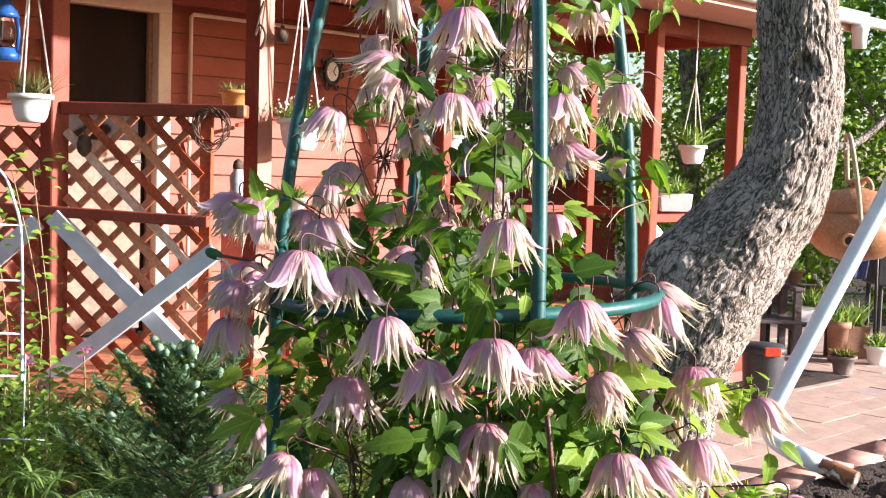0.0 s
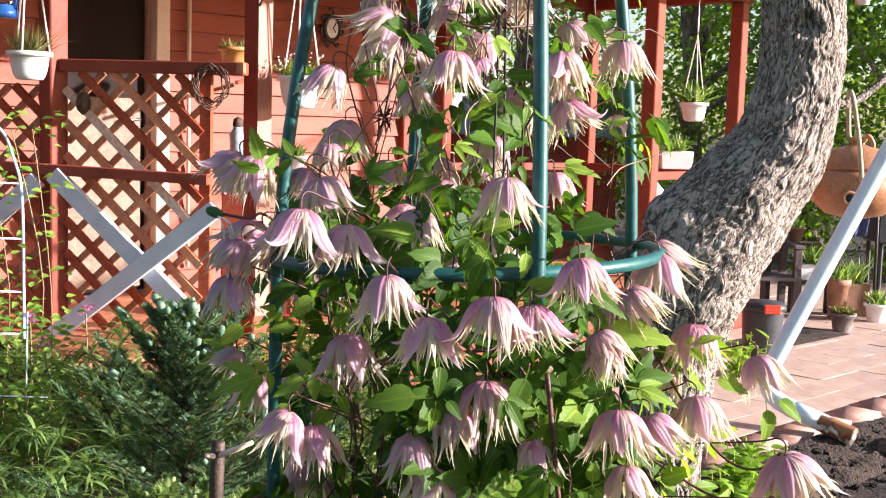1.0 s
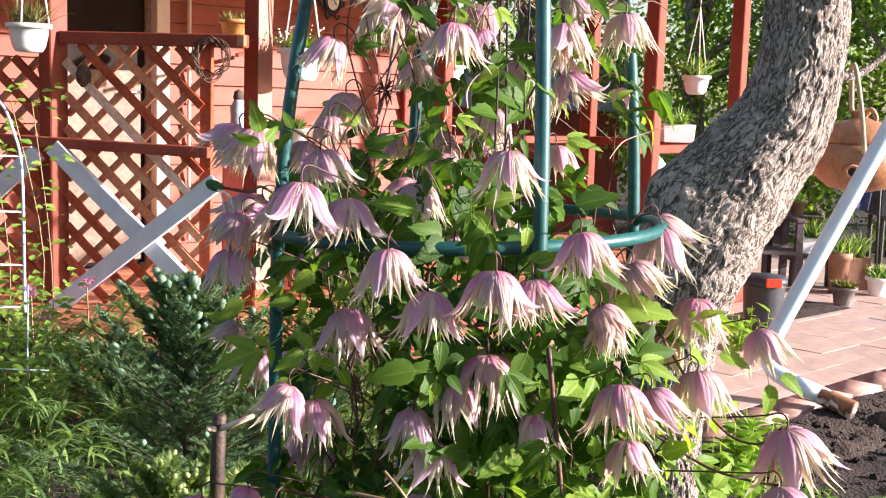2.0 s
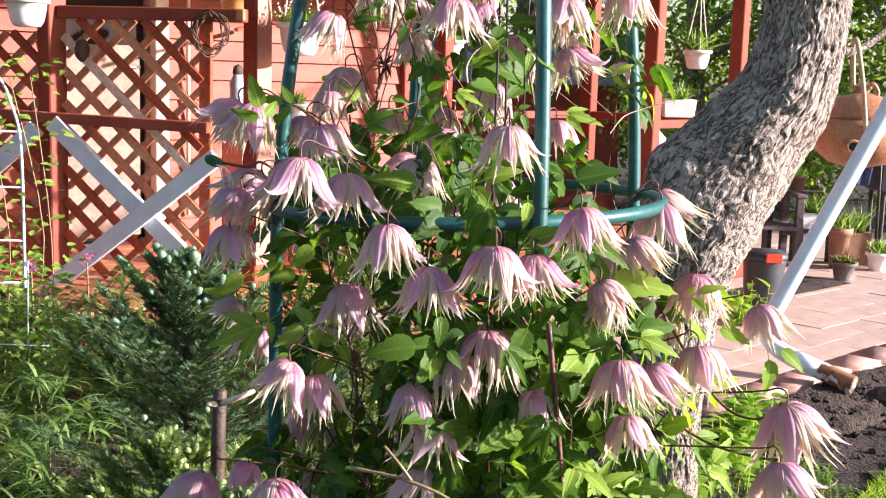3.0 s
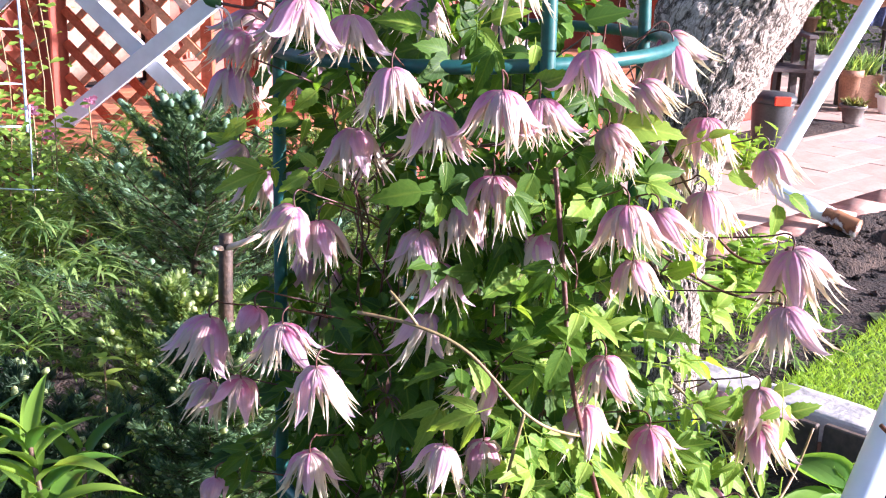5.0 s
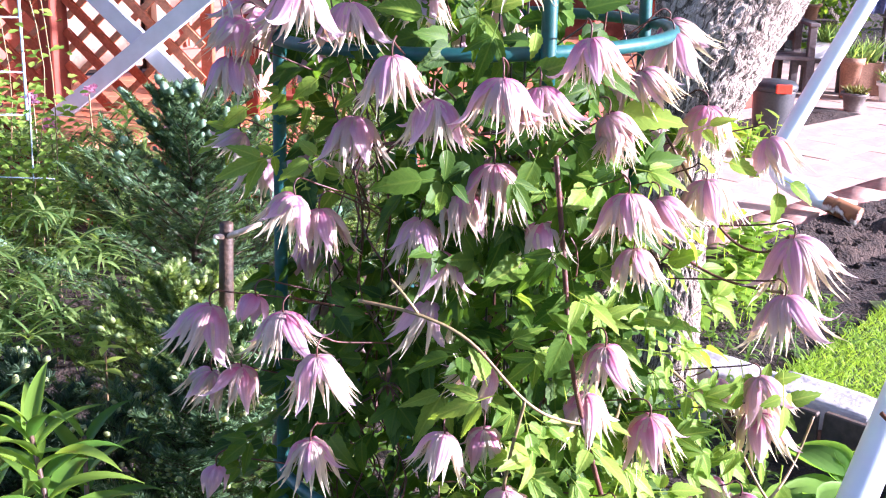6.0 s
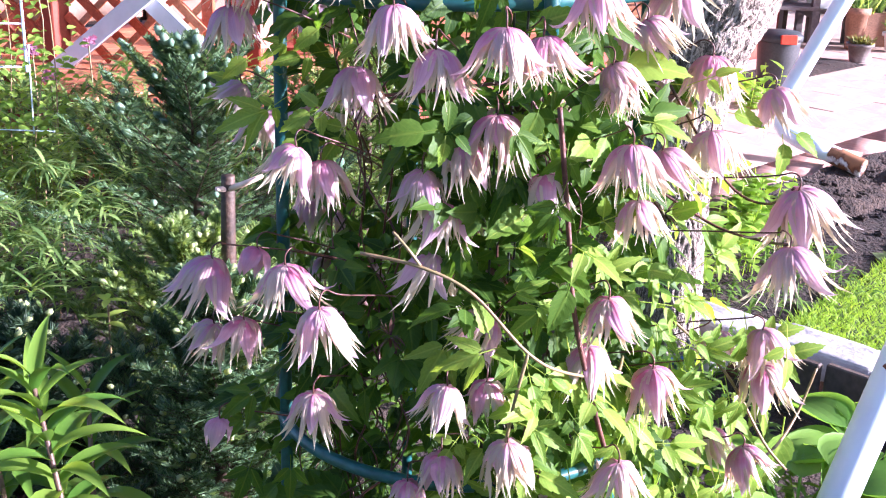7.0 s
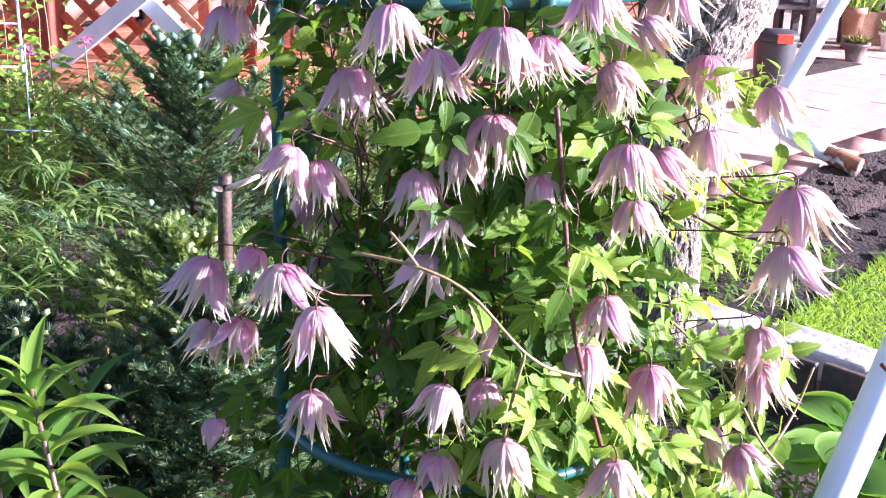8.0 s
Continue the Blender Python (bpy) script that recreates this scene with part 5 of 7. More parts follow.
def far_flowers():
    """Flowers on the far side of the climber, seen through it."""
    g = random.Random(53)
    for k in range(46):
        z = g.uniform(1.42, 1.98) if k % 3 else g.uniform(0.8, 1.4)
        s = 1 - 0.865 * max(0, z - 1.25) ** 2
        a = g.uniform(0.25, math.pi - 0.1)
        r = s * g.uniform(0.14, 0.27)
        flower(OB.x + r * math.cos(a), OB.y + r * math.sin(a), z, g.uniform(0.05, 0.068), g.choice(("open", "bell", "bell", "shut")), g.uniform(-14, 14), g.uniform(-8, 8))


far_flowers()


def dry_tangle():
    """The thicket of thin dry stalks in the open upper half."""
    g = random.Random(37)
    for mat, count, label in ((VINE, 34, "tangle of thin dark stalks"), (DRY_STEM, 60, "tangle of dry straw-coloured stalks")):
        bm = bmesh.new()
        for _ in range(count):
            z = g.uniform(1.38, 2.0)
            s = 1 - 0.865 * max(0, z - 1.25) ** 2
            a = g.uniform(0, math.tau)
            r = 0.2 * s * math.sqrt(g.random())
            p = Vector((OB.x + 0.03 + r * math.cos(a), OB.y + r * math.sin(a), z))
            d = Vector((g.uniform(-1, 1), g.uniform(-1, 1), g.uniform(-0.4, 1.3))).normalized()
            pts = [p]
            for i in range(5):
                d = (d + Vector((g.uniform(-0.5, 0.5), g.uniform(-0.5, 0.5), g.uniform(-0.5, 0.4)))).normalized()
                pts.append(pts[-1] + d * g.uniform(0.012, 0.034))
            add_tube(bm, curve_pts(pts, 3), g.uniform(0.0006, 0.0012), 4, caps=False)
        tagged(part("stalk_tangle", bm, mat, clematis, label, smooth=True), kind="stuff")


DRY_STEM = surface("dry straw stalk", (0.26, 0.17, 0.11), (0.46, 0.33, 0.22), 0.7, 30, 150, 0.3)
dry_tangle()


def stem(name, pts, r, mat, label):
    bm = bmesh.new()
    add_tube(bm, curve_pts(pts, 6), r, 6)
    part(name, bm, mat, clematis, label, smooth=True)


def spent_head(x, y, z, size, seed):
    """A dried flower head: a dark spidery clump of curled shreds."""
    g = random.Random(seed)
    bm = bmesh.new()
    c = Vector((x, y, z))
    for _ in range(26):
        d = Vector((g.uniform(-1, 1), g.uniform(-1, 1), g.uniform(-0.8, 0.9)))
        blade(bm, c + d * 0.004, d, size * g.uniform(0.5, 1.1), size * g.uniform(0.1, 0.22), g.uniform(-1.5, 2.0), Vector((0, 0.3, 1)), 4)
    part("spent_flower", bm, SPENT, clematis, "dark brown dried flower head", smooth="leaf")


YELLOW_STEM = surface("yellow-green stem", (0.30, 0.36, 0.03), (0.42, 0.46, 0.06), 0.5, 20, 120, 0.2)
SPENT = surface("dried brown shreds", (0.035, 0.018, 0.012), (0.13, 0.06, 0.032), 0.8, 40, 200, 0.3)
stem("vine_stem", [(0.124, 1.330, 1.221), (0.142, 1.330, 1.083), (0.155, 1.320, 0.976), (0.191, 1.330, 0.839), (0.223, 1.340, 0.741)], 0.0034, VINE, "smooth red-brown main stem")
stem("young_shoot", [(-0.095, 1.310, 1.050), (-0.028, 1.290, 1.043), (0.033, 1.280, 1.016), (0.099, 1.270, 0.949), (0.149, 1.300, 0.912), (0.215, 1.38, 0.873), (0.24, 1.47, 0.86)], 0.0021, GREEN_STEM, "long tan green shoot")
stem("young_shoot", [(-0.058, 1.300, 1.080), (-0.041, 1.290, 1.064), (-0.026, 1.290, 1.044)], 0.002, GREEN_STEM, "long tan green shoot")
stem("young_shoot", [(0.099, 1.270, 0.949), (0.086, 1.275, 0.881), (0.074, 1.30, 0.777), (0.07, 1.40, 0.70)], 0.0021, GREEN_STEM, "long tan green shoot")
stem("young_shoot", [(0.303, 1.500, 0.906), (0.381, 1.480, 0.835), (0.436, 1.460, 0.746), (0.471, 1.460, 0.705)], 0.002, GREEN_STEM, "long tan green shoot")
stem("young_shoot", [(0.542, 1.600, 0.793), (0.513, 1.580, 0.721), (0.458, 1.500, 0.708), (0.376, 1.450, 0.673)], 0.0021, GREEN_STEM, "long tan green shoot")
stem("vine_stem", [(0.276, 1.500, 1.217), (0.359, 1.500, 1.095), (0.399, 1.450, 1.081), (0.410, 1.380, 1.122)], 0.0018, VINE, "thin dark stem")
stem("vine_stem", [(0.266, 1.500, 1.085), (0.346, 1.480, 1.041), (0.389, 1.420, 1.043), (0.398, 1.340, 1.065)], 0.0018, VINE, "thin dark stem")
stem("vine_stem", [(0.235, 1.500, 1.008), (0.166, 1.450, 1.097), (0.128, 1.400, 1.192)], 0.0022, VINE, "thin dark stem")
stem("vine_stem", [(-0.274, 1.420, 1.386), (-0.233, 1.420, 1.380), (-0.216, 1.440, 1.383), (-0.159, 1.500, 1.333), (-0.101, 1.500, 1.306)], 0.0018, VINE, "thin dark stem")
stem("vine_stem", [(-0.080, 1.600, 1.674), (-0.069, 1.580, 1.598), (-0.080, 1.550, 1.508), (-0.087, 1.500, 1.472)], 0.0022, VINE, "thin dark stem")
stem("vine_stem", [(-0.003, 1.500, 1.630), (0.040, 1.500, 1.621), (0.121, 1.550, 1.631)], 0.0018, VINE, "thin dark stem")
stem("vine_stem", [(-0.105, 1.400, 1.210), (0.016, 1.350, 1.237), (0.079, 1.330, 1.250), (0.137, 1.340, 1.269)], 0.002, VINE, "thin dark stem")
stem("vine_stem", [(-0.012, 1.400, 1.267), (-0.050, 1.380, 1.229), (-0.090, 1.400, 1.183)], 0.0018, VINE, "thin dark stem")


def twine_knot(x, y, z):
    """A green tie at the end of a stem, with loose ends of pale twine."""
    c = bmesh.new()
    add_lathe(c, [(0.0, -0.011), (0.005, -0.008), (0.0068, 0.0), (0.006, 0.007), (0.003, 0.011), (0.0, 0.012)], 14, pose(x, y, z, 0, -70, 0))
    knob = part("plant_tie", c, TIE_GREEN, clematis, "green plastic plant tie", smooth=True)
    g = random.Random(15)
    for k in range(6):
        w = bmesh.new()
        q = x + 0.012 + g.uniform(-0.004, 0.008)
        add_tube(w, curve_pts([(x + 0.004, y - 0.006, z - 0.004), (q, y - 0.009, z - 0.012), (q + 0.004, y - 0.007, z - 0.045), (q + g.uniform(-0.006, 0.008), y - 0.007, z - g.uniform(0.065, 0.10))], 4), 0.0006 if k else 0.0011, 5)
        part("twine", w, CORD, knob, "loose pale twine")


TIE_GREEN = surface("green plant tie", (0.012, 0.06, 0.012), (0.03, 0.11, 0.025), 0.8, 20, 100, 0.4)
twine_knot(-0.274, 1.420, 1.386)
stem("young_shoot", [(-0.142, 1.56, 1.185), (-0.135, 1.56, 1.222), (-0.124, 1.56, 1.262), (-0.112, 1.57, 1.285)], 0.0026, YELLOW_STEM, "bright yellow-green shoot")
spent_head(0.267, 1.420, 1.073, 0.028, 0)
spent_head(-0.062, 1.360, 0.927, 0.026, 1)
spent_head(0.081, 1.380, 1.203, 0.028, 2)
spent_head(-0.078, 1.500, 1.505, 0.024, 3)
spent_head(-0.049, 1.520, 1.615, 0.026, 4)
spent_head(0.128, 1.360, 0.921, 0.023, 5)
spent_head(0.061, 1.500, 1.629, 0.026, 6)
spent_head(0.110, 1.340, 0.765, 0.023, 7)
spent_head(-0.062, 1.500, 1.302, 0.024, 8)
flower(-0.074, 1.450, 1.713, 0.059, "bell", -8, 0)
flower(0.014, 1.320, 1.675, 0.058, "open", 4, 0)
flower(0.103, 1.700, 1.710, 0.069, "bell", 0, 0)
flower(0.184, 1.620, 1.728, 0.056, "bell", 8, 0)
flower(-0.067, 1.500, 1.634, 0.061, "bell", -45, 0)
flower(-0.068, 1.750, 1.648, 0.075, "bell", 5, 0)
flower(0.006, 1.330, 1.581, 0.054, "open", -4, 0)
flower(0.037, 1.400, 1.578, 0.030, "bud", 15, 0)
flower(-0.139, 1.480, 1.567, 0.056, "bell", -22, 0)
flower(0.232, 1.600, 1.616, 0.061, "bell", 6, 0)
flower(0.157, 1.620, 1.639, 0.062, "open", 28, 0)
flower(0.137, 1.450, 1.591, 0.059, "bell", 6, 0)
flower(0.151, 1.550, 1.534, 0.059, "open", 22, 0)
flower(0.236, 1.650, 1.520, 0.033, "bud", 0, 0)
flower(-0.050, 1.700, 1.552, 0.050, "bell", 10, 0)
flower(0.090, 1.750, 1.702, 0.071, "bell", -10, 0)
flower(-0.256, 1.500, 1.454, 0.061, "bell", -35, 0)
flower(-0.229, 1.450, 1.453, 0.059, "bell", -12, 0)
flower(-0.156, 1.600, 1.469, 0.046, "shut", 0, 0)
flower(-0.178, 1.550, 1.437, 0.052, "bell", -8, 0)
flower(-0.147, 1.400, 1.433, 0.057, "bell", 12, 0)
flower(-0.158, 1.320, 1.401, 0.066, "open", -4, 0)
flower(-0.111, 1.360, 1.381, 0.063, "open", 4, 0)
flower(-0.226, 1.500, 1.364, 0.068, "bell", -40, 0)
flower(-0.239, 1.420, 1.354, 0.054, "shut", -28, 0)
flower(-0.255, 1.420, 1.310, 0.055, "bell", 2, 0)
flower(-0.031, 1.420, 1.397, 0.055, "bell", 0, 0)
flower(-0.039, 1.500, 1.395, 0.056, "open", -25, 0)
flower(-0.012, 1.600, 1.421, 0.047, "bell", 30, 0)
flower(0.069, 1.300, 1.444, 0.057, "open", 2, 0)
flower(0.077, 1.650, 1.358, 0.049, "bell", 0, 0)
flower(-0.058, 1.250, 1.338, 0.060, "open", 4, 0)
flower(-0.014, 1.240, 1.296, 0.058, "open", 2, 0)
flower(0.056, 1.220, 1.323, 0.063, "open", 0, 0)
flower(0.096, 1.260, 1.309, 0.059, "open", 12, 0)
flower(0.148, 1.280, 1.359, 0.058, "open", 10, 0)
flower(0.226, 1.420, 1.307, 0.057, "bell", 32, 0)
flower(0.279, 1.520, 1.341, 0.069, "bell", -2, 0)
flower(0.289, 1.620, 1.344, 0.066, "bell", 32, 0)
flower(-0.274, 1.600, 1.183, 0.047, "bell", -40, 0)
flower(-0.108, 1.400, 1.247, 0.066, "open", 2, 0)
flower(-0.210, 1.700, 1.284, 0.050, "bell", 0, 0)
flower(-0.157, 1.680, 1.281, 0.050, "bell", 10, 0)
flower(0.181, 1.350, 1.266, 0.051, "shut", 28, 0)
flower(0.194, 1.345, 1.251, 0.045, "bell", -5, 0)
flower(0.325, 1.500, 1.255, 0.064, "bell", 2, 0)
flower(0.411, 1.520, 1.212, 0.059, "bell", 22, 0)
flower(0.309, 1.580, 1.192, 0.056, "shut", -8, 0)
flower(0.292, 1.620, 1.215, 0.073, "bell", -5, 0)
flower(0.321, 1.450, 1.172, 0.068, "bell", 8, 0)
flower(0.207, 1.320, 1.183, 0.068, "open", 2, 0)
flower(0.254, 1.400, 1.158, 0.059, "bell", 28, 0)
flower(-0.170, 1.345, 1.163, 0.057, "bell", -22, 0)
flower(-0.145, 1.360, 1.144, 0.060, "bell", 6, 0)
flower(0.056, 1.345, 1.207, 0.069, "bell", 2, 0)
flower(0.021, 1.345, 1.174, 0.059, "shut", 2, 0)
flower(-0.027, 1.345, 1.139, 0.057, "bell", -3, 0)
flower(-0.003, 1.345, 1.102, 0.059, "bell", -8, 0)
flower(0.114, 1.345, 1.140, 0.051, "open", 4, 0)
flower(0.221, 1.345, 1.111, 0.054, "bell", 8, 0)
flower(0.014, 1.700, 1.004, 0.065, "shut", 10, 0)
flower(0.415, 1.380, 1.120, 0.078, "open", 18, 0)
flower(0.401, 1.340, 1.061, 0.069, "open", 10, 0)
flower(-0.278, 1.380, 1.013, 0.069, "open", -18, 0)
flower(-0.226, 1.400, 1.021, 0.047, "bud", -15, 0)
flower(-0.184, 1.330, 1.026, 0.062, "open", 2, 0)
flower(-0.138, 1.270, 0.996, 0.065, "open", 4, 0)
flower(-0.293, 1.450, 0.899, 0.054, "bell", -25, 0)
flower(-0.242, 1.380, 0.935, 0.054, "bell", -12, 0)
flower(-0.150, 1.310, 0.872, 0.057, "open", 2, 0)
flower(-0.285, 1.420, 0.779, 0.045, "bud", -3, 0)
flower(-0.011, 1.360, 1.035, 0.065, "open", -10, 0)
flower(0.057, 1.350, 0.963, 0.058, "bell", -30, 0)
flower(0.193, 1.320, 0.999, 0.062, "open", 6, 0)
flower(0.177, 1.345, 0.927, 0.059, "bell", 0, 0)
flower(0.009, 1.280, 0.901, 0.056, "open", -12, 0)
flower(0.055, 1.310, 0.894, 0.050, "bell", 6, 0)
flower(0.004, 1.300, 0.801, 0.053, "shut", 0, 0)
flower(-0.036, 1.300, 0.763, 0.043, "bell", 0, 0)
flower(0.081, 1.280, 0.830, 0.064, "shut", 3, 0)
flower(0.217, 1.300, 0.796, 0.062, "open", 2, 0)
flower(0.263, 1.380, 0.885, 0.066, "bell", 8, 0)
flower(0.422, 1.480, 0.900, 0.065, "bell", 16, 0)
flower(0.421, 1.460, 0.858, 0.068, "bell", 16, 0)
flower(0.397, 1.420, 0.758, 0.057, "bell", 22, 0)
flower(0.383, 1.550, 0.717, 0.055, "bell", 12, 0)
flower(0.116, 1.340, 0.758, 0.048, "bell", 5, 0)
flower(0.081, 1.700, 0.900, 0.049, "bell", 0, 0)
flower(0.398, 1.600, 0.847, 0.053, "bell", -8, 0)
flower(-0.185, 1.600, 1.024, 0.053, "shut", -8, 0)
flower(-0.118, 1.700, 0.908, 0.049, "bell", 0, 0)
flower(-0.174, 1.600, 1.301, 0.053, "bell", 0, 0)
flower(-0.158, 1.660, 1.282, 0.047, "bell", 8, 0)
flower(0.140, 1.600, 1.086, 0.046, "bell", 0, 0)
flower(0.072, 1.620, 1.155, 0.058, "open", 0, 0)
flower(-0.243, 1.600, 1.150, 0.061, "bell", -10, 0)
leaf(-0.130, 1.400, 1.205, 0.060, 250, young=True, form=3)
leaf(-0.110, 1.400, 1.190, 0.055, 215, young=True, form=1)
leaf(-0.150, 1.400, 1.175, 0.055, 240, young=True, form=3)
leaf(-0.022, 1.300, 1.197, 0.062, 262, young=False, form=0)
leaf(-0.002, 1.290, 1.188, 0.029, 185, young=True, form=0)
leaf(0.009, 1.290, 1.195, 0.028, 130, young=False, form=0)
leaf(0.001, 1.330, 1.227, 0.038, 175, young=False, form=0)
leaf(0.054, 1.270, 0.951, 0.067, 255, young=True, form=2)
leaf(0.084, 1.270, 0.938, 0.042, 185, young=True, form=2)
leaf(0.054, 1.280, 0.968, 0.046, 340, young=True, form=0)
leaf(-0.213, 1.420, 1.189, 0.071, 255, young=True)
leaf(-0.200, 1.450, 1.196, 0.041, 235, young=True)
leaf(0.137, 1.340, 1.167, 0.057, 190, young=False, form=3)
leaf(0.065, 1.360, 1.092, 0.052, 190, young=False, form=0)
leaf(0.033, 1.360, 1.035, 0.049, 200, young=False, form=0)
leaf(0.083, 1.360, 1.044, 0.039, 200, young=False)
leaf(0.196, 1.420, 1.251, 0.042, 350, young=True, form=0)
leaf(0.200, 1.400, 1.258, 0.080, 85, young=True, form=0)
leaf(0.238, 1.420, 1.188, 0.057, 100, young=True, form=2)
leaf(0.179, 1.400, 1.221, 0.033, 110, young=False)
leaf(0.092, 1.300, 1.315, 0.050, 60, young=True, form=0)
leaf(0.095, 1.300, 1.324, 0.043, 100, young=False, form=3)
leaf(-0.086, 1.420, 1.276, 0.041, 250, young=True)
leaf(-0.152, 1.420, 1.287, 0.041, 230, young=True)
leaf(-0.126, 1.420, 1.153, 0.057, 250, young=True, form=3)
leaf(-0.096, 1.400, 0.905, 0.050, 200, young=False)
leaf(-0.083, 1.420, 0.834, 0.057, 200, young=False, form=0)
leaf(-0.055, 1.420, 0.929, 0.054, 230, young=False, form=3)
leaf(-0.155, 1.420, 0.863, 0.057, 215, young=False, form=3)
leaf(-0.236, 1.420, 0.821, 0.064, 235, young=False, form=3)
leaf(-0.246, 1.420, 0.714, 0.064, 200, young=False, form=3)
leaf(-0.191, 1.400, 0.727, 0.053, 180, young=False, form=3)
leaf(-0.251, 1.420, 0.780, 0.041, 260, young=False)
leaf(0.130, 1.340, 0.832, 0.048, 220, young=True, form=2)
leaf(0.180, 1.340, 0.811, 0.054, 160, young=True, form=2)
leaf(0.230, 1.360, 0.825, 0.058, 120, young=True, form=2)
leaf(0.287, 1.380, 0.777, 0.056, 100, young=True, form=2)
leaf(0.321, 1.420, 0.797, 0.061, 110, young=True, form=2)
leaf(0.279, 1.360, 0.739, 0.052, 200, young=True, form=2)
leaf(0.322, 1.450, 0.848, 0.055, 130, young=True, form=2)
leaf(0.343, 1.460, 0.876, 0.056, 60, young=True, form=2)
leaf(0.382, 1.460, 0.861, 0.042, 20, young=True, form=0)
leaf(0.189, 1.360, 1.018, 0.049, 60, young=True, form=2)
leaf(0.214, 1.380, 0.982, 0.046, 120, young=True, form=2)
leaf(0.140, 1.360, 1.052, 0.045, 80, young=False)
leaf(0.328, 1.500, 1.041, 0.068, 110, young=True, form=2)
leaf(0.353, 1.500, 1.011, 0.061, 130, young=True, form=2)
leaf(0.357, 1.500, 1.184, 0.046, 100, young=True, form=0)
leaf(0.425, 1.500, 1.149, 0.050, 175, young=True, form=0)
leaf(0.438, 1.500, 1.160, 0.043, 120, young=True, form=0)
leaf(0.313, 1.500, 1.124, 0.050, 140, young=True, form=2)
leaf(0.281, 1.450, 1.063, 0.048, 60, young=True)
leaf(0.100, 1.450, 1.145, 0.052, 200, young=False)
leaf(0.081, 1.340, 0.994, 0.045, 60, young=True, form=2)
leaf(0.108, 1.330, 0.984, 0.038, 100, young=True, form=2)
leaf(-0.123, 1.380, 0.707, 0.053, 200, young=False)
leaf(0.538, 1.700, 0.641, 0.105, 190, young=True, form=0)
leaf(0.443, 1.550, 0.770, 0.066, 150, young=True, form=2)
leaf(0.384, 1.500, 0.775, 0.064, 120, young=True, form=2)
leaf(0.139, 1.296, 1.331, 0.067, 110, young=False, form=3)
leaf(0.135, 1.350, 1.302, 0.064, 255, young=False, form=3)
leaf(0.113, 1.338, 1.282, 0.060, 230, young=False, form=4)
leaf(0.118, 1.356, 1.257, 0.066, 230, young=False, form=5)
leaf(0.147, 1.351, 1.236, 0.058, 110, young=False, form=3)
leaf(0.100, 1.320, 1.219, 0.052, 200, young=False, form=5)
leaf(0.071, 1.292, 1.203, 0.047, 140, young=False, form=3)
leaf(0.077, 1.360, 1.164, 0.059, 170, young=False, form=5)
leaf(0.077, 1.341, 1.145, 0.068, 200, young=False, form=3)
leaf(0.132, 1.301, 1.135, 0.052, 200, young=False, form=4)
leaf(0.127, 1.307, 1.110, 0.055, 230, young=False, form=3)
leaf(0.151, 1.336, 1.078, 0.057, 170, young=False, form=4)
leaf(0.150, 1.341, 1.052, 0.056, 230, young=False, form=5)
leaf(0.135, 1.356, 1.022, 0.058, 140, young=False, form=2)
leaf(0.146, 1.312, 1.014, 0.059, 200, young=False, form=5)
leaf(0.118, 1.331, 0.981, 0.057, 230, young=True, form=2)
leaf(0.138, 1.355, 0.946, 0.058, 170, young=False, form=5)
leaf(0.153, 1.341, 0.927, 0.065, 170, young=True, form=1)
leaf(0.165, 1.336, 0.904, 0.047, 230, young=False, form=3)
leaf(0.126, 1.343, 0.873, 0.062, 110, young=True, form=1)
leaf(0.155, 1.356, 0.840, 0.052, 140, young=False, form=1)
leaf(0.106, 1.294, 0.844, 0.061, 110, young=True, form=2)
leaf(0.081, 1.298, 0.815, 0.060, 110, young=False, form=1)
leaf(0.068, 1.316, 0.777, 0.062, 110, young=True, form=1)
leaf(0.429, 1.485, 0.878, 0.050, 159.894, young=True, form=1)
leaf(0.463, 1.606, 0.802, 0.072, 70.5455, young=True, form=3)
leaf(0.417, 1.499, 0.883, 0.054, 74.0054, young=True, form=3)
leaf(0.455, 1.555, 0.650, 0.065, 182.118, young=True, form=2)
leaf(0.432, 1.405, 0.927, 0.057, 178.992, young=True, form=1)
leaf(0.411, 1.592, 0.662, 0.060, 112.635, young=True, form=2)
leaf(0.331, 1.523, 0.743, 0.056, 72.3443, young=True, form=1)
leaf(0.406, 1.500, 0.847, 0.049, 92.1924, young=True, form=1)
leaf(0.377, 1.451, 0.685, 0.064, 199.288, young=True, form=2)
leaf(0.282, 1.537, 0.870, 0.053, 172.906, young=True, form=2)
leaf(0.301, 1.408, 0.845, 0.054, 70.6272, young=True, form=2)
leaf(0.283, 1.404, 0.825, 0.045, 83.2485, young=True, form=1)
leaf(0.284, 1.518, 0.893, 0.061, 129.002, young=True, form=2)
leaf(0.322, 1.495, 0.678, 0.067, 164.761, young=True, form=3)
leaf(0.279, 1.528, 0.743, 0.067, 190.754, young=True, form=1)
leaf(0.390, 1.426, 0.825, 0.045, 194.887, young=True, form=2)
leaf(0.354, 1.551, 0.627, 0.056, 72.4772, young=True, form=1)
leaf(0.299, 1.579, 0.823, 0.066, 177.301, young=True, form=1)
leaf(0.336, 1.416, 0.827, 0.048, 146.537, young=True, form=2)
leaf(0.271, 1.508, 0.826, 0.062, 98.4915, young=True, form=1)
leaf(0.385, 1.487, 0.818, 0.056, 167.965, young=True, form=1)
leaf(0.311, 1.486, 0.882, 0.059, 113.483, young=True, form=1)
leaf(0.421, 1.559, 0.879, 0.063, 171.038, young=True, form=2)
leaf(0.343, 1.507, 0.658, 0.050, 118.739, young=True, form=2)
leaf(0.444, 1.550, 0.700, 0.057, 133.976, young=True, form=2)
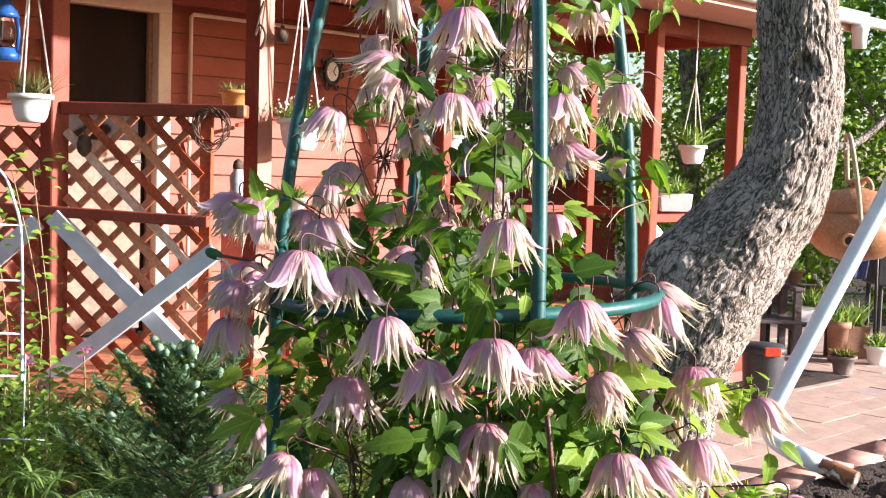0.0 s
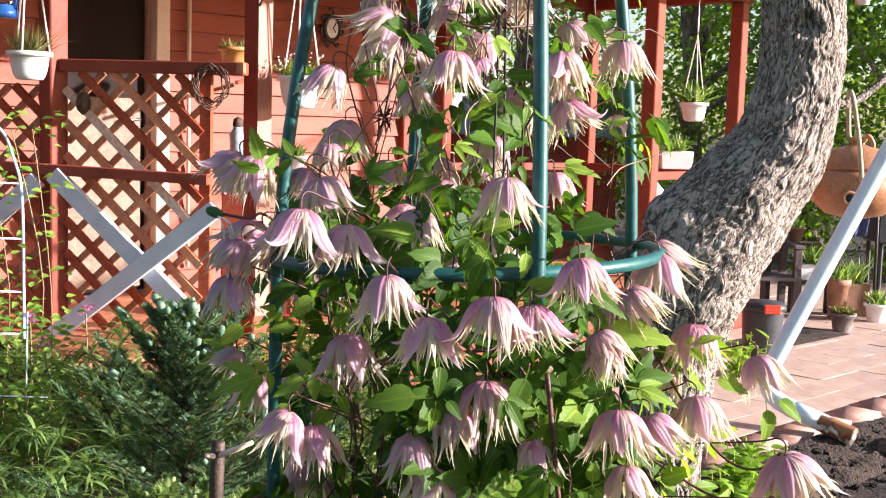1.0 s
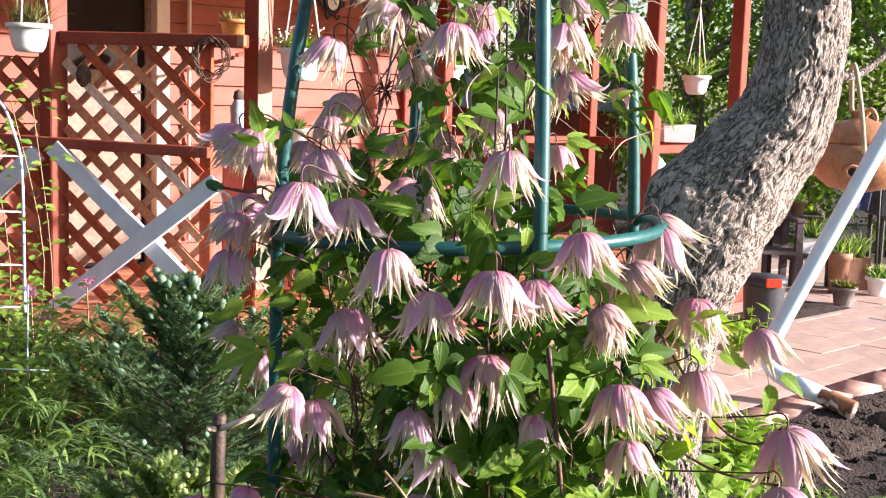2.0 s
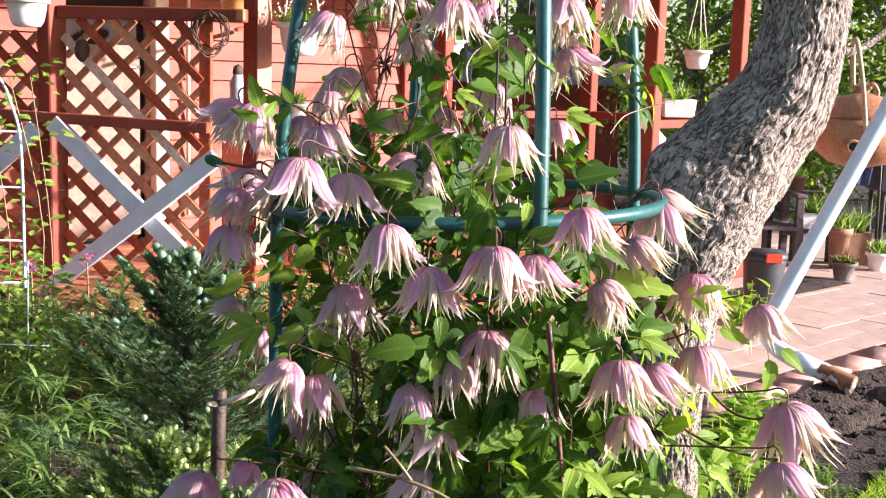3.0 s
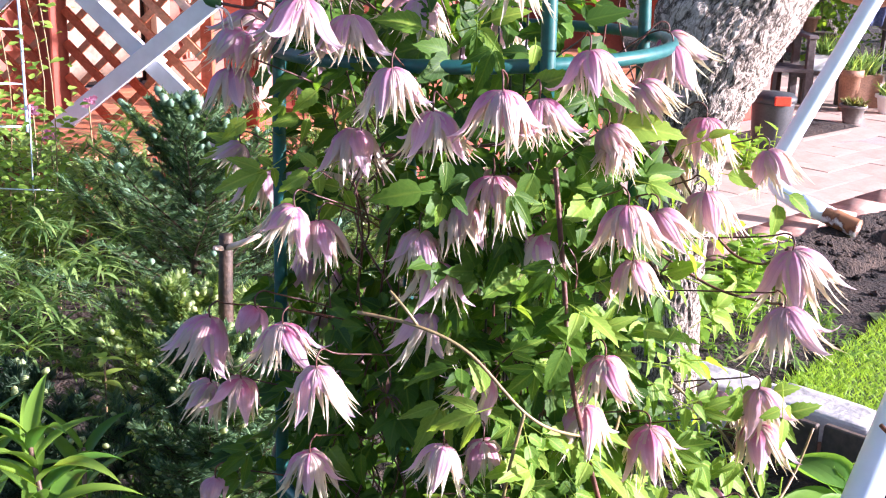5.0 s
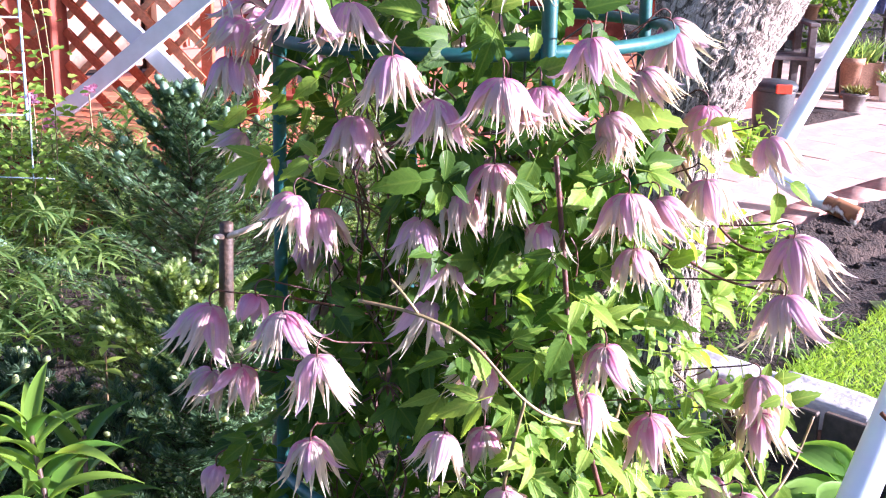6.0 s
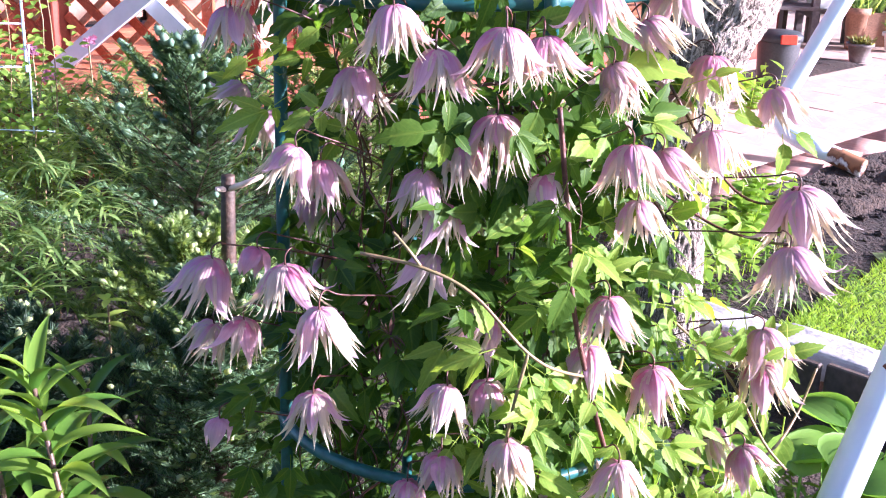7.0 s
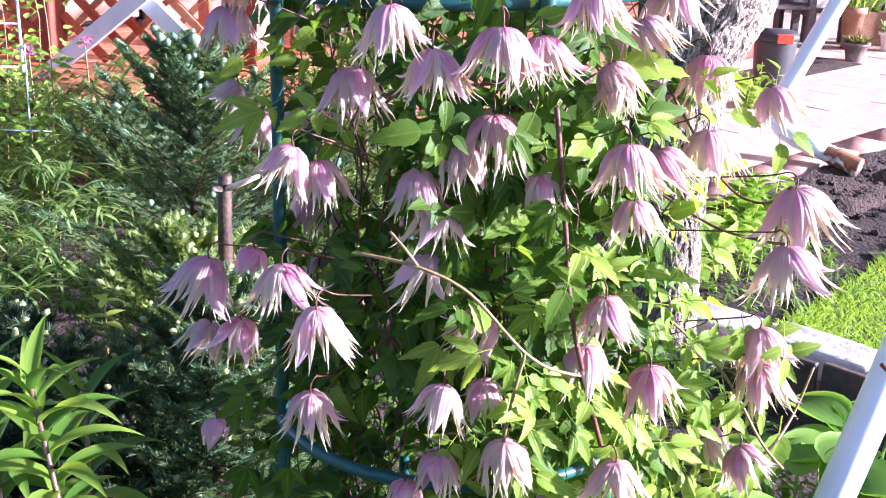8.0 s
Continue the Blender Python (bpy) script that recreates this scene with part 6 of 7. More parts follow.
leaf(0.328, 1.549, 0.761, 0.054, 125.595, young=True, form=1)
leaf(0.148, 1.400, 0.728, 0.045, 142.727, young=True, form=1)
leaf(0.203, 1.375, 0.734, 0.058, 209.364, young=True, form=3)
leaf(0.003, 1.391, 0.708, 0.051, 185.008, young=True, form=2)
leaf(0.107, 1.396, 0.768, 0.045, 164.907, young=True, form=2)
leaf(0.017, 1.392, 0.768, 0.057, 130.871, young=True, form=2)
leaf(0.234, 1.381, 0.816, 0.060, 143.026, young=True, form=3)
leaf(0.029, 1.391, 0.779, 0.044, 171.42, young=True, form=1)
leaf(0.091, 1.378, 0.836, 0.048, 130.447, young=True, form=2)
leaf(0.130, 1.314, 0.800, 0.064, 200, young=True, form=3)
leaf(0.160, 1.322, 0.773, 0.059, 170, young=True, form=3)
leaf(0.193, 1.325, 0.796, 0.055, 150, young=True, form=3)
leaf(0.218, 1.319, 0.815, 0.057, 200, young=True, form=2)
leaf(0.248, 1.311, 0.778, 0.066, 170, young=True, form=3)
leaf(0.090, 1.309, 0.766, 0.067, 220, young=True, form=3)
leaf(0.042, 1.326, 0.751, 0.065, 240, young=True, form=3)
leaf(0.161, 1.303, 0.837, 0.055, 140, young=True, form=2)
leaf(-0.167, 1.420, 1.450, 0.047, 285, young=False)
leaf(-0.207, 1.380, 1.424, 0.053, 350, young=True)
leaf(-0.104, 1.500, 1.428, 0.050, 60, young=False)
leaf(-0.069, 1.500, 1.465, 0.032, 90, young=True)
leaf(-0.108, 1.500, 1.460, 0.043, 320, young=True)
leaf(-0.122, 1.500, 1.556, 0.050, 75, young=False, form=3)
leaf(-0.051, 1.500, 1.555, 0.036, 200, young=False)
leaf(0.057, 1.350, 1.536, 0.039, 230, young=True)
leaf(0.080, 1.350, 1.531, 0.051, 120, young=True, form=3)
leaf(0.008, 1.420, 1.476, 0.047, 100, young=True)
leaf(-0.020, 1.450, 1.495, 0.041, 40, young=True, form=2)
leaf(0.030, 1.310, 1.379, 0.047, 180, young=False, form=3)
leaf(0.049, 1.300, 1.361, 0.056, 200, young=False, form=3)
leaf(-0.027, 1.340, 1.371, 0.057, 285, young=True, form=0)
leaf(0.011, 1.320, 1.371, 0.063, 70, young=True, form=3)
leaf(0.092, 1.290, 1.364, 0.031, 180, young=True, form=0)
leaf(0.136, 1.450, 1.397, 0.062, 90, young=False, form=2)
leaf(0.150, 1.550, 1.449, 0.052, 90, young=True, form=2)
leaf(0.159, 1.600, 1.546, 0.046, 60, young=True)
leaf(0.207, 1.600, 1.495, 0.046, 60, young=True)
leaf(0.219, 1.600, 1.571, 0.046, 90, young=False, form=3)
leaf(0.138, 1.450, 1.694, 0.035, 100, young=True)
leaf(0.052, 1.450, 1.607, 0.048, 120, young=True, form=2)
leaf(-0.003, 1.450, 1.619, 0.041, 100, young=False)
leaf(0.026, 1.500, 1.596, 0.043, 290, young=True, form=2)
leaf(0.259, 1.500, 1.705, 0.043, 190, young=True)
leaf(0.269, 1.500, 1.716, 0.036, 150, young=True)
leaf(0.037, 1.500, 1.476, 0.043, 60, young=True)
leaf(0.078, 1.450, 1.464, 0.041, 130, young=False)
leaf(0.030, 1.400, 1.430, 0.047, 160, young=False, form=3)
leaf(-0.103, 1.500, 1.371, 0.050, 260, young=False)
leaf(-0.019, 1.500, 1.438, 0.050, 240, young=False, form=3)
leaf(0.064, 1.350, 1.330, 0.039, 200, young=False)
leaf(-0.152, 1.450, 1.255, 0.048, 260, young=True)
leaf(-0.200, 1.500, 1.259, 0.043, 240, young=True)
leaf(-0.274, 1.600, 1.187, 0.069, 250, young=True)
leaf(-0.259, 1.550, 1.227, 0.044, 230, young=True)

# ---- conifers ----


def conifer(name, at, height, radius, label, branches, seed, tips, needle_len, thin=1.0, low=0.05, tip_mat=FRESH_TIP, tip_size=1.0, needle_mat=NEEDLE_LIGHT, tone="fine light green needles"):
    t = thing(name, at, label, "conifer")
    g = random.Random(seed)
    tr = bmesh.new()
    base = Vector(at)
    add_tube(tr, [base + Vector((0, 0, -0.05)), base + Vector((0.01, 0, height * 0.5)), base + Vector((0, 0.01, height * 0.98))], [0.022, 0.014, 0.004], 8)
    part("trunk", tr, TWIG, t, smooth=True)
    wood, nd, tp = bmesh.new(), bmesh.new(), bmesh.new()

    def needles(p, q, n, w):
        ax = (q - p).normalized()
        s1 = ax.cross(Vector((0.2, 0.1, 1))).normalized()
        s2 = ax.cross(s1)
        for i in range(n):
            f = (i + g.random()) / n
            a = g.choice((0.3, math.pi - 0.3)) + g.gauss(0, 0.42)
            out = (s1 * math.cos(a) - s2 * math.sin(a) * 0.8)
            if out.z < -0.3:
                out.z *= -0.5
            d = (out + ax * 0.7).normalized()
            c = p.lerp(q, f)
            ln = needle_len * g.uniform(0.7, 1.15)
            wd = d.cross(Vector((g.uniform(-1, 1), g.uniform(-1, 1), g.uniform(-1, 1)))).normalized() * w
            nd.faces.new([nd.verts.new(c - wd), nd.verts.new(c + wd), nd.verts.new(c + d * ln + wd * 0.4), nd.verts.new(c + d * ln - wd * 0.4)])

    for k in range(branches):
        f = (k + g.random()) / branches
        z = height * (low + (0.97 - low) * f)
        a = k * 2.4 + g.uniform(-0.4, 0.4)
        ln = radius * (1 - f) ** 0.75 * g.uniform(0.75, 1.1) + 0.05
        d = Vector((math.cos(a), math.sin(a), 0.38 + 0.6 * f))
        p = base + Vector((0, 0, z))
        pts = [p]
        for i in range(4):
            d = (d + Vector((g.uniform(-0.12, 0.12), g.uniform(-0.12, 0.12), 0.07))).normalized()
            pts.append(pts[-1] + d * ln / 4)
        add_tube(wood, pts, [0.005, 0.004, 0.003, 0.0025, 0.0015], 4)
        for i in range(4):
            needles(pts[i], pts[i + 1], int(90 * thin * max(0.4, ln / radius) + 14), 0.0012)
            axis = (pts[i + 1] - pts[i]).normalized()
            for sgn in (-1, 1):
                for h in (0.25, 0.75):
                    sd = (axis.cross(Vector((0, 0, 1))) * sgn * 0.9 + axis * 0.8 + Vector((0, 0, g.uniform(-0.05, 0.15)))).normalized()
                    sl = ln * (0.34 - 0.05 * i) * g.uniform(0.7, 1.1)
                    p0 = pts[i].lerp(pts[i + 1], h)
                    q0 = p0 + sd * sl
                    add_tube(wood, [p0, q0], [0.002, 0.001], 3, caps=False)
                    needles(p0, q0, int(96 * thin), 0.0012)
                    if g.random() < tips * (0.35 + 1.3 * f * f):
                        bud(tp, q0, sd, g, tip_size * g.uniform(0.7, 1.1))
        if g.random() < tips * 3:
            bud(tp, pts[-1], d, g, 1.3 * tip_size)
    part("branch_framework", wood, TWIG, t)
    tagged(part("needles", nd, needle_mat, t, tone, "leaf"), kind="stuff")
    tagged(part("shoot_growth", tp, tip_mat, t, "pale fresh shoot tips", True), kind="stuff")


def bud(bm, p, d, g, size=1.0):
    """A fresh pale shoot: a small burst of short needles round a knob."""
    m = aim(p + d * 0.008, d, Vector((g.uniform(-1, 1), g.uniform(-1, 1), 0.5)), 1.0)
    bmesh.ops.create_icosphere(bm, subdivisions=1, radius=0.0105 * size, matrix=m @ Matrix.Diagonal((0.85, 1.4, 0.85, 1)))


conifer("fir", (-0.74, 3.40, 0.08), 0.86, 0.62, "young dark green fir with pale round shoot tips", 54, 3, 0.17, 0.022, tip_mat=NEEDLE_TIP, tip_size=1.2, needle_mat=NEEDLE, tone="dense dark blue-green needles")
conifer("fir", (-0.62, 2.75, 0.05), 0.52, 0.42, "low spreading fir with pale green fresh tips", 44, 4, 0.2, 0.021, tip_size=0.85)
# this fir's shade is painted by its darker needles
conifer("fir", (-0.82, 2.08, 0.0), 0.60, 0.42, "low bushy fir with pale fresh tips in the bed", 56, 5, 0.1, 0.021, tip_size=0.75, needle_mat=NEEDLE_SHADED, tone="dense dark blue-green needles")
conifer("fir", (-0.44, 2.14, 0.0), 0.70, 0.36, "low bushy fir at the foot of the obelisk", 56, 6, 0.12, 0.02, tip_size=0.75, needle_mat=NEEDLE, tone="dense dark blue-green needles")
conifer("fir", (-0.30, 4.3, 0.05), 0.86, 0.55, "light green fir behind the clematis", 40, 8, 0.1, 0.022, tip_size=0.85)

# ---- beds of fine green plants ----


def bed(name, label, mat, patches, seed, category="bed plants"):
    bm = bmesh.new()
    g = random.Random(seed)
    for x0, x1, y0, y1, h, n, ln, wd in patches:
        for _ in range(n):
            x, y = g.uniform(x0, x1), g.uniform(y0, y1)
            z = ground_height(x, y)
            top = h * g.uniform(0.65, 1.1)
            stemtop = Vector((x + g.uniform(-0.05, 0.05), y + g.uniform(-0.05, 0.05), z + top))
            s = Vector((g.uniform(-1, 1), g.uniform(-1, 1), 0)).normalized() * 0.002
            p = Vector((x, y, z))
            bm.faces.new([bm.verts.new(p - s), bm.verts.new(p + s), bm.verts.new(stemtop + s), bm.verts.new(stemtop - s)])
            for k in range(9):
                c = p.lerp(stemtop, 0.25 + 0.72 * (k + g.random()) / 9)
                a = g.uniform(0, math.tau)
                d = Vector((math.cos(a), math.sin(a), g.uniform(0.2, 1.1)))
                blade(bm, c, d, ln * g.uniform(0.6, 1.2), wd * g.uniform(0.7, 1.3), g.uniform(0.6, 1.8), Vector((0, 0, 1)), 4)
    return solo(name, bm, mat, label, category, kind="stuff", smooth="leaf")


def strap_bed(name, label, mat, patches, seed, category="bed plants"):
    """A thick mass of arching strap leaves, in clumps at several heights."""
    bm = bmesh.new()
    g = random.Random(seed)
    for x0, x1, y0, y1, h, step, ln, wd in patches:
        y = y0
        while y < y1:
            x = x0
            while x < x1:
                px, py = x + g.uniform(-0.4, 0.4) * step, y + g.uniform(-0.4, 0.4) * step
                c = Vector((px, py, ground_height(px, py) + h * g.uniform(0.45, 0.95)))
                for k in range(18):
                    a = g.uniform(0, math.tau)
                    d = Vector((math.cos(a), math.sin(a), g.uniform(0.0, 1.3)))
                    blade(bm, c - Vector((0, 0, g.uniform(0, 0.03))), d, ln * g.uniform(0.6, 1.15), wd * g.uniform(0.7, 1.2), g.uniform(0.6, 1.6), Vector((0, 0, 1)), 5)
                x += step
            y += step
    return solo(name, bm, mat, label, category, kind="stuff", smooth="leaf")


strap_bed("feathery_plants", "dense mass of arching bright green strap leaves in the bed", FEATHER, [(-1.9, -1.02, 3.3, 4.2, 0.66, 0.072, 0.115, 0.011), (-1.5, -0.90, 2.7, 3.3, 0.70, 0.066, 0.105, 0.010), (-2.1, -1.2, 4.2, 5.2, 0.5, 0.12, 0.16, 0.016), (-1.3, -0.88, 2.4, 2.7, 0.54, 0.07, 0.10, 0.009)], 31)
bed("low_herbs", "low mixed green herbs covering the soil", HERB, [(-1.5, -0.1, 3.7, 5.4, 0.28, 170, 0.06, 0.016), (-1.1, 0.7, 4.5, 5.45, 0.52, 330, 0.08, 0.024), (-0.5, 0.4, 2.3, 4.2, 0.22, 110, 0.06, 0.016), (-1.1, -0.2, 1.9, 2.6, 0.22, 120, 0.06, 0.014), (-0.9, -0.5, 1.5, 1.9, 0.15, 40, 0.06, 0.014)], 32)
bed("bed_greens", "fresh yellow-green leafy plants near the patio edge", GRASS, [(1.14, 1.42, 4.50, 4.70, 0.29, 26, 0.085, 0.05), (1.02, 1.20, 4.15, 4.45, 0.27, 9, 0.075, 0.045), (0.86, 1.05, 3.9, 4.3, 0.2, 9, 0.07, 0.04), (1.66, 1.84, 6.55, 6.8, 0.36, 14, 0.09, 0.05)], 33)
bed("weeds", "scattered dark green weeds on bare soil", HERB, [(0.85, 1.5, 3.75, 4.6, 0.10, 70, 0.05, 0.012), (0.3, 0.9, 2.4, 3.4, 0.16, 90, 0.06, 0.014)], 34)


def build_phlox():
    g = random.Random(41)
    for x, y, z in ((-1.40, 4.0, 0.80), (-1.33, 3.95, 0.72), (-1.30, 4.3, 0.78), (-1.02, 4.2, 0.66), (-1.48, 3.8, 0.86), (-1.42, 3.7, 0.83)):
        t = thing("phlox", (x, y, ground_height(x, y)), "pink flower cluster on a leafy green stem", "flower", "pink phlox")
        s = bmesh.new()
        add_tube(s, [(x, y, ground_height(x, y)), (x + 0.01, y, z * 0.6), (x, y, z)], 0.003, 5)
        part("stem", s, GREEN_STEM, t)
        lf = bmesh.new()
        for k in range(14):
            a = k * 2.1
            blade(lf, Vector((x, y, z * (0.45 + 0.5 * k / 14))), Vector((math.cos(a), math.sin(a), 0.5)), 0.075, 0.024, 0.9)
        part("leaves", lf, HERB, t, smooth="leaf")
        b = bmesh.new()
        for k in range(16):
            c = Vector((x + g.uniform(-0.026, 0.026), y + g.uniform(-0.026, 0.026), z + g.uniform(-0.012, 0.018)))
            for j in range(5):
                a = j * math.tau / 5 + k
                d = Vector((math.cos(a), g.uniform(-0.8, -0.2), math.sin(a)))
                blade(b, c, d, 0.011, 0.009, 0.3, Vector((0, -1, 0.2)), 2)
        part("blossom", b, PINK_BLOOM, t, smooth="leaf")


build_phlox()


def build_wire_trellis():
    t = thing("wire_trellis", (-1.2, 3.3, 0.2), "white coated wire trellis with rungs in the bed", "trellis")
    runs = [curve_pts([(-1.42, 3.3, 1.50), (-1.25, 3.3, 1.46), (-1.195, 3.3, 1.36), (-1.175, 3.3, 1.25), (-1.172, 3.3, 0.98), (-1.172, 3.3, 0.86)], 6)]
    for z in (1.295, 1.14, 0.99, 0.87):
        runs.append([(-1.5, 3.3, z), (-1.172, 3.3, z + 0.004)])
    for k, pts in enumerate(runs):
        bm = bmesh.new()
        add_tube(bm, pts, 0.004 if k == 0 else 0.0026, 8)
        part("upright" if k == 0 else "rung", bm, WHITE_PIPE, t, smooth=True)
    for pts in ([(-1.155, 3.28, 0.94), (-1.158, 3.28, 0.80), (-1.160, 3.28, 0.69)], [(-1.4, 3.28, 0.70), (-1.10, 3.28, 0.698)]):
        bm = bmesh.new()
        add_tube(bm, pts, 0.002, 8)
        part("thin_rod", bm, WHITE_PIPE, t, smooth=True)
    climber = thing("climber", (-1.30, 3.34, 0.1), "light green small-leaved climber on the wire trellis", "climbing plant")
    v = bmesh.new()
    g = random.Random(8)
    for k in range(900):
        z = g.uniform(0.6, 1.5) if k % 5 < 2 else g.uniform(0.5, 0.95)
        a = g.uniform(0, math.tau)
        p = Vector((-1.30 + g.uniform(-0.25, 0.22), 3.36 + g.uniform(-0.12, 0.16), z))
        leaflet(v, p, Vector((math.cos(a), math.sin(a) - 0.3, g.uniform(-0.4, 0.5))), Vector((0.2, -0.5, 0.8)), g.uniform(0.022, 0.042), g.uniform(0.014, 0.024), 0.2, 3)
    tagged(part("foliage", v, FEATHER_LEAF, climber, "small yellow-green leaves", "leaf"), kind="stuff")
    for k in range(7):
        x = -1.42 + 0.045 * k
        w = bmesh.new()
        add_tube(w, curve_pts([(x, 3.34, 0.1), (x + g.uniform(-0.05, 0.05), 3.34, 0.6), (x + g.uniform(-0.08, 0.08), 3.34, 1.0), (x + g.uniform(-0.1, 0.1), 3.34, 1.45)], 4), 0.0018, 5)
        part("vine_stem", w, GREEN_STEM, climber, smooth=True)


FEATHER_LEAF = foliage("light climber leaf", (0.14, 0.26, 0.04), (0.26, 0.38, 0.07), 0.4, island=True)
build_wire_trellis()


def build_stake():
    t = thing("cut_sapling", (-0.515, 2.7, 0), "sawn-off young tree stem with a stub and a side twig", "stump")
    a = bmesh.new()
    add_tube(a, [(-0.50, 2.7, -0.05), (-0.512, 2.7, 0.35), (-0.512, 2.7, 0.60), (-0.508, 2.7, 0.745), (-0.508, 2.7, 0.748)], [0.02, 0.019, 0.018, 0.0165, 0.015], 12)
    part("stem", a, STAKE_BARK, t, smooth=True)
    b = bmesh.new()
    add_tube(b, [(-0.508, 2.695, 0.715), (-0.47, 2.67, 0.735), (-0.42, 2.65, 0.762)], [0.008, 0.007, 0.005], 8)
    add_tube(b, [(-0.508, 2.695, 0.715), (-0.53, 2.67, 0.722)], [0.007, 0.006], 8)
    part("side_twig", b, PALE_WOOD, t, "pale peeled side twig", smooth=True)


STAKE_BARK = surface("thin brown bark", (0.018, 0.011, 0.008), (0.075, 0.042, 0.026), 0.6, 25, 120, 0.6)
build_stake()


def lily(x, y, z0, z1, lean, seed, n, ln):
    t = thing("lily", (x, y, 0), "leafy lily stem with glossy yellow-green lance leaves", "garden plant", "lilies")
    g = random.Random(seed)
    s = bmesh.new()
    p0, p1 = Vector((x, y, z0)), Vector((x + lean, y - 0.01, z1))
    add_tube(s, [Vector((x - lean * 0.3, y, -0.05)), p0, p1], [0.0045, 0.004, 0.003], 8)
    part("stem", s, LILY_STEM, t, smooth=True)
    for k in range(n):
        f = (k + 0.5) / n
        a = k * 2.4 + g.uniform(-0.3, 0.3)
        c = p0.lerp(p1, f)
        bm = bmesh.new()
        lift = 0.35 + 1.7 * f ** 2
        d = Vector((math.cos(a), math.sin(a), lift)).normalized()
        L = ln * g.uniform(0.8, 1.15) * (1 - 0.35 * f ** 3)
        side = d.cross(Vector((0, 0, 1))).normalized()
        q, prev = c.copy(), None
        bend = g.uniform(1.3, 2.6) * (1 - 0.45 * f)
        for i in range(9):
            tt = i / 8
            w = L * 0.23 * math.sin(math.pi * min(1, tt ** 0.8 * 0.93 + 0.07)) * (1 - 0.3 * tt)
            up = side.cross(d)
            row = [bm.verts.new(q - side * w / 2 + up * w * 0.18), bm.verts.new(q - side * w / 4 + up * w * 0.03), bm.verts.new(q), bm.verts.new(q + side * w / 4 + up * w * 0.03), bm.verts.new(q + side * w / 2 + up * w * 0.18)]
            if prev:
                for j in range(4):
                    bm.faces.new((prev[j], prev[j + 1], row[j + 1], row[j]))
            prev = row
            d = (d + Vector((0, 0, -bend / 8))).normalized()
            q = q + d * L / 8
        part("leaf", bm, LILY, t, smooth="leaf")


LILY_STEM = surface("brown-green lily stem", (0.075, 0.04, 0.028), (0.13, 0.085, 0.05), 0.5, 12, 80, 0.2)
lily(-0.435, 1.28, 0.62, 0.905, -0.035, 1, 34, 0.145)
lily(-0.56, 1.40, 0.55, 0.84, -0.02, 2, 30, 0.14)
lily(-0.475, 1.46, 0.45, 0.80, 0.01, 3, 26, 0.135)
lily(-0.50, 1.22, 0.40, 0.74, -0.02, 4, 24, 0.125)


def hosta(x, y, seed, n, size):
    t = thing("hosta", (x, y, 0), "hosta clump with broad ribbed green leaves", "garden plant", "hostas")
    g = random.Random(seed)
    for k in range(n):
        a = k * 2.4 + g.uniform(-0.3, 0.3)
        bm = bmesh.new()
        d = Vector((math.cos(a) * 0.7, math.sin(a) * 0.7, 1.0)).normalized()
        p = Vector((x, y, 0.02))
        q = p + d * size * g.uniform(0.7, 1.1)
        add_tube(bm, [p, q], 0.004, 5, caps=False)
        L = size * g.uniform(1.0, 1.35)
        out = Vector((math.cos(a), math.sin(a), 0.45)).normalized()
        side = out.cross(Vector((0, 0, 1))).normalized()
        prev = None
        c = q.copy()
        for i in range(11):
            tt = i / 10
            w = L * 0.72 * math.sin(math.pi * min(1, tt ** 0.62 * 0.97 + 0.03)) * (1 - 0.25 * tt)
            up = side.cross(out)
            row = []
            for j in range(13):
                u = j / 12 - 0.5
                row.append(bm.verts.new(c + side * u * w + up * (0.5 * w * u * u + 0.006 * math.cos(j * math.pi) * math.sin(math.pi * tt))))
            if prev:
                for j in range(12):
                    bm.faces.new((prev[j], prev[j + 1], row[j + 1], row[j]))
            prev = row
            out = (out + Vector((0, 0, -0.11))).normalized()
            c = c + out * L / 10
        part("leaf", bm, HOSTA, t, smooth="leaf")


hosta(0.80, 2.35, 1, 13, 0.19)
hosta(1.05, 2.55, 2, 12, 0.18)
hosta(0.62, 2.05, 3, 11, 0.17)

# ---- stones, boards, lawn ----


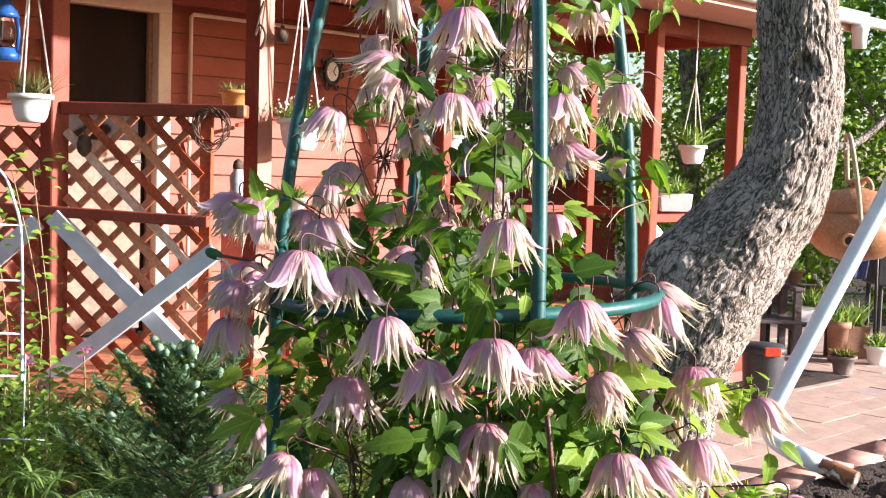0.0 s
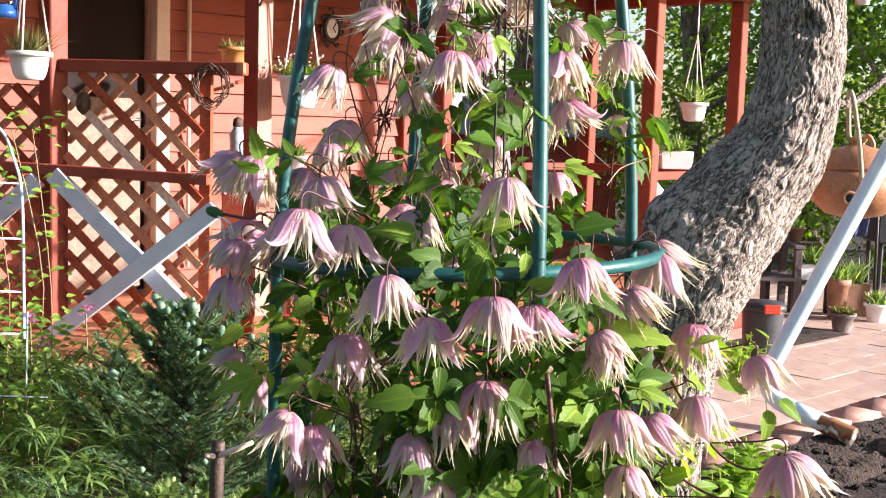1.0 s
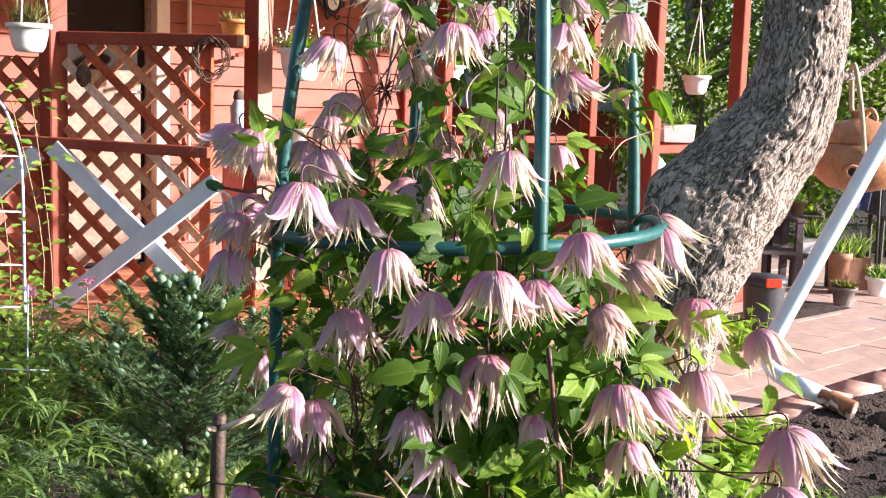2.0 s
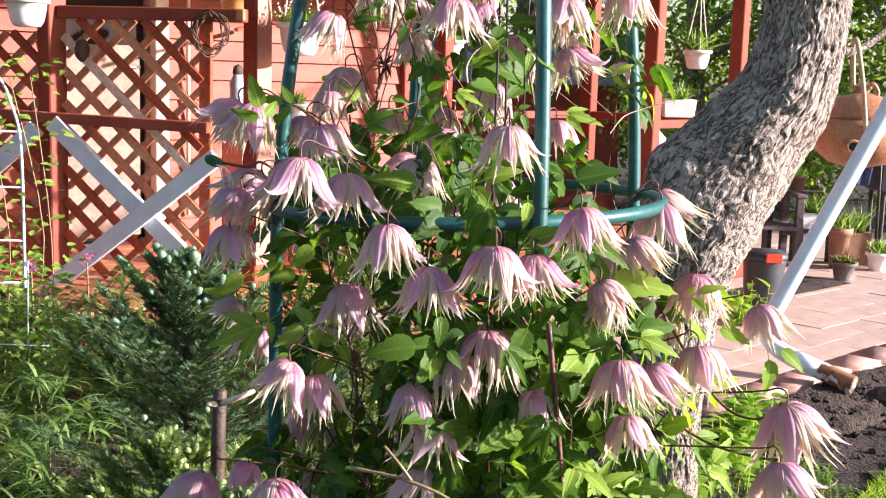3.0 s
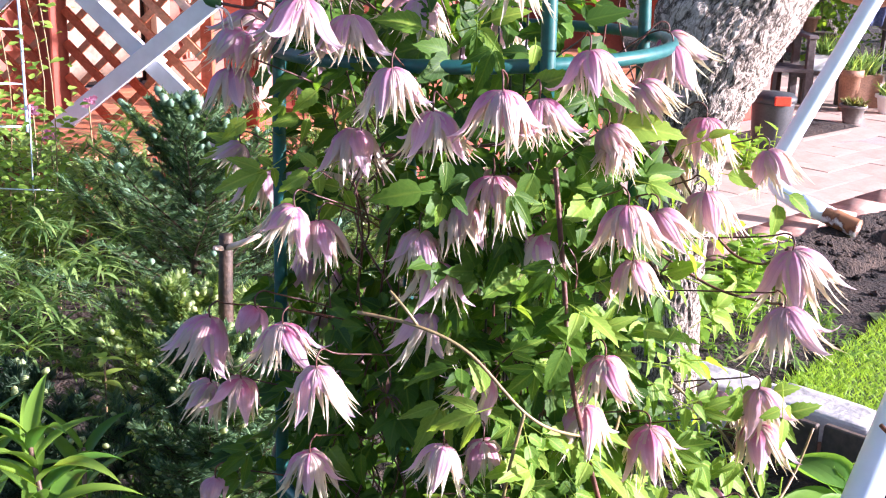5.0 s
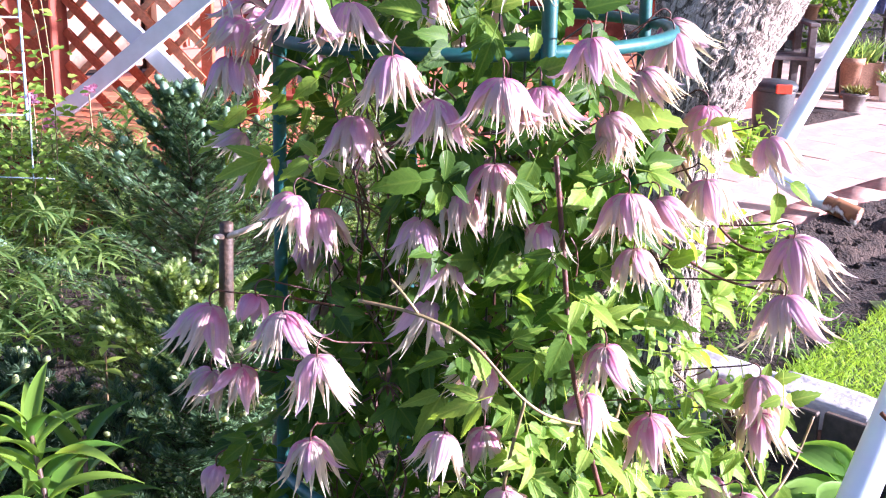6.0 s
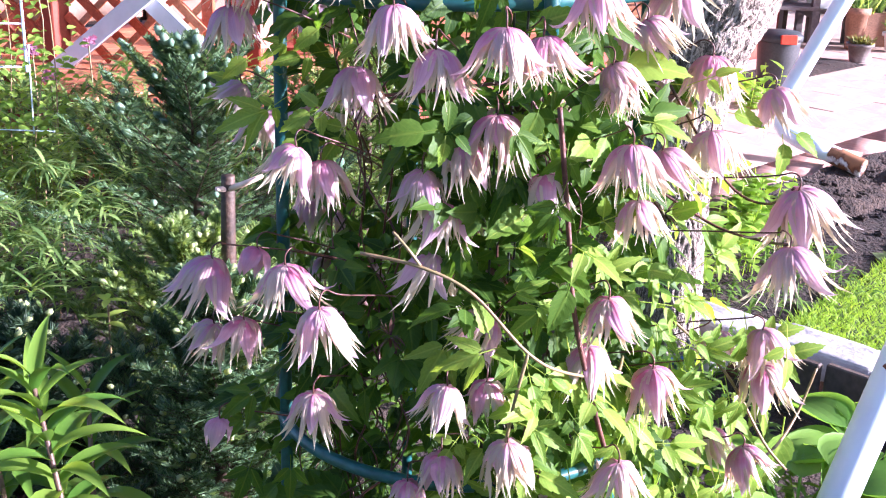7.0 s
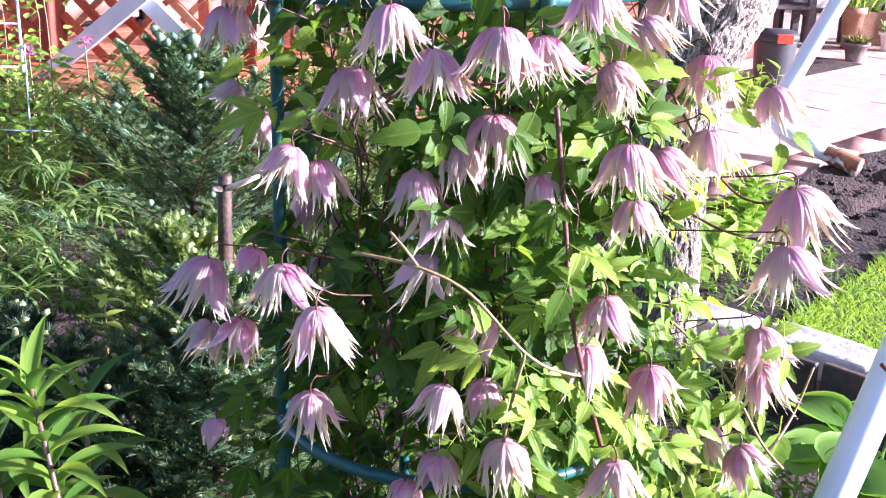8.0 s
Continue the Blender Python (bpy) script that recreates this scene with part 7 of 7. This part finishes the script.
def build_edging():
    g = random.Random(12)
    a, b = Vector((0.78, 3.62, 0)), Vector((1.50, 2.92, 0))
    d = (b - a).normalized()
    turn = math.degrees(math.atan2(d.y, d.x))
    at = 0.0
    for ln, h in ((0.34, 0.095), (0.34, 0.115), (0.36, 0.11), (0.30, 0.11)):
        bm = bmesh.new()
        add_box(bm, (0, 0, 0), (ln - 0.012, 0.17, h + 0.06))
        bmesh.ops.bevel(bm, geom=bm.edges[:], offset=0.007, segments=1, affect="EDGES")
        bmesh.ops.subdivide_edges(bm, edges=bm.edges[:], cuts=6, use_grid_fill=True)
        for v in bm.verts:
            v.co += Vector((noise.noise(v.co * 12 + Vector((at * 7, 0, 0))), noise.noise(v.co * 12 + Vector((3, at * 5, 0))), 0.7 * noise.noise(v.co * 15 + Vector((0, 5, at))))) * 0.007
            v.co += Vector((0, noise.noise(v.co * 45), noise.noise(v.co * 40 + Vector((2, 0, at))))) * 0.0025
        m = Matrix.Translation(a + d * (at + ln / 2) + Vector((0, 0, h / 2 - 0.02))) @ pose(0, 0, 0, 0, 0, turn + g.uniform(-3, 3))
        bmesh.ops.transform(bm, matrix=m, verts=bm.verts[:])
        solo("edging_stone", bm, STONE, "weathered pale grey stone edging the bed", "stone", "edging stones", smooth=True)
        at += ln
    for k, (x, y, w) in enumerate(((1.12, 3.02, 0.14), (1.22, 2.93, 0.13), (1.32, 2.84, 0.14), (1.02, 3.10, 0.12), (1.42, 2.75, 0.14))):
        bm = bmesh.new()
        add_box(bm, (0, 0, 0.05), (w - 0.012, 0.025, 0.20 + 0.012 * (k % 3)), pose(x, y, 0, g.uniform(-4, 4), 0, turn + g.uniform(-4, 4)))
        solo("edging_board", bm, DARK_WOOD, "dark weathered board edging the bed", "board", "edging boards", bevel=0.004)
    p = bmesh.new()
    bmesh.ops.create_icosphere(p, subdivisions=3, radius=0.06, matrix=pose(0.79, 3.30, 0.05) @ Matrix.Diagonal((1.15, 0.9, 0.85, 1)))
    for v in p.verts:
        v.co += v.normal * noise.noise(v.co * 14) * 0.012
    solo("round_stone", p, STONE, "pale rounded stone at the foot of the tree", "stone", smooth=True)
    q = bmesh.new()
    bmesh.ops.create_icosphere(q, subdivisions=3, radius=0.13, matrix=pose(2.20, 5.44, 0.02) @ Matrix.Diagonal((1.2, 0.9, 0.7, 1)))
    for v in q.verts:
        v.co += v.normal * noise.noise(v.co * 7) * 0.04
    solo("boulder", q, DARK_STONE, "dark brown boulder at the patio edge", "stone", smooth=True)


def build_bed_oddments():
    """A blue plastic pot at the foot of the tree and an iris by the stones."""
    b = bmesh.new()
    add_lathe(b, pot_profile(0.045, 0.075), 20, pose(0.741, 3.32, 0.0, 12, -14, 0))
    solo("plastic_pot", b, BLUE, "small blue plastic pot at the foot of the tree", "flower pot", smooth=True)
    iris = thing("iris", (1.07, 3.34, 0.0), "tuft of blue-green sword leaves beside the edging stones", "garden plant")
    lv = bmesh.new()
    tuft(lv, (1.07, 3.34, 0.0), 0.03, 22, 0.15, 0.016, 0.7, 51)
    part("leaves", lv, IRIS, iris, smooth="leaf")


def build_seedling(x, y, z):
    t = thing("seedling", (x, y, 0), "yellow-green leafy seedling among the fir branches", "garden plant")
    b = bmesh.new()
    add_tube(b, curve_pts([(x + 0.01, y, -0.02), (x, y, z * 0.6), (x, y, z)], 5), 0.0022, 6)
    part("stem", b, GREEN_STEM, t, smooth=True)
    for k, (up, size) in enumerate(((0.0, 0.045), (0.0, 0.05), (0.0, 0.045), (-0.035, 0.055), (-0.035, 0.05), (-0.05, 0.055), (0.004, 0.035))):
        a = k * 2.4
        lf = bmesh.new()
        blade(lf, Vector((x, y, z + up)), Vector((math.cos(a), math.sin(a), 0.35)), size, size * 0.42, 0.7, Vector((0, 0, 1)), 5)
        part("leaf", lf, LEAF_YOUNG_LIT, t, smooth="leaf")


build_seedling(-0.688, 2.300, 0.587)
IRIS = foliage("blue-green iris leaf", (0.05, 0.13, 0.075), (0.13, 0.25, 0.15), 0.3, 0.4, island=True)
build_bed_oddments()
DARK_STONE = surface("dark brown stone", (0.06, 0.04, 0.032), (0.16, 0.11, 0.085), 0.9, 8, 60, 0.8, dist=0.01)
build_edging()


def inside_lawn(x, y):
    # the lawn lies beyond the stones, out from a line that runs towards the patio
    return (x - 1.12) * 0.72 + (y - 3.68) * 0.69 > -0.02 and (x - 1.12) * 0.78 - (y - 3.68) * 0.62 > 0 and y < 4.72 + (x - 1.85) * 0.5


def build_lawn():
    base = bmesh.new()
    cells = [(1.12 + 0.12 * i, 3.0 + 0.12 * j) for i in range(26) for j in range(20)]
    for x, y in cells:
        if inside_lawn(x + 0.06, y + 0.06):
            base.faces.new([base.verts.new((x + dx, y + dy, ground_height(x + dx, y + dy) + 0.012)) for dx, dy in ((0, 0), (0.12, 0), (0.12, 0.12), (0, 0.12))])
    bmesh.ops.remove_doubles(base, verts=base.verts[:], dist=0.001)
    solo("lawn", base, LAWN_SOIL, "short sunlit green lawn", "lawn", kind="structure", smooth=True)
    g = random.Random(77)
    bm = bmesh.new()
    n = 0
    while n < 42000:
        x, y = 1.1 + 3.0 * g.random() ** 1.6, g.uniform(2.9, 5.6)
        if not inside_lawn(x, y):
            continue
        n += 1
        a = g.uniform(0, math.tau)
        d = Vector((math.cos(a) * 0.5, math.sin(a) * 0.5, 1))
        blade(bm, Vector((x, y, ground_height(x, y) + 0.005)), d, g.uniform(0.025, 0.05), 0.0038, 0.6, Vector((g.uniform(-1, 1), g.uniform(-1, 1), 0)), 2)
    solo("lawn_grass", bm, GRASS, "fine sunlit grass blades of the lawn", "grass", kind="stuff", smooth="leaf")


build_lawn()


flowerpot("deck_pot", (-0.38, 6.35, DECK + 0.004), 0.11, 0.17, WHITE_PLASTIC, "white pot with a red-flowering plant on the deck", HERB, 70, 0.12, 0.016, 1.2, 21)

# ---- things on and beside the patio ----


def build_bin():
    t = thing("waste_bin", (2.0, 7.26, 0.12), "dark grey plastic bin with a red catch on its lid", "bin")
    c = Matrix.Translation((1.995, 7.26, 0.123))
    a = bmesh.new()
    add_lathe(a, [(0.105, 0), (0.112, 0.02), (0.128, 0.28), (0.132, 0.30)], 28, c)
    part("bin_body", a, GREY_BIN, t, smooth=True)
    b = bmesh.new()
    add_lathe(b, [(0.138, 0.295), (0.14, 0.32), (0.12, 0.345), (0, 0.355)], 28, c)
    part("lid", b, GREY_BIN, t, smooth=True)
    r = bmesh.new()
    add_box(r, (0.02, -0.135, 0.315), (0.10, 0.03, 0.055), c)
    part("catch", r, RED_PLASTIC, t, "bright red plastic catch", bevel=0.006)


build_bin()
PATIO_Z = 0.123
flowerpot("grey_pot", (2.853, 8.326, PATIO_Z), 0.085, 0.13, GREY_WOOD, "small grey pot with a mounded dry plant", TWIGGY, 150, 0.09, 0.016, 1.4, 11, group="patio pots")
flowerpot("white_pot", (3.263, 8.79, PATIO_Z), 0.085, 0.14, WHITE_PLASTIC, "cream pot with a leafy plant on the patio", FEATHER, 60, 0.14, 0.018, 1.0, 12, group="patio pots")
flowerpot("clay_jar", (2.985, 8.86, PATIO_Z), 0.085, 0.31, TERRACOTTA, "tall rounded ochre clay jar", FEATHER, 50, 0.2, 0.014, 1.0, 13, group="patio pots")
flowerpot("planter", (3.18, 9.08, PATIO_Z), 0.075, 0.25, TERRACOTTA, "square terracotta planter with fresh green plants", FEATHER, 110, 0.26, 0.014, 0.9, 14, group="patio pots", square=True)
flowerpot("window_box", (2.84, 9.02, 0.401), 0.08, 0.12, WHITE_PLASTIC, "white flower box with lush green plants", FEATHER, 140, 0.2, 0.013, 1.3, 15, group="patio pots", square=True)
flowerpot("clay_pot", (2.80, 9.42, 0.648), 0.075, 0.12, TERRACOTTA, "terracotta pot with a small plant on a plant table", HERB, 40, 0.1, 0.016, 1.0, 16, group="patio pots")


BENCH_WOOD = surface("dark grey-brown bench timber", (0.07, 0.055, 0.055), (0.15, 0.12, 0.115), 0.7, 6, 60, 0.4, (1, 1, 1))


def build_bench():
    t = thing("garden_bench", (2.36, 9.08, PATIO_Z), "dark grey-brown wooden garden bench with arm rests", "bench")
    for x in (2.02, 2.69):
        for y, top in ((8.92, 0.64), (9.30, 0.82)):
            l = bmesh.new()
            add_box(l, (x, y, (top + PATIO_Z) / 2), (0.055, 0.055, top - PATIO_Z))
            part("leg", l, BENCH_WOOD, t, bevel=0.004)
        r = bmesh.new()
        add_box(r, (x, 9.10, 0.655), (0.075, 0.46, 0.028))
        part("arm_rest", r, BENCH_WOOD, t, bevel=0.005)
        e = bmesh.new()
        add_box(e, (x, 9.11, 0.36), (0.03, 0.34, 0.06))
        part("side_rail", e, BENCH_WOOD, t, bevel=0.003)
    for k in range(4):
        s = bmesh.new()
        add_box(s, (2.355, 8.93 + 0.105 * k, 0.405), (0.73, 0.09, 0.026))
        part("seat_slat", s, BENCH_WOOD, t, bevel=0.004)
    for k in range(3):
        s = bmesh.new()
        add_box(s, (2.355, 9.33, 0.53 + 0.10 * k), (0.73, 0.022, 0.075))
        part("back_slat", s, BENCH_WOOD, t, bevel=0.004)
    p = bmesh.new()
    add_box(p, (2.86, 9.05, 0.385), (0.34, 0.26, 0.03))
    for x in (2.72, 3.0):
        for y in (8.95, 9.15):
            add_box(p, (x, y, 0.246), (0.035, 0.035, 0.245))
    solo("plant_table", p, DARK_WOOD, "low dark wooden plant table on the patio", "plant table", bevel=0.003)
    p = bmesh.new()
    add_box(p, (2.78, 9.42, 0.635), (0.44, 0.16, 0.025))
    for x in (2.60, 2.96):
        add_box(p, (x, 9.42, 0.372), (0.035, 0.12, 0.50))
    solo("plant_table", p, DARK_WOOD, "tall narrow dark wooden plant table", "plant table", bevel=0.003)
    b = thing("barbecue", (3.42, 9.1, PATIO_Z), "black metal barbecue box on thin legs", "barbecue")
    m = bmesh.new()
    add_box(m, (3.47, 9.1, 0.83), (0.36, 0.34, 0.26))
    part("fire_box", m, BLACK, b, bevel=0.01)
    for x in (3.33, 3.61):
        for y in (8.97, 9.23):
            l = bmesh.new()
            add_tube(l, [(x, y, PATIO_Z), (x, y, 0.74)], 0.018, 8)
            part("leg", l, BLACK, b)
    f = bmesh.new()
    add_box(f, (3.45, 9.08, 1.0), (0.28, 0.2, 0.08))
    bmesh.ops.subdivide_edges(f, edges=f.edges[:], cuts=3, use_grid_fill=True)
    for v in f.verts:
        v.co += Vector((0, 0, 0.03 * noise.noise(v.co * 9)))
    solo("folded_cloth", f, CREAM, "pale folded cloth lying on the barbecue", "cloth", smooth=True)
    c = bmesh.new()
    rows = [[c.verts.new((3.02 + 0.16 * i / 8 + 0.06 * (1 - j / 8), 8.9 + 0.02 * math.sin(i * 1.4), 1.05 - 0.30 * j / 8 + 0.10 * i / 8 * (1 - j / 8))) for i in range(9)] for j in range(9)]
    for a, bb in zip(rows, rows[1:]):
        for i in range(8):
            c.faces.new((a[i], a[i + 1], bb[i + 1], bb[i]))
    ob = solo("hanging_cloth", c, NAVY, "navy patterned cloth hanging from a stand", "cloth", smooth=True)
    md = ob.modifiers.new("thick", "SOLIDIFY")
    md.thickness = 0.006
    p = bmesh.new()
    add_tube(p, [(2.62, 9.6, 0.0), (2.62, 9.6, 1.35)], 0.018, 8)
    solo("red_stake", p, RED_WOOD, "thin red wooden garden stake", "stake")
    q = bmesh.new()
    add_tube(q, [(3.28, 8.9, PATIO_Z), (3.26, 8.9, 1.1), (3.0, 8.9, 1.15)], 0.012, 8)
    solo("cloth_stand", q, BLACK, "thin dark metal stand holding the cloth", "stand", smooth=True)


build_bench()


def build_patio_bed():
    bm = bmesh.new()
    a, u, v = Vector((2.05, 7.395, PATIO_Z + 0.004)), Vector((0.82, 0.78, 0)), Vector((-0.25, 0.26, 0))
    g = []
    for j in range(9):
        row = []
        for i in range(29):
            p = a + u * i / 28 + v * j / 8
            edge = min(i, 28 - i, 3 * j, 3 * (8 - j), 6) / 6
            row.append(bm.verts.new(p + Vector((0, 0, edge * (0.02 + 0.02 * noise.noise(p * 13) + 0.012 * noise.noise(p * 31))))))
        g.append(row)
    for q, w in zip(g, g[1:]):
        for i in range(28):
            bm.faces.new((q[i], q[i + 1], w[i + 1], w[i]))
    solo("soil_bed", bm, SOIL, "dark soil bed let into the paving", "soil bed", kind="structure", smooth=True)
    w = bmesh.new()
    for k in range(14):
        bmesh.ops.create_icosphere(w, subdivisions=1, radius=0.03, matrix=pose(2.92 + 0.022 * k, 7.28 + rng.uniform(-0.03, 0.03), PATIO_Z + 0.012, 0, 0, 40 * k) @ Matrix.Diagonal((1, 0.7, 0.5, 1)))
    solo("soil_heap", w, SOIL, "small heap of dark earth spilt on the paving", "soil heap", kind="stuff", smooth=True)


build_patio_bed()

# ---- shed roof and trees beyond the porch ----


def build_shed():
    t = thing("garden_shed", (1.0, 13.5, 0), "small shed with a blue-grey shingled roof", "shed")
    b = bmesh.new()
    add_box(b, (0.9, 13.8, 0.75), (2.0, 1.4, 1.5))
    part("shed_wall", b, RED_WOOD, t)
    for k in range(7):
        r = bmesh.new()
        add_beam(r, (-0.25, 12.95 + 0.12 * k, 1.44 + 0.075 * k), (2.05, 12.95 + 0.12 * k, 1.44 + 0.075 * k), 0.15, 0.02, (0, -0.53, 0.85))
        part("shingle_course", r, SLATE, t)


build_shed()


def leafy_tree(name, at, height, crown_r, seed, n, label, leaf_size=0.09, low=0.25):
    t = thing(name, at, label, "tree")
    g = random.Random(seed)
    tr = bmesh.new()
    base = Vector(at)
    add_tube(tr, curve_pts([base - Vector((0, 0, 0.1)), base + Vector((g.uniform(-0.2, 0.2), 0, height * 0.35)), base + Vector((g.uniform(-0.3, 0.3), 0, height * 0.8))], 5), [0.16 - 0.012 * i for i in range(11)], 9)
    clumps = []
    for k in range(26):
        f = low + (1 - low) * (k + g.random()) / 26
        a = g.uniform(0, math.tau)
        r = crown_r * math.sin(math.pi * min(0.98, 0.18 + 0.8 * f)) * math.sqrt(g.random())
        c = base + Vector((math.cos(a) * r, math.sin(a) * r, height * f))
        clumps.append((c, g.uniform(0.28, 0.55) * crown_r * 0.6))
        if k % 2:
            add_tube(tr, [base + Vector((0, 0, height * f * 0.7)), c], [0.05, 0.012], 5)
    part("trunk", tr, BARK, t, smooth=True)
    lf = bmesh.new()
    for _ in range(n):
        c, r = g.choice(clumps)
        o = Vector((g.gauss(0, 1), g.gauss(0, 1), g.gauss(0, 0.8))) * r * 0.62
        p = c + o
        d = (o.normalized() * 0.6 + Vector((g.uniform(-1, 1), g.uniform(-1, 1), g.uniform(-0.8, 0.6)))).normalized()
        s = d.cross(Vector((g.uniform(-1, 1), g.uniform(-1, 1), g.uniform(-1, 1)))).normalized()
        L = leaf_size * g.uniform(0.6, 1.3)
        lf.faces.new([lf.verts.new(p), lf.verts.new(p + d * L * 0.5 + s * L * 0.32), lf.verts.new(p + d * L), lf.verts.new(p + d * L * 0.5 - s * L * 0.32)])
    tagged(part("crown", lf, TREE_LEAF, t, "ragged crown of many small green leaves", "leaf"), kind="stuff")


def build_trees():
    for k, (x, y, h, r) in enumerate(((1.0, 14.5, 4.6, 1.5), (2.7, 13.2, 4.2, 1.5), (4.4, 14.0, 4.8, 1.6), (4.4, 11.6, 3.6, 1.3), (5.9, 12.6, 4.2, 1.5), (3.3, 16.5, 5.8, 2.0), (6.6, 15.5, 5.6, 2.0), (0.0, 17.5, 5.8, 2.0), (6.6, 11.3, 3.8, 1.3), (8.4, 13.0, 5.2, 1.8))):
        leafy_tree("tree", (x, y, 0), h, r, 100 + k, 9000, "leafy green tree behind the garden", 0.075, 0.08)


build_trees()


def build_twig():
    t = thing("leafy_twig", (1.05, 3.4, 2.02), "leafy green twig hanging from the old tree", "branch")
    bm = bmesh.new()
    add_tube(bm, curve_pts([(0.90, 3.36, 2.12), (0.78, 3.28, 2.10), (0.66, 3.2, 2.04), (0.60, 3.18, 2.0)], 4), 0.004, 6)
    part("twig", bm, TWIG, t, smooth=True)
    lf = bmesh.new()
    g = random.Random(4)
    for k in range(26):
        p = Vector((0.60 + g.uniform(-0.05, 0.12), 3.2 + g.uniform(-0.05, 0.05), 2.02 + g.uniform(-0.06, 0.06)))
        a = g.uniform(0, math.tau)
        leaflet(lf, p, Vector((math.cos(a), -0.3, math.sin(a) - 0.4)), Vector((0.3, -0.8, 0.5)), g.uniform(0.03, 0.05), g.uniform(0.02, 0.03), 0.2, 3)
    part("leaves", lf, FEATHER_LEAF, t, smooth="leaf")


build_twig()


def build_back_hedge():
    """An unseen hedge, added on the side where one stands to close it and block low sky light."""
    bm = bmesh.new()
    n, h = 170, 40
    rows = []
    for i in range(n + 1):
        x = -12 + 20 * i / n
        col = []
        for k in range(h + 1):
            z = 2.3 * k / h
            p = Vector((x, -4.2, z))
            col.append(bm.verts.new((x, -4.2 - 0.5 * noise.noise(p * 1.3) - 0.25 * noise.noise(p * 4), z - (0.3 * noise.noise(p) if k == h else 0))))
        rows.append(col)
    for i in range(n):
        for k in range(h):
            bm.faces.new((rows[i][k], rows[i + 1][k], rows[i + 1][k + 1], rows[i][k + 1]))
    g = random.Random(71)
    for _ in range(9000):
        p = Vector((g.uniform(-12, 8), -4.0 + g.uniform(-0.3, 0.45), g.uniform(0, 2.4)))
        blade(bm, p, Vector((g.uniform(-1, 1), g.uniform(0, 1), g.uniform(-0.5, 1))), g.uniform(0.08, 0.16), 0.06, 0.5)
    solo("garden_hedge", bm, TREE_LEAF, "unseen dense green hedge added to hold back low sky light", "hedge", kind="stuff")


build_back_hedge()


def build_bucket():
    t = thing("white_bucket", (-0.27, 4.9, 0.1), "white plastic bucket with a wire handle on the ground", "bucket")
    at = Matrix.Translation((-0.27, 4.9, 0.0))
    b = bmesh.new()
    add_lathe(b, [(0.11, 0.04), (0.115, 0.05), (0.135, 0.59), (0.142, 0.595), (0.142, 0.615), (0.132, 0.617), (0.128, 0.59), (0.108, 0.06), (0.0, 0.055)], 32, at)
    part("body", b, WHITE_PLASTIC, t, smooth=True)
    h = bmesh.new()
    add_tube(h, curve_pts([(-0.27 + 0.143 * math.cos(a), 4.9 - 0.145 * math.sin(a) - 0.02, 0.59 - 0.12 * math.sin(a)) for a in [math.pi * k / 8 for k in range(9)]], 3), 0.0025, 6)
    part("wire_handle", h, STEEL, t, smooth=True)


build_bucket()


def soil_bank(name, p, q, out, width, high, mat, label, category):
    """Soil heaped against an edge from p to q, falling away along out."""
    p, q, out = Vector(p), Vector(q), Vector(out).normalized()
    bm = bmesh.new()
    n, w = 110, 12
    grid = []
    for i in range(n + 1):
        row = []
        for k in range(w + 1):
            c = p.lerp(q, i / n) + out * width * k / w
            z = high * (1 - (k / w) ** 1.6) - 0.03 * (k == w) + 0.03 * noise.noise(c * 9) + 0.024 * noise.noise(c * 26)
            row.append(bm.verts.new((c.x, c.y, z)))
        grid.append(row)
    for i in range(n):
        for k in range(w):
            bm.faces.new((grid[i][k], grid[i + 1][k], grid[i + 1][k + 1], grid[i][k + 1]))
    solo(name, bm, mat, label, category, kind="stuff", smooth=True)


def soil_clods():
    """Lumps of dug soil between the lawn and the patio."""
    g = random.Random(83)
    bm = bmesh.new()
    for _ in range(620):
        c = H(g.uniform(0.9, 3.6), -3.55 - abs(g.gauss(0, 0.22)), 0)
        size = 0.006 + 0.02 * g.random() ** 3
        if c.y < 4.7 + (c.x - 1.85) * 0.5:
            continue
        high = max(0.0, 0.10 * (1 - ((-3.535 - (HM.inverted() @ c).y) / 0.26) ** 1.6)) if -3.795 < (HM.inverted() @ c).y else ground_height(c.x, c.y)
        made = bmesh.ops.create_icosphere(bm, subdivisions=1, radius=size, matrix=Matrix.Translation((c.x, c.y, high + size * 0.3)) @ Matrix.Diagonal((g.uniform(0.8, 1.5), g.uniform(0.8, 1.4), 0.7, 1)))
        for v in made["verts"]:
            v.co += Vector((g.uniform(-1, 1), g.uniform(-1, 1), g.uniform(-1, 1))) * size * 0.22
    solo("soil_clods", bm, SOIL, "loose lumps of dark dug soil", "soil", kind="stuff")


soil_clods()
LITTER = surface("red-brown leaf litter", (0.06, 0.03, 0.018), (0.24, 0.11, 0.06), 0.9, 30, 90, 1.0)
soil_bank("soil_bank", H(0.9, -3.535, 0), H(7.4, -3.535, 0), H(0, -1, 0) - H(0, 0, 0), 0.26, 0.112, SOIL, "dark soil heaped against the patio edge", "soil")
soil_bank("leaf_litter", (0.76, 3.66, 0), (1.52, 2.96, 0), (-0.68, -0.73, 0), 0.16, 0.075, LITTER, "red-brown leaf litter between stones and boards", "leaf litter")

# ---- pavers ----
build_patio()
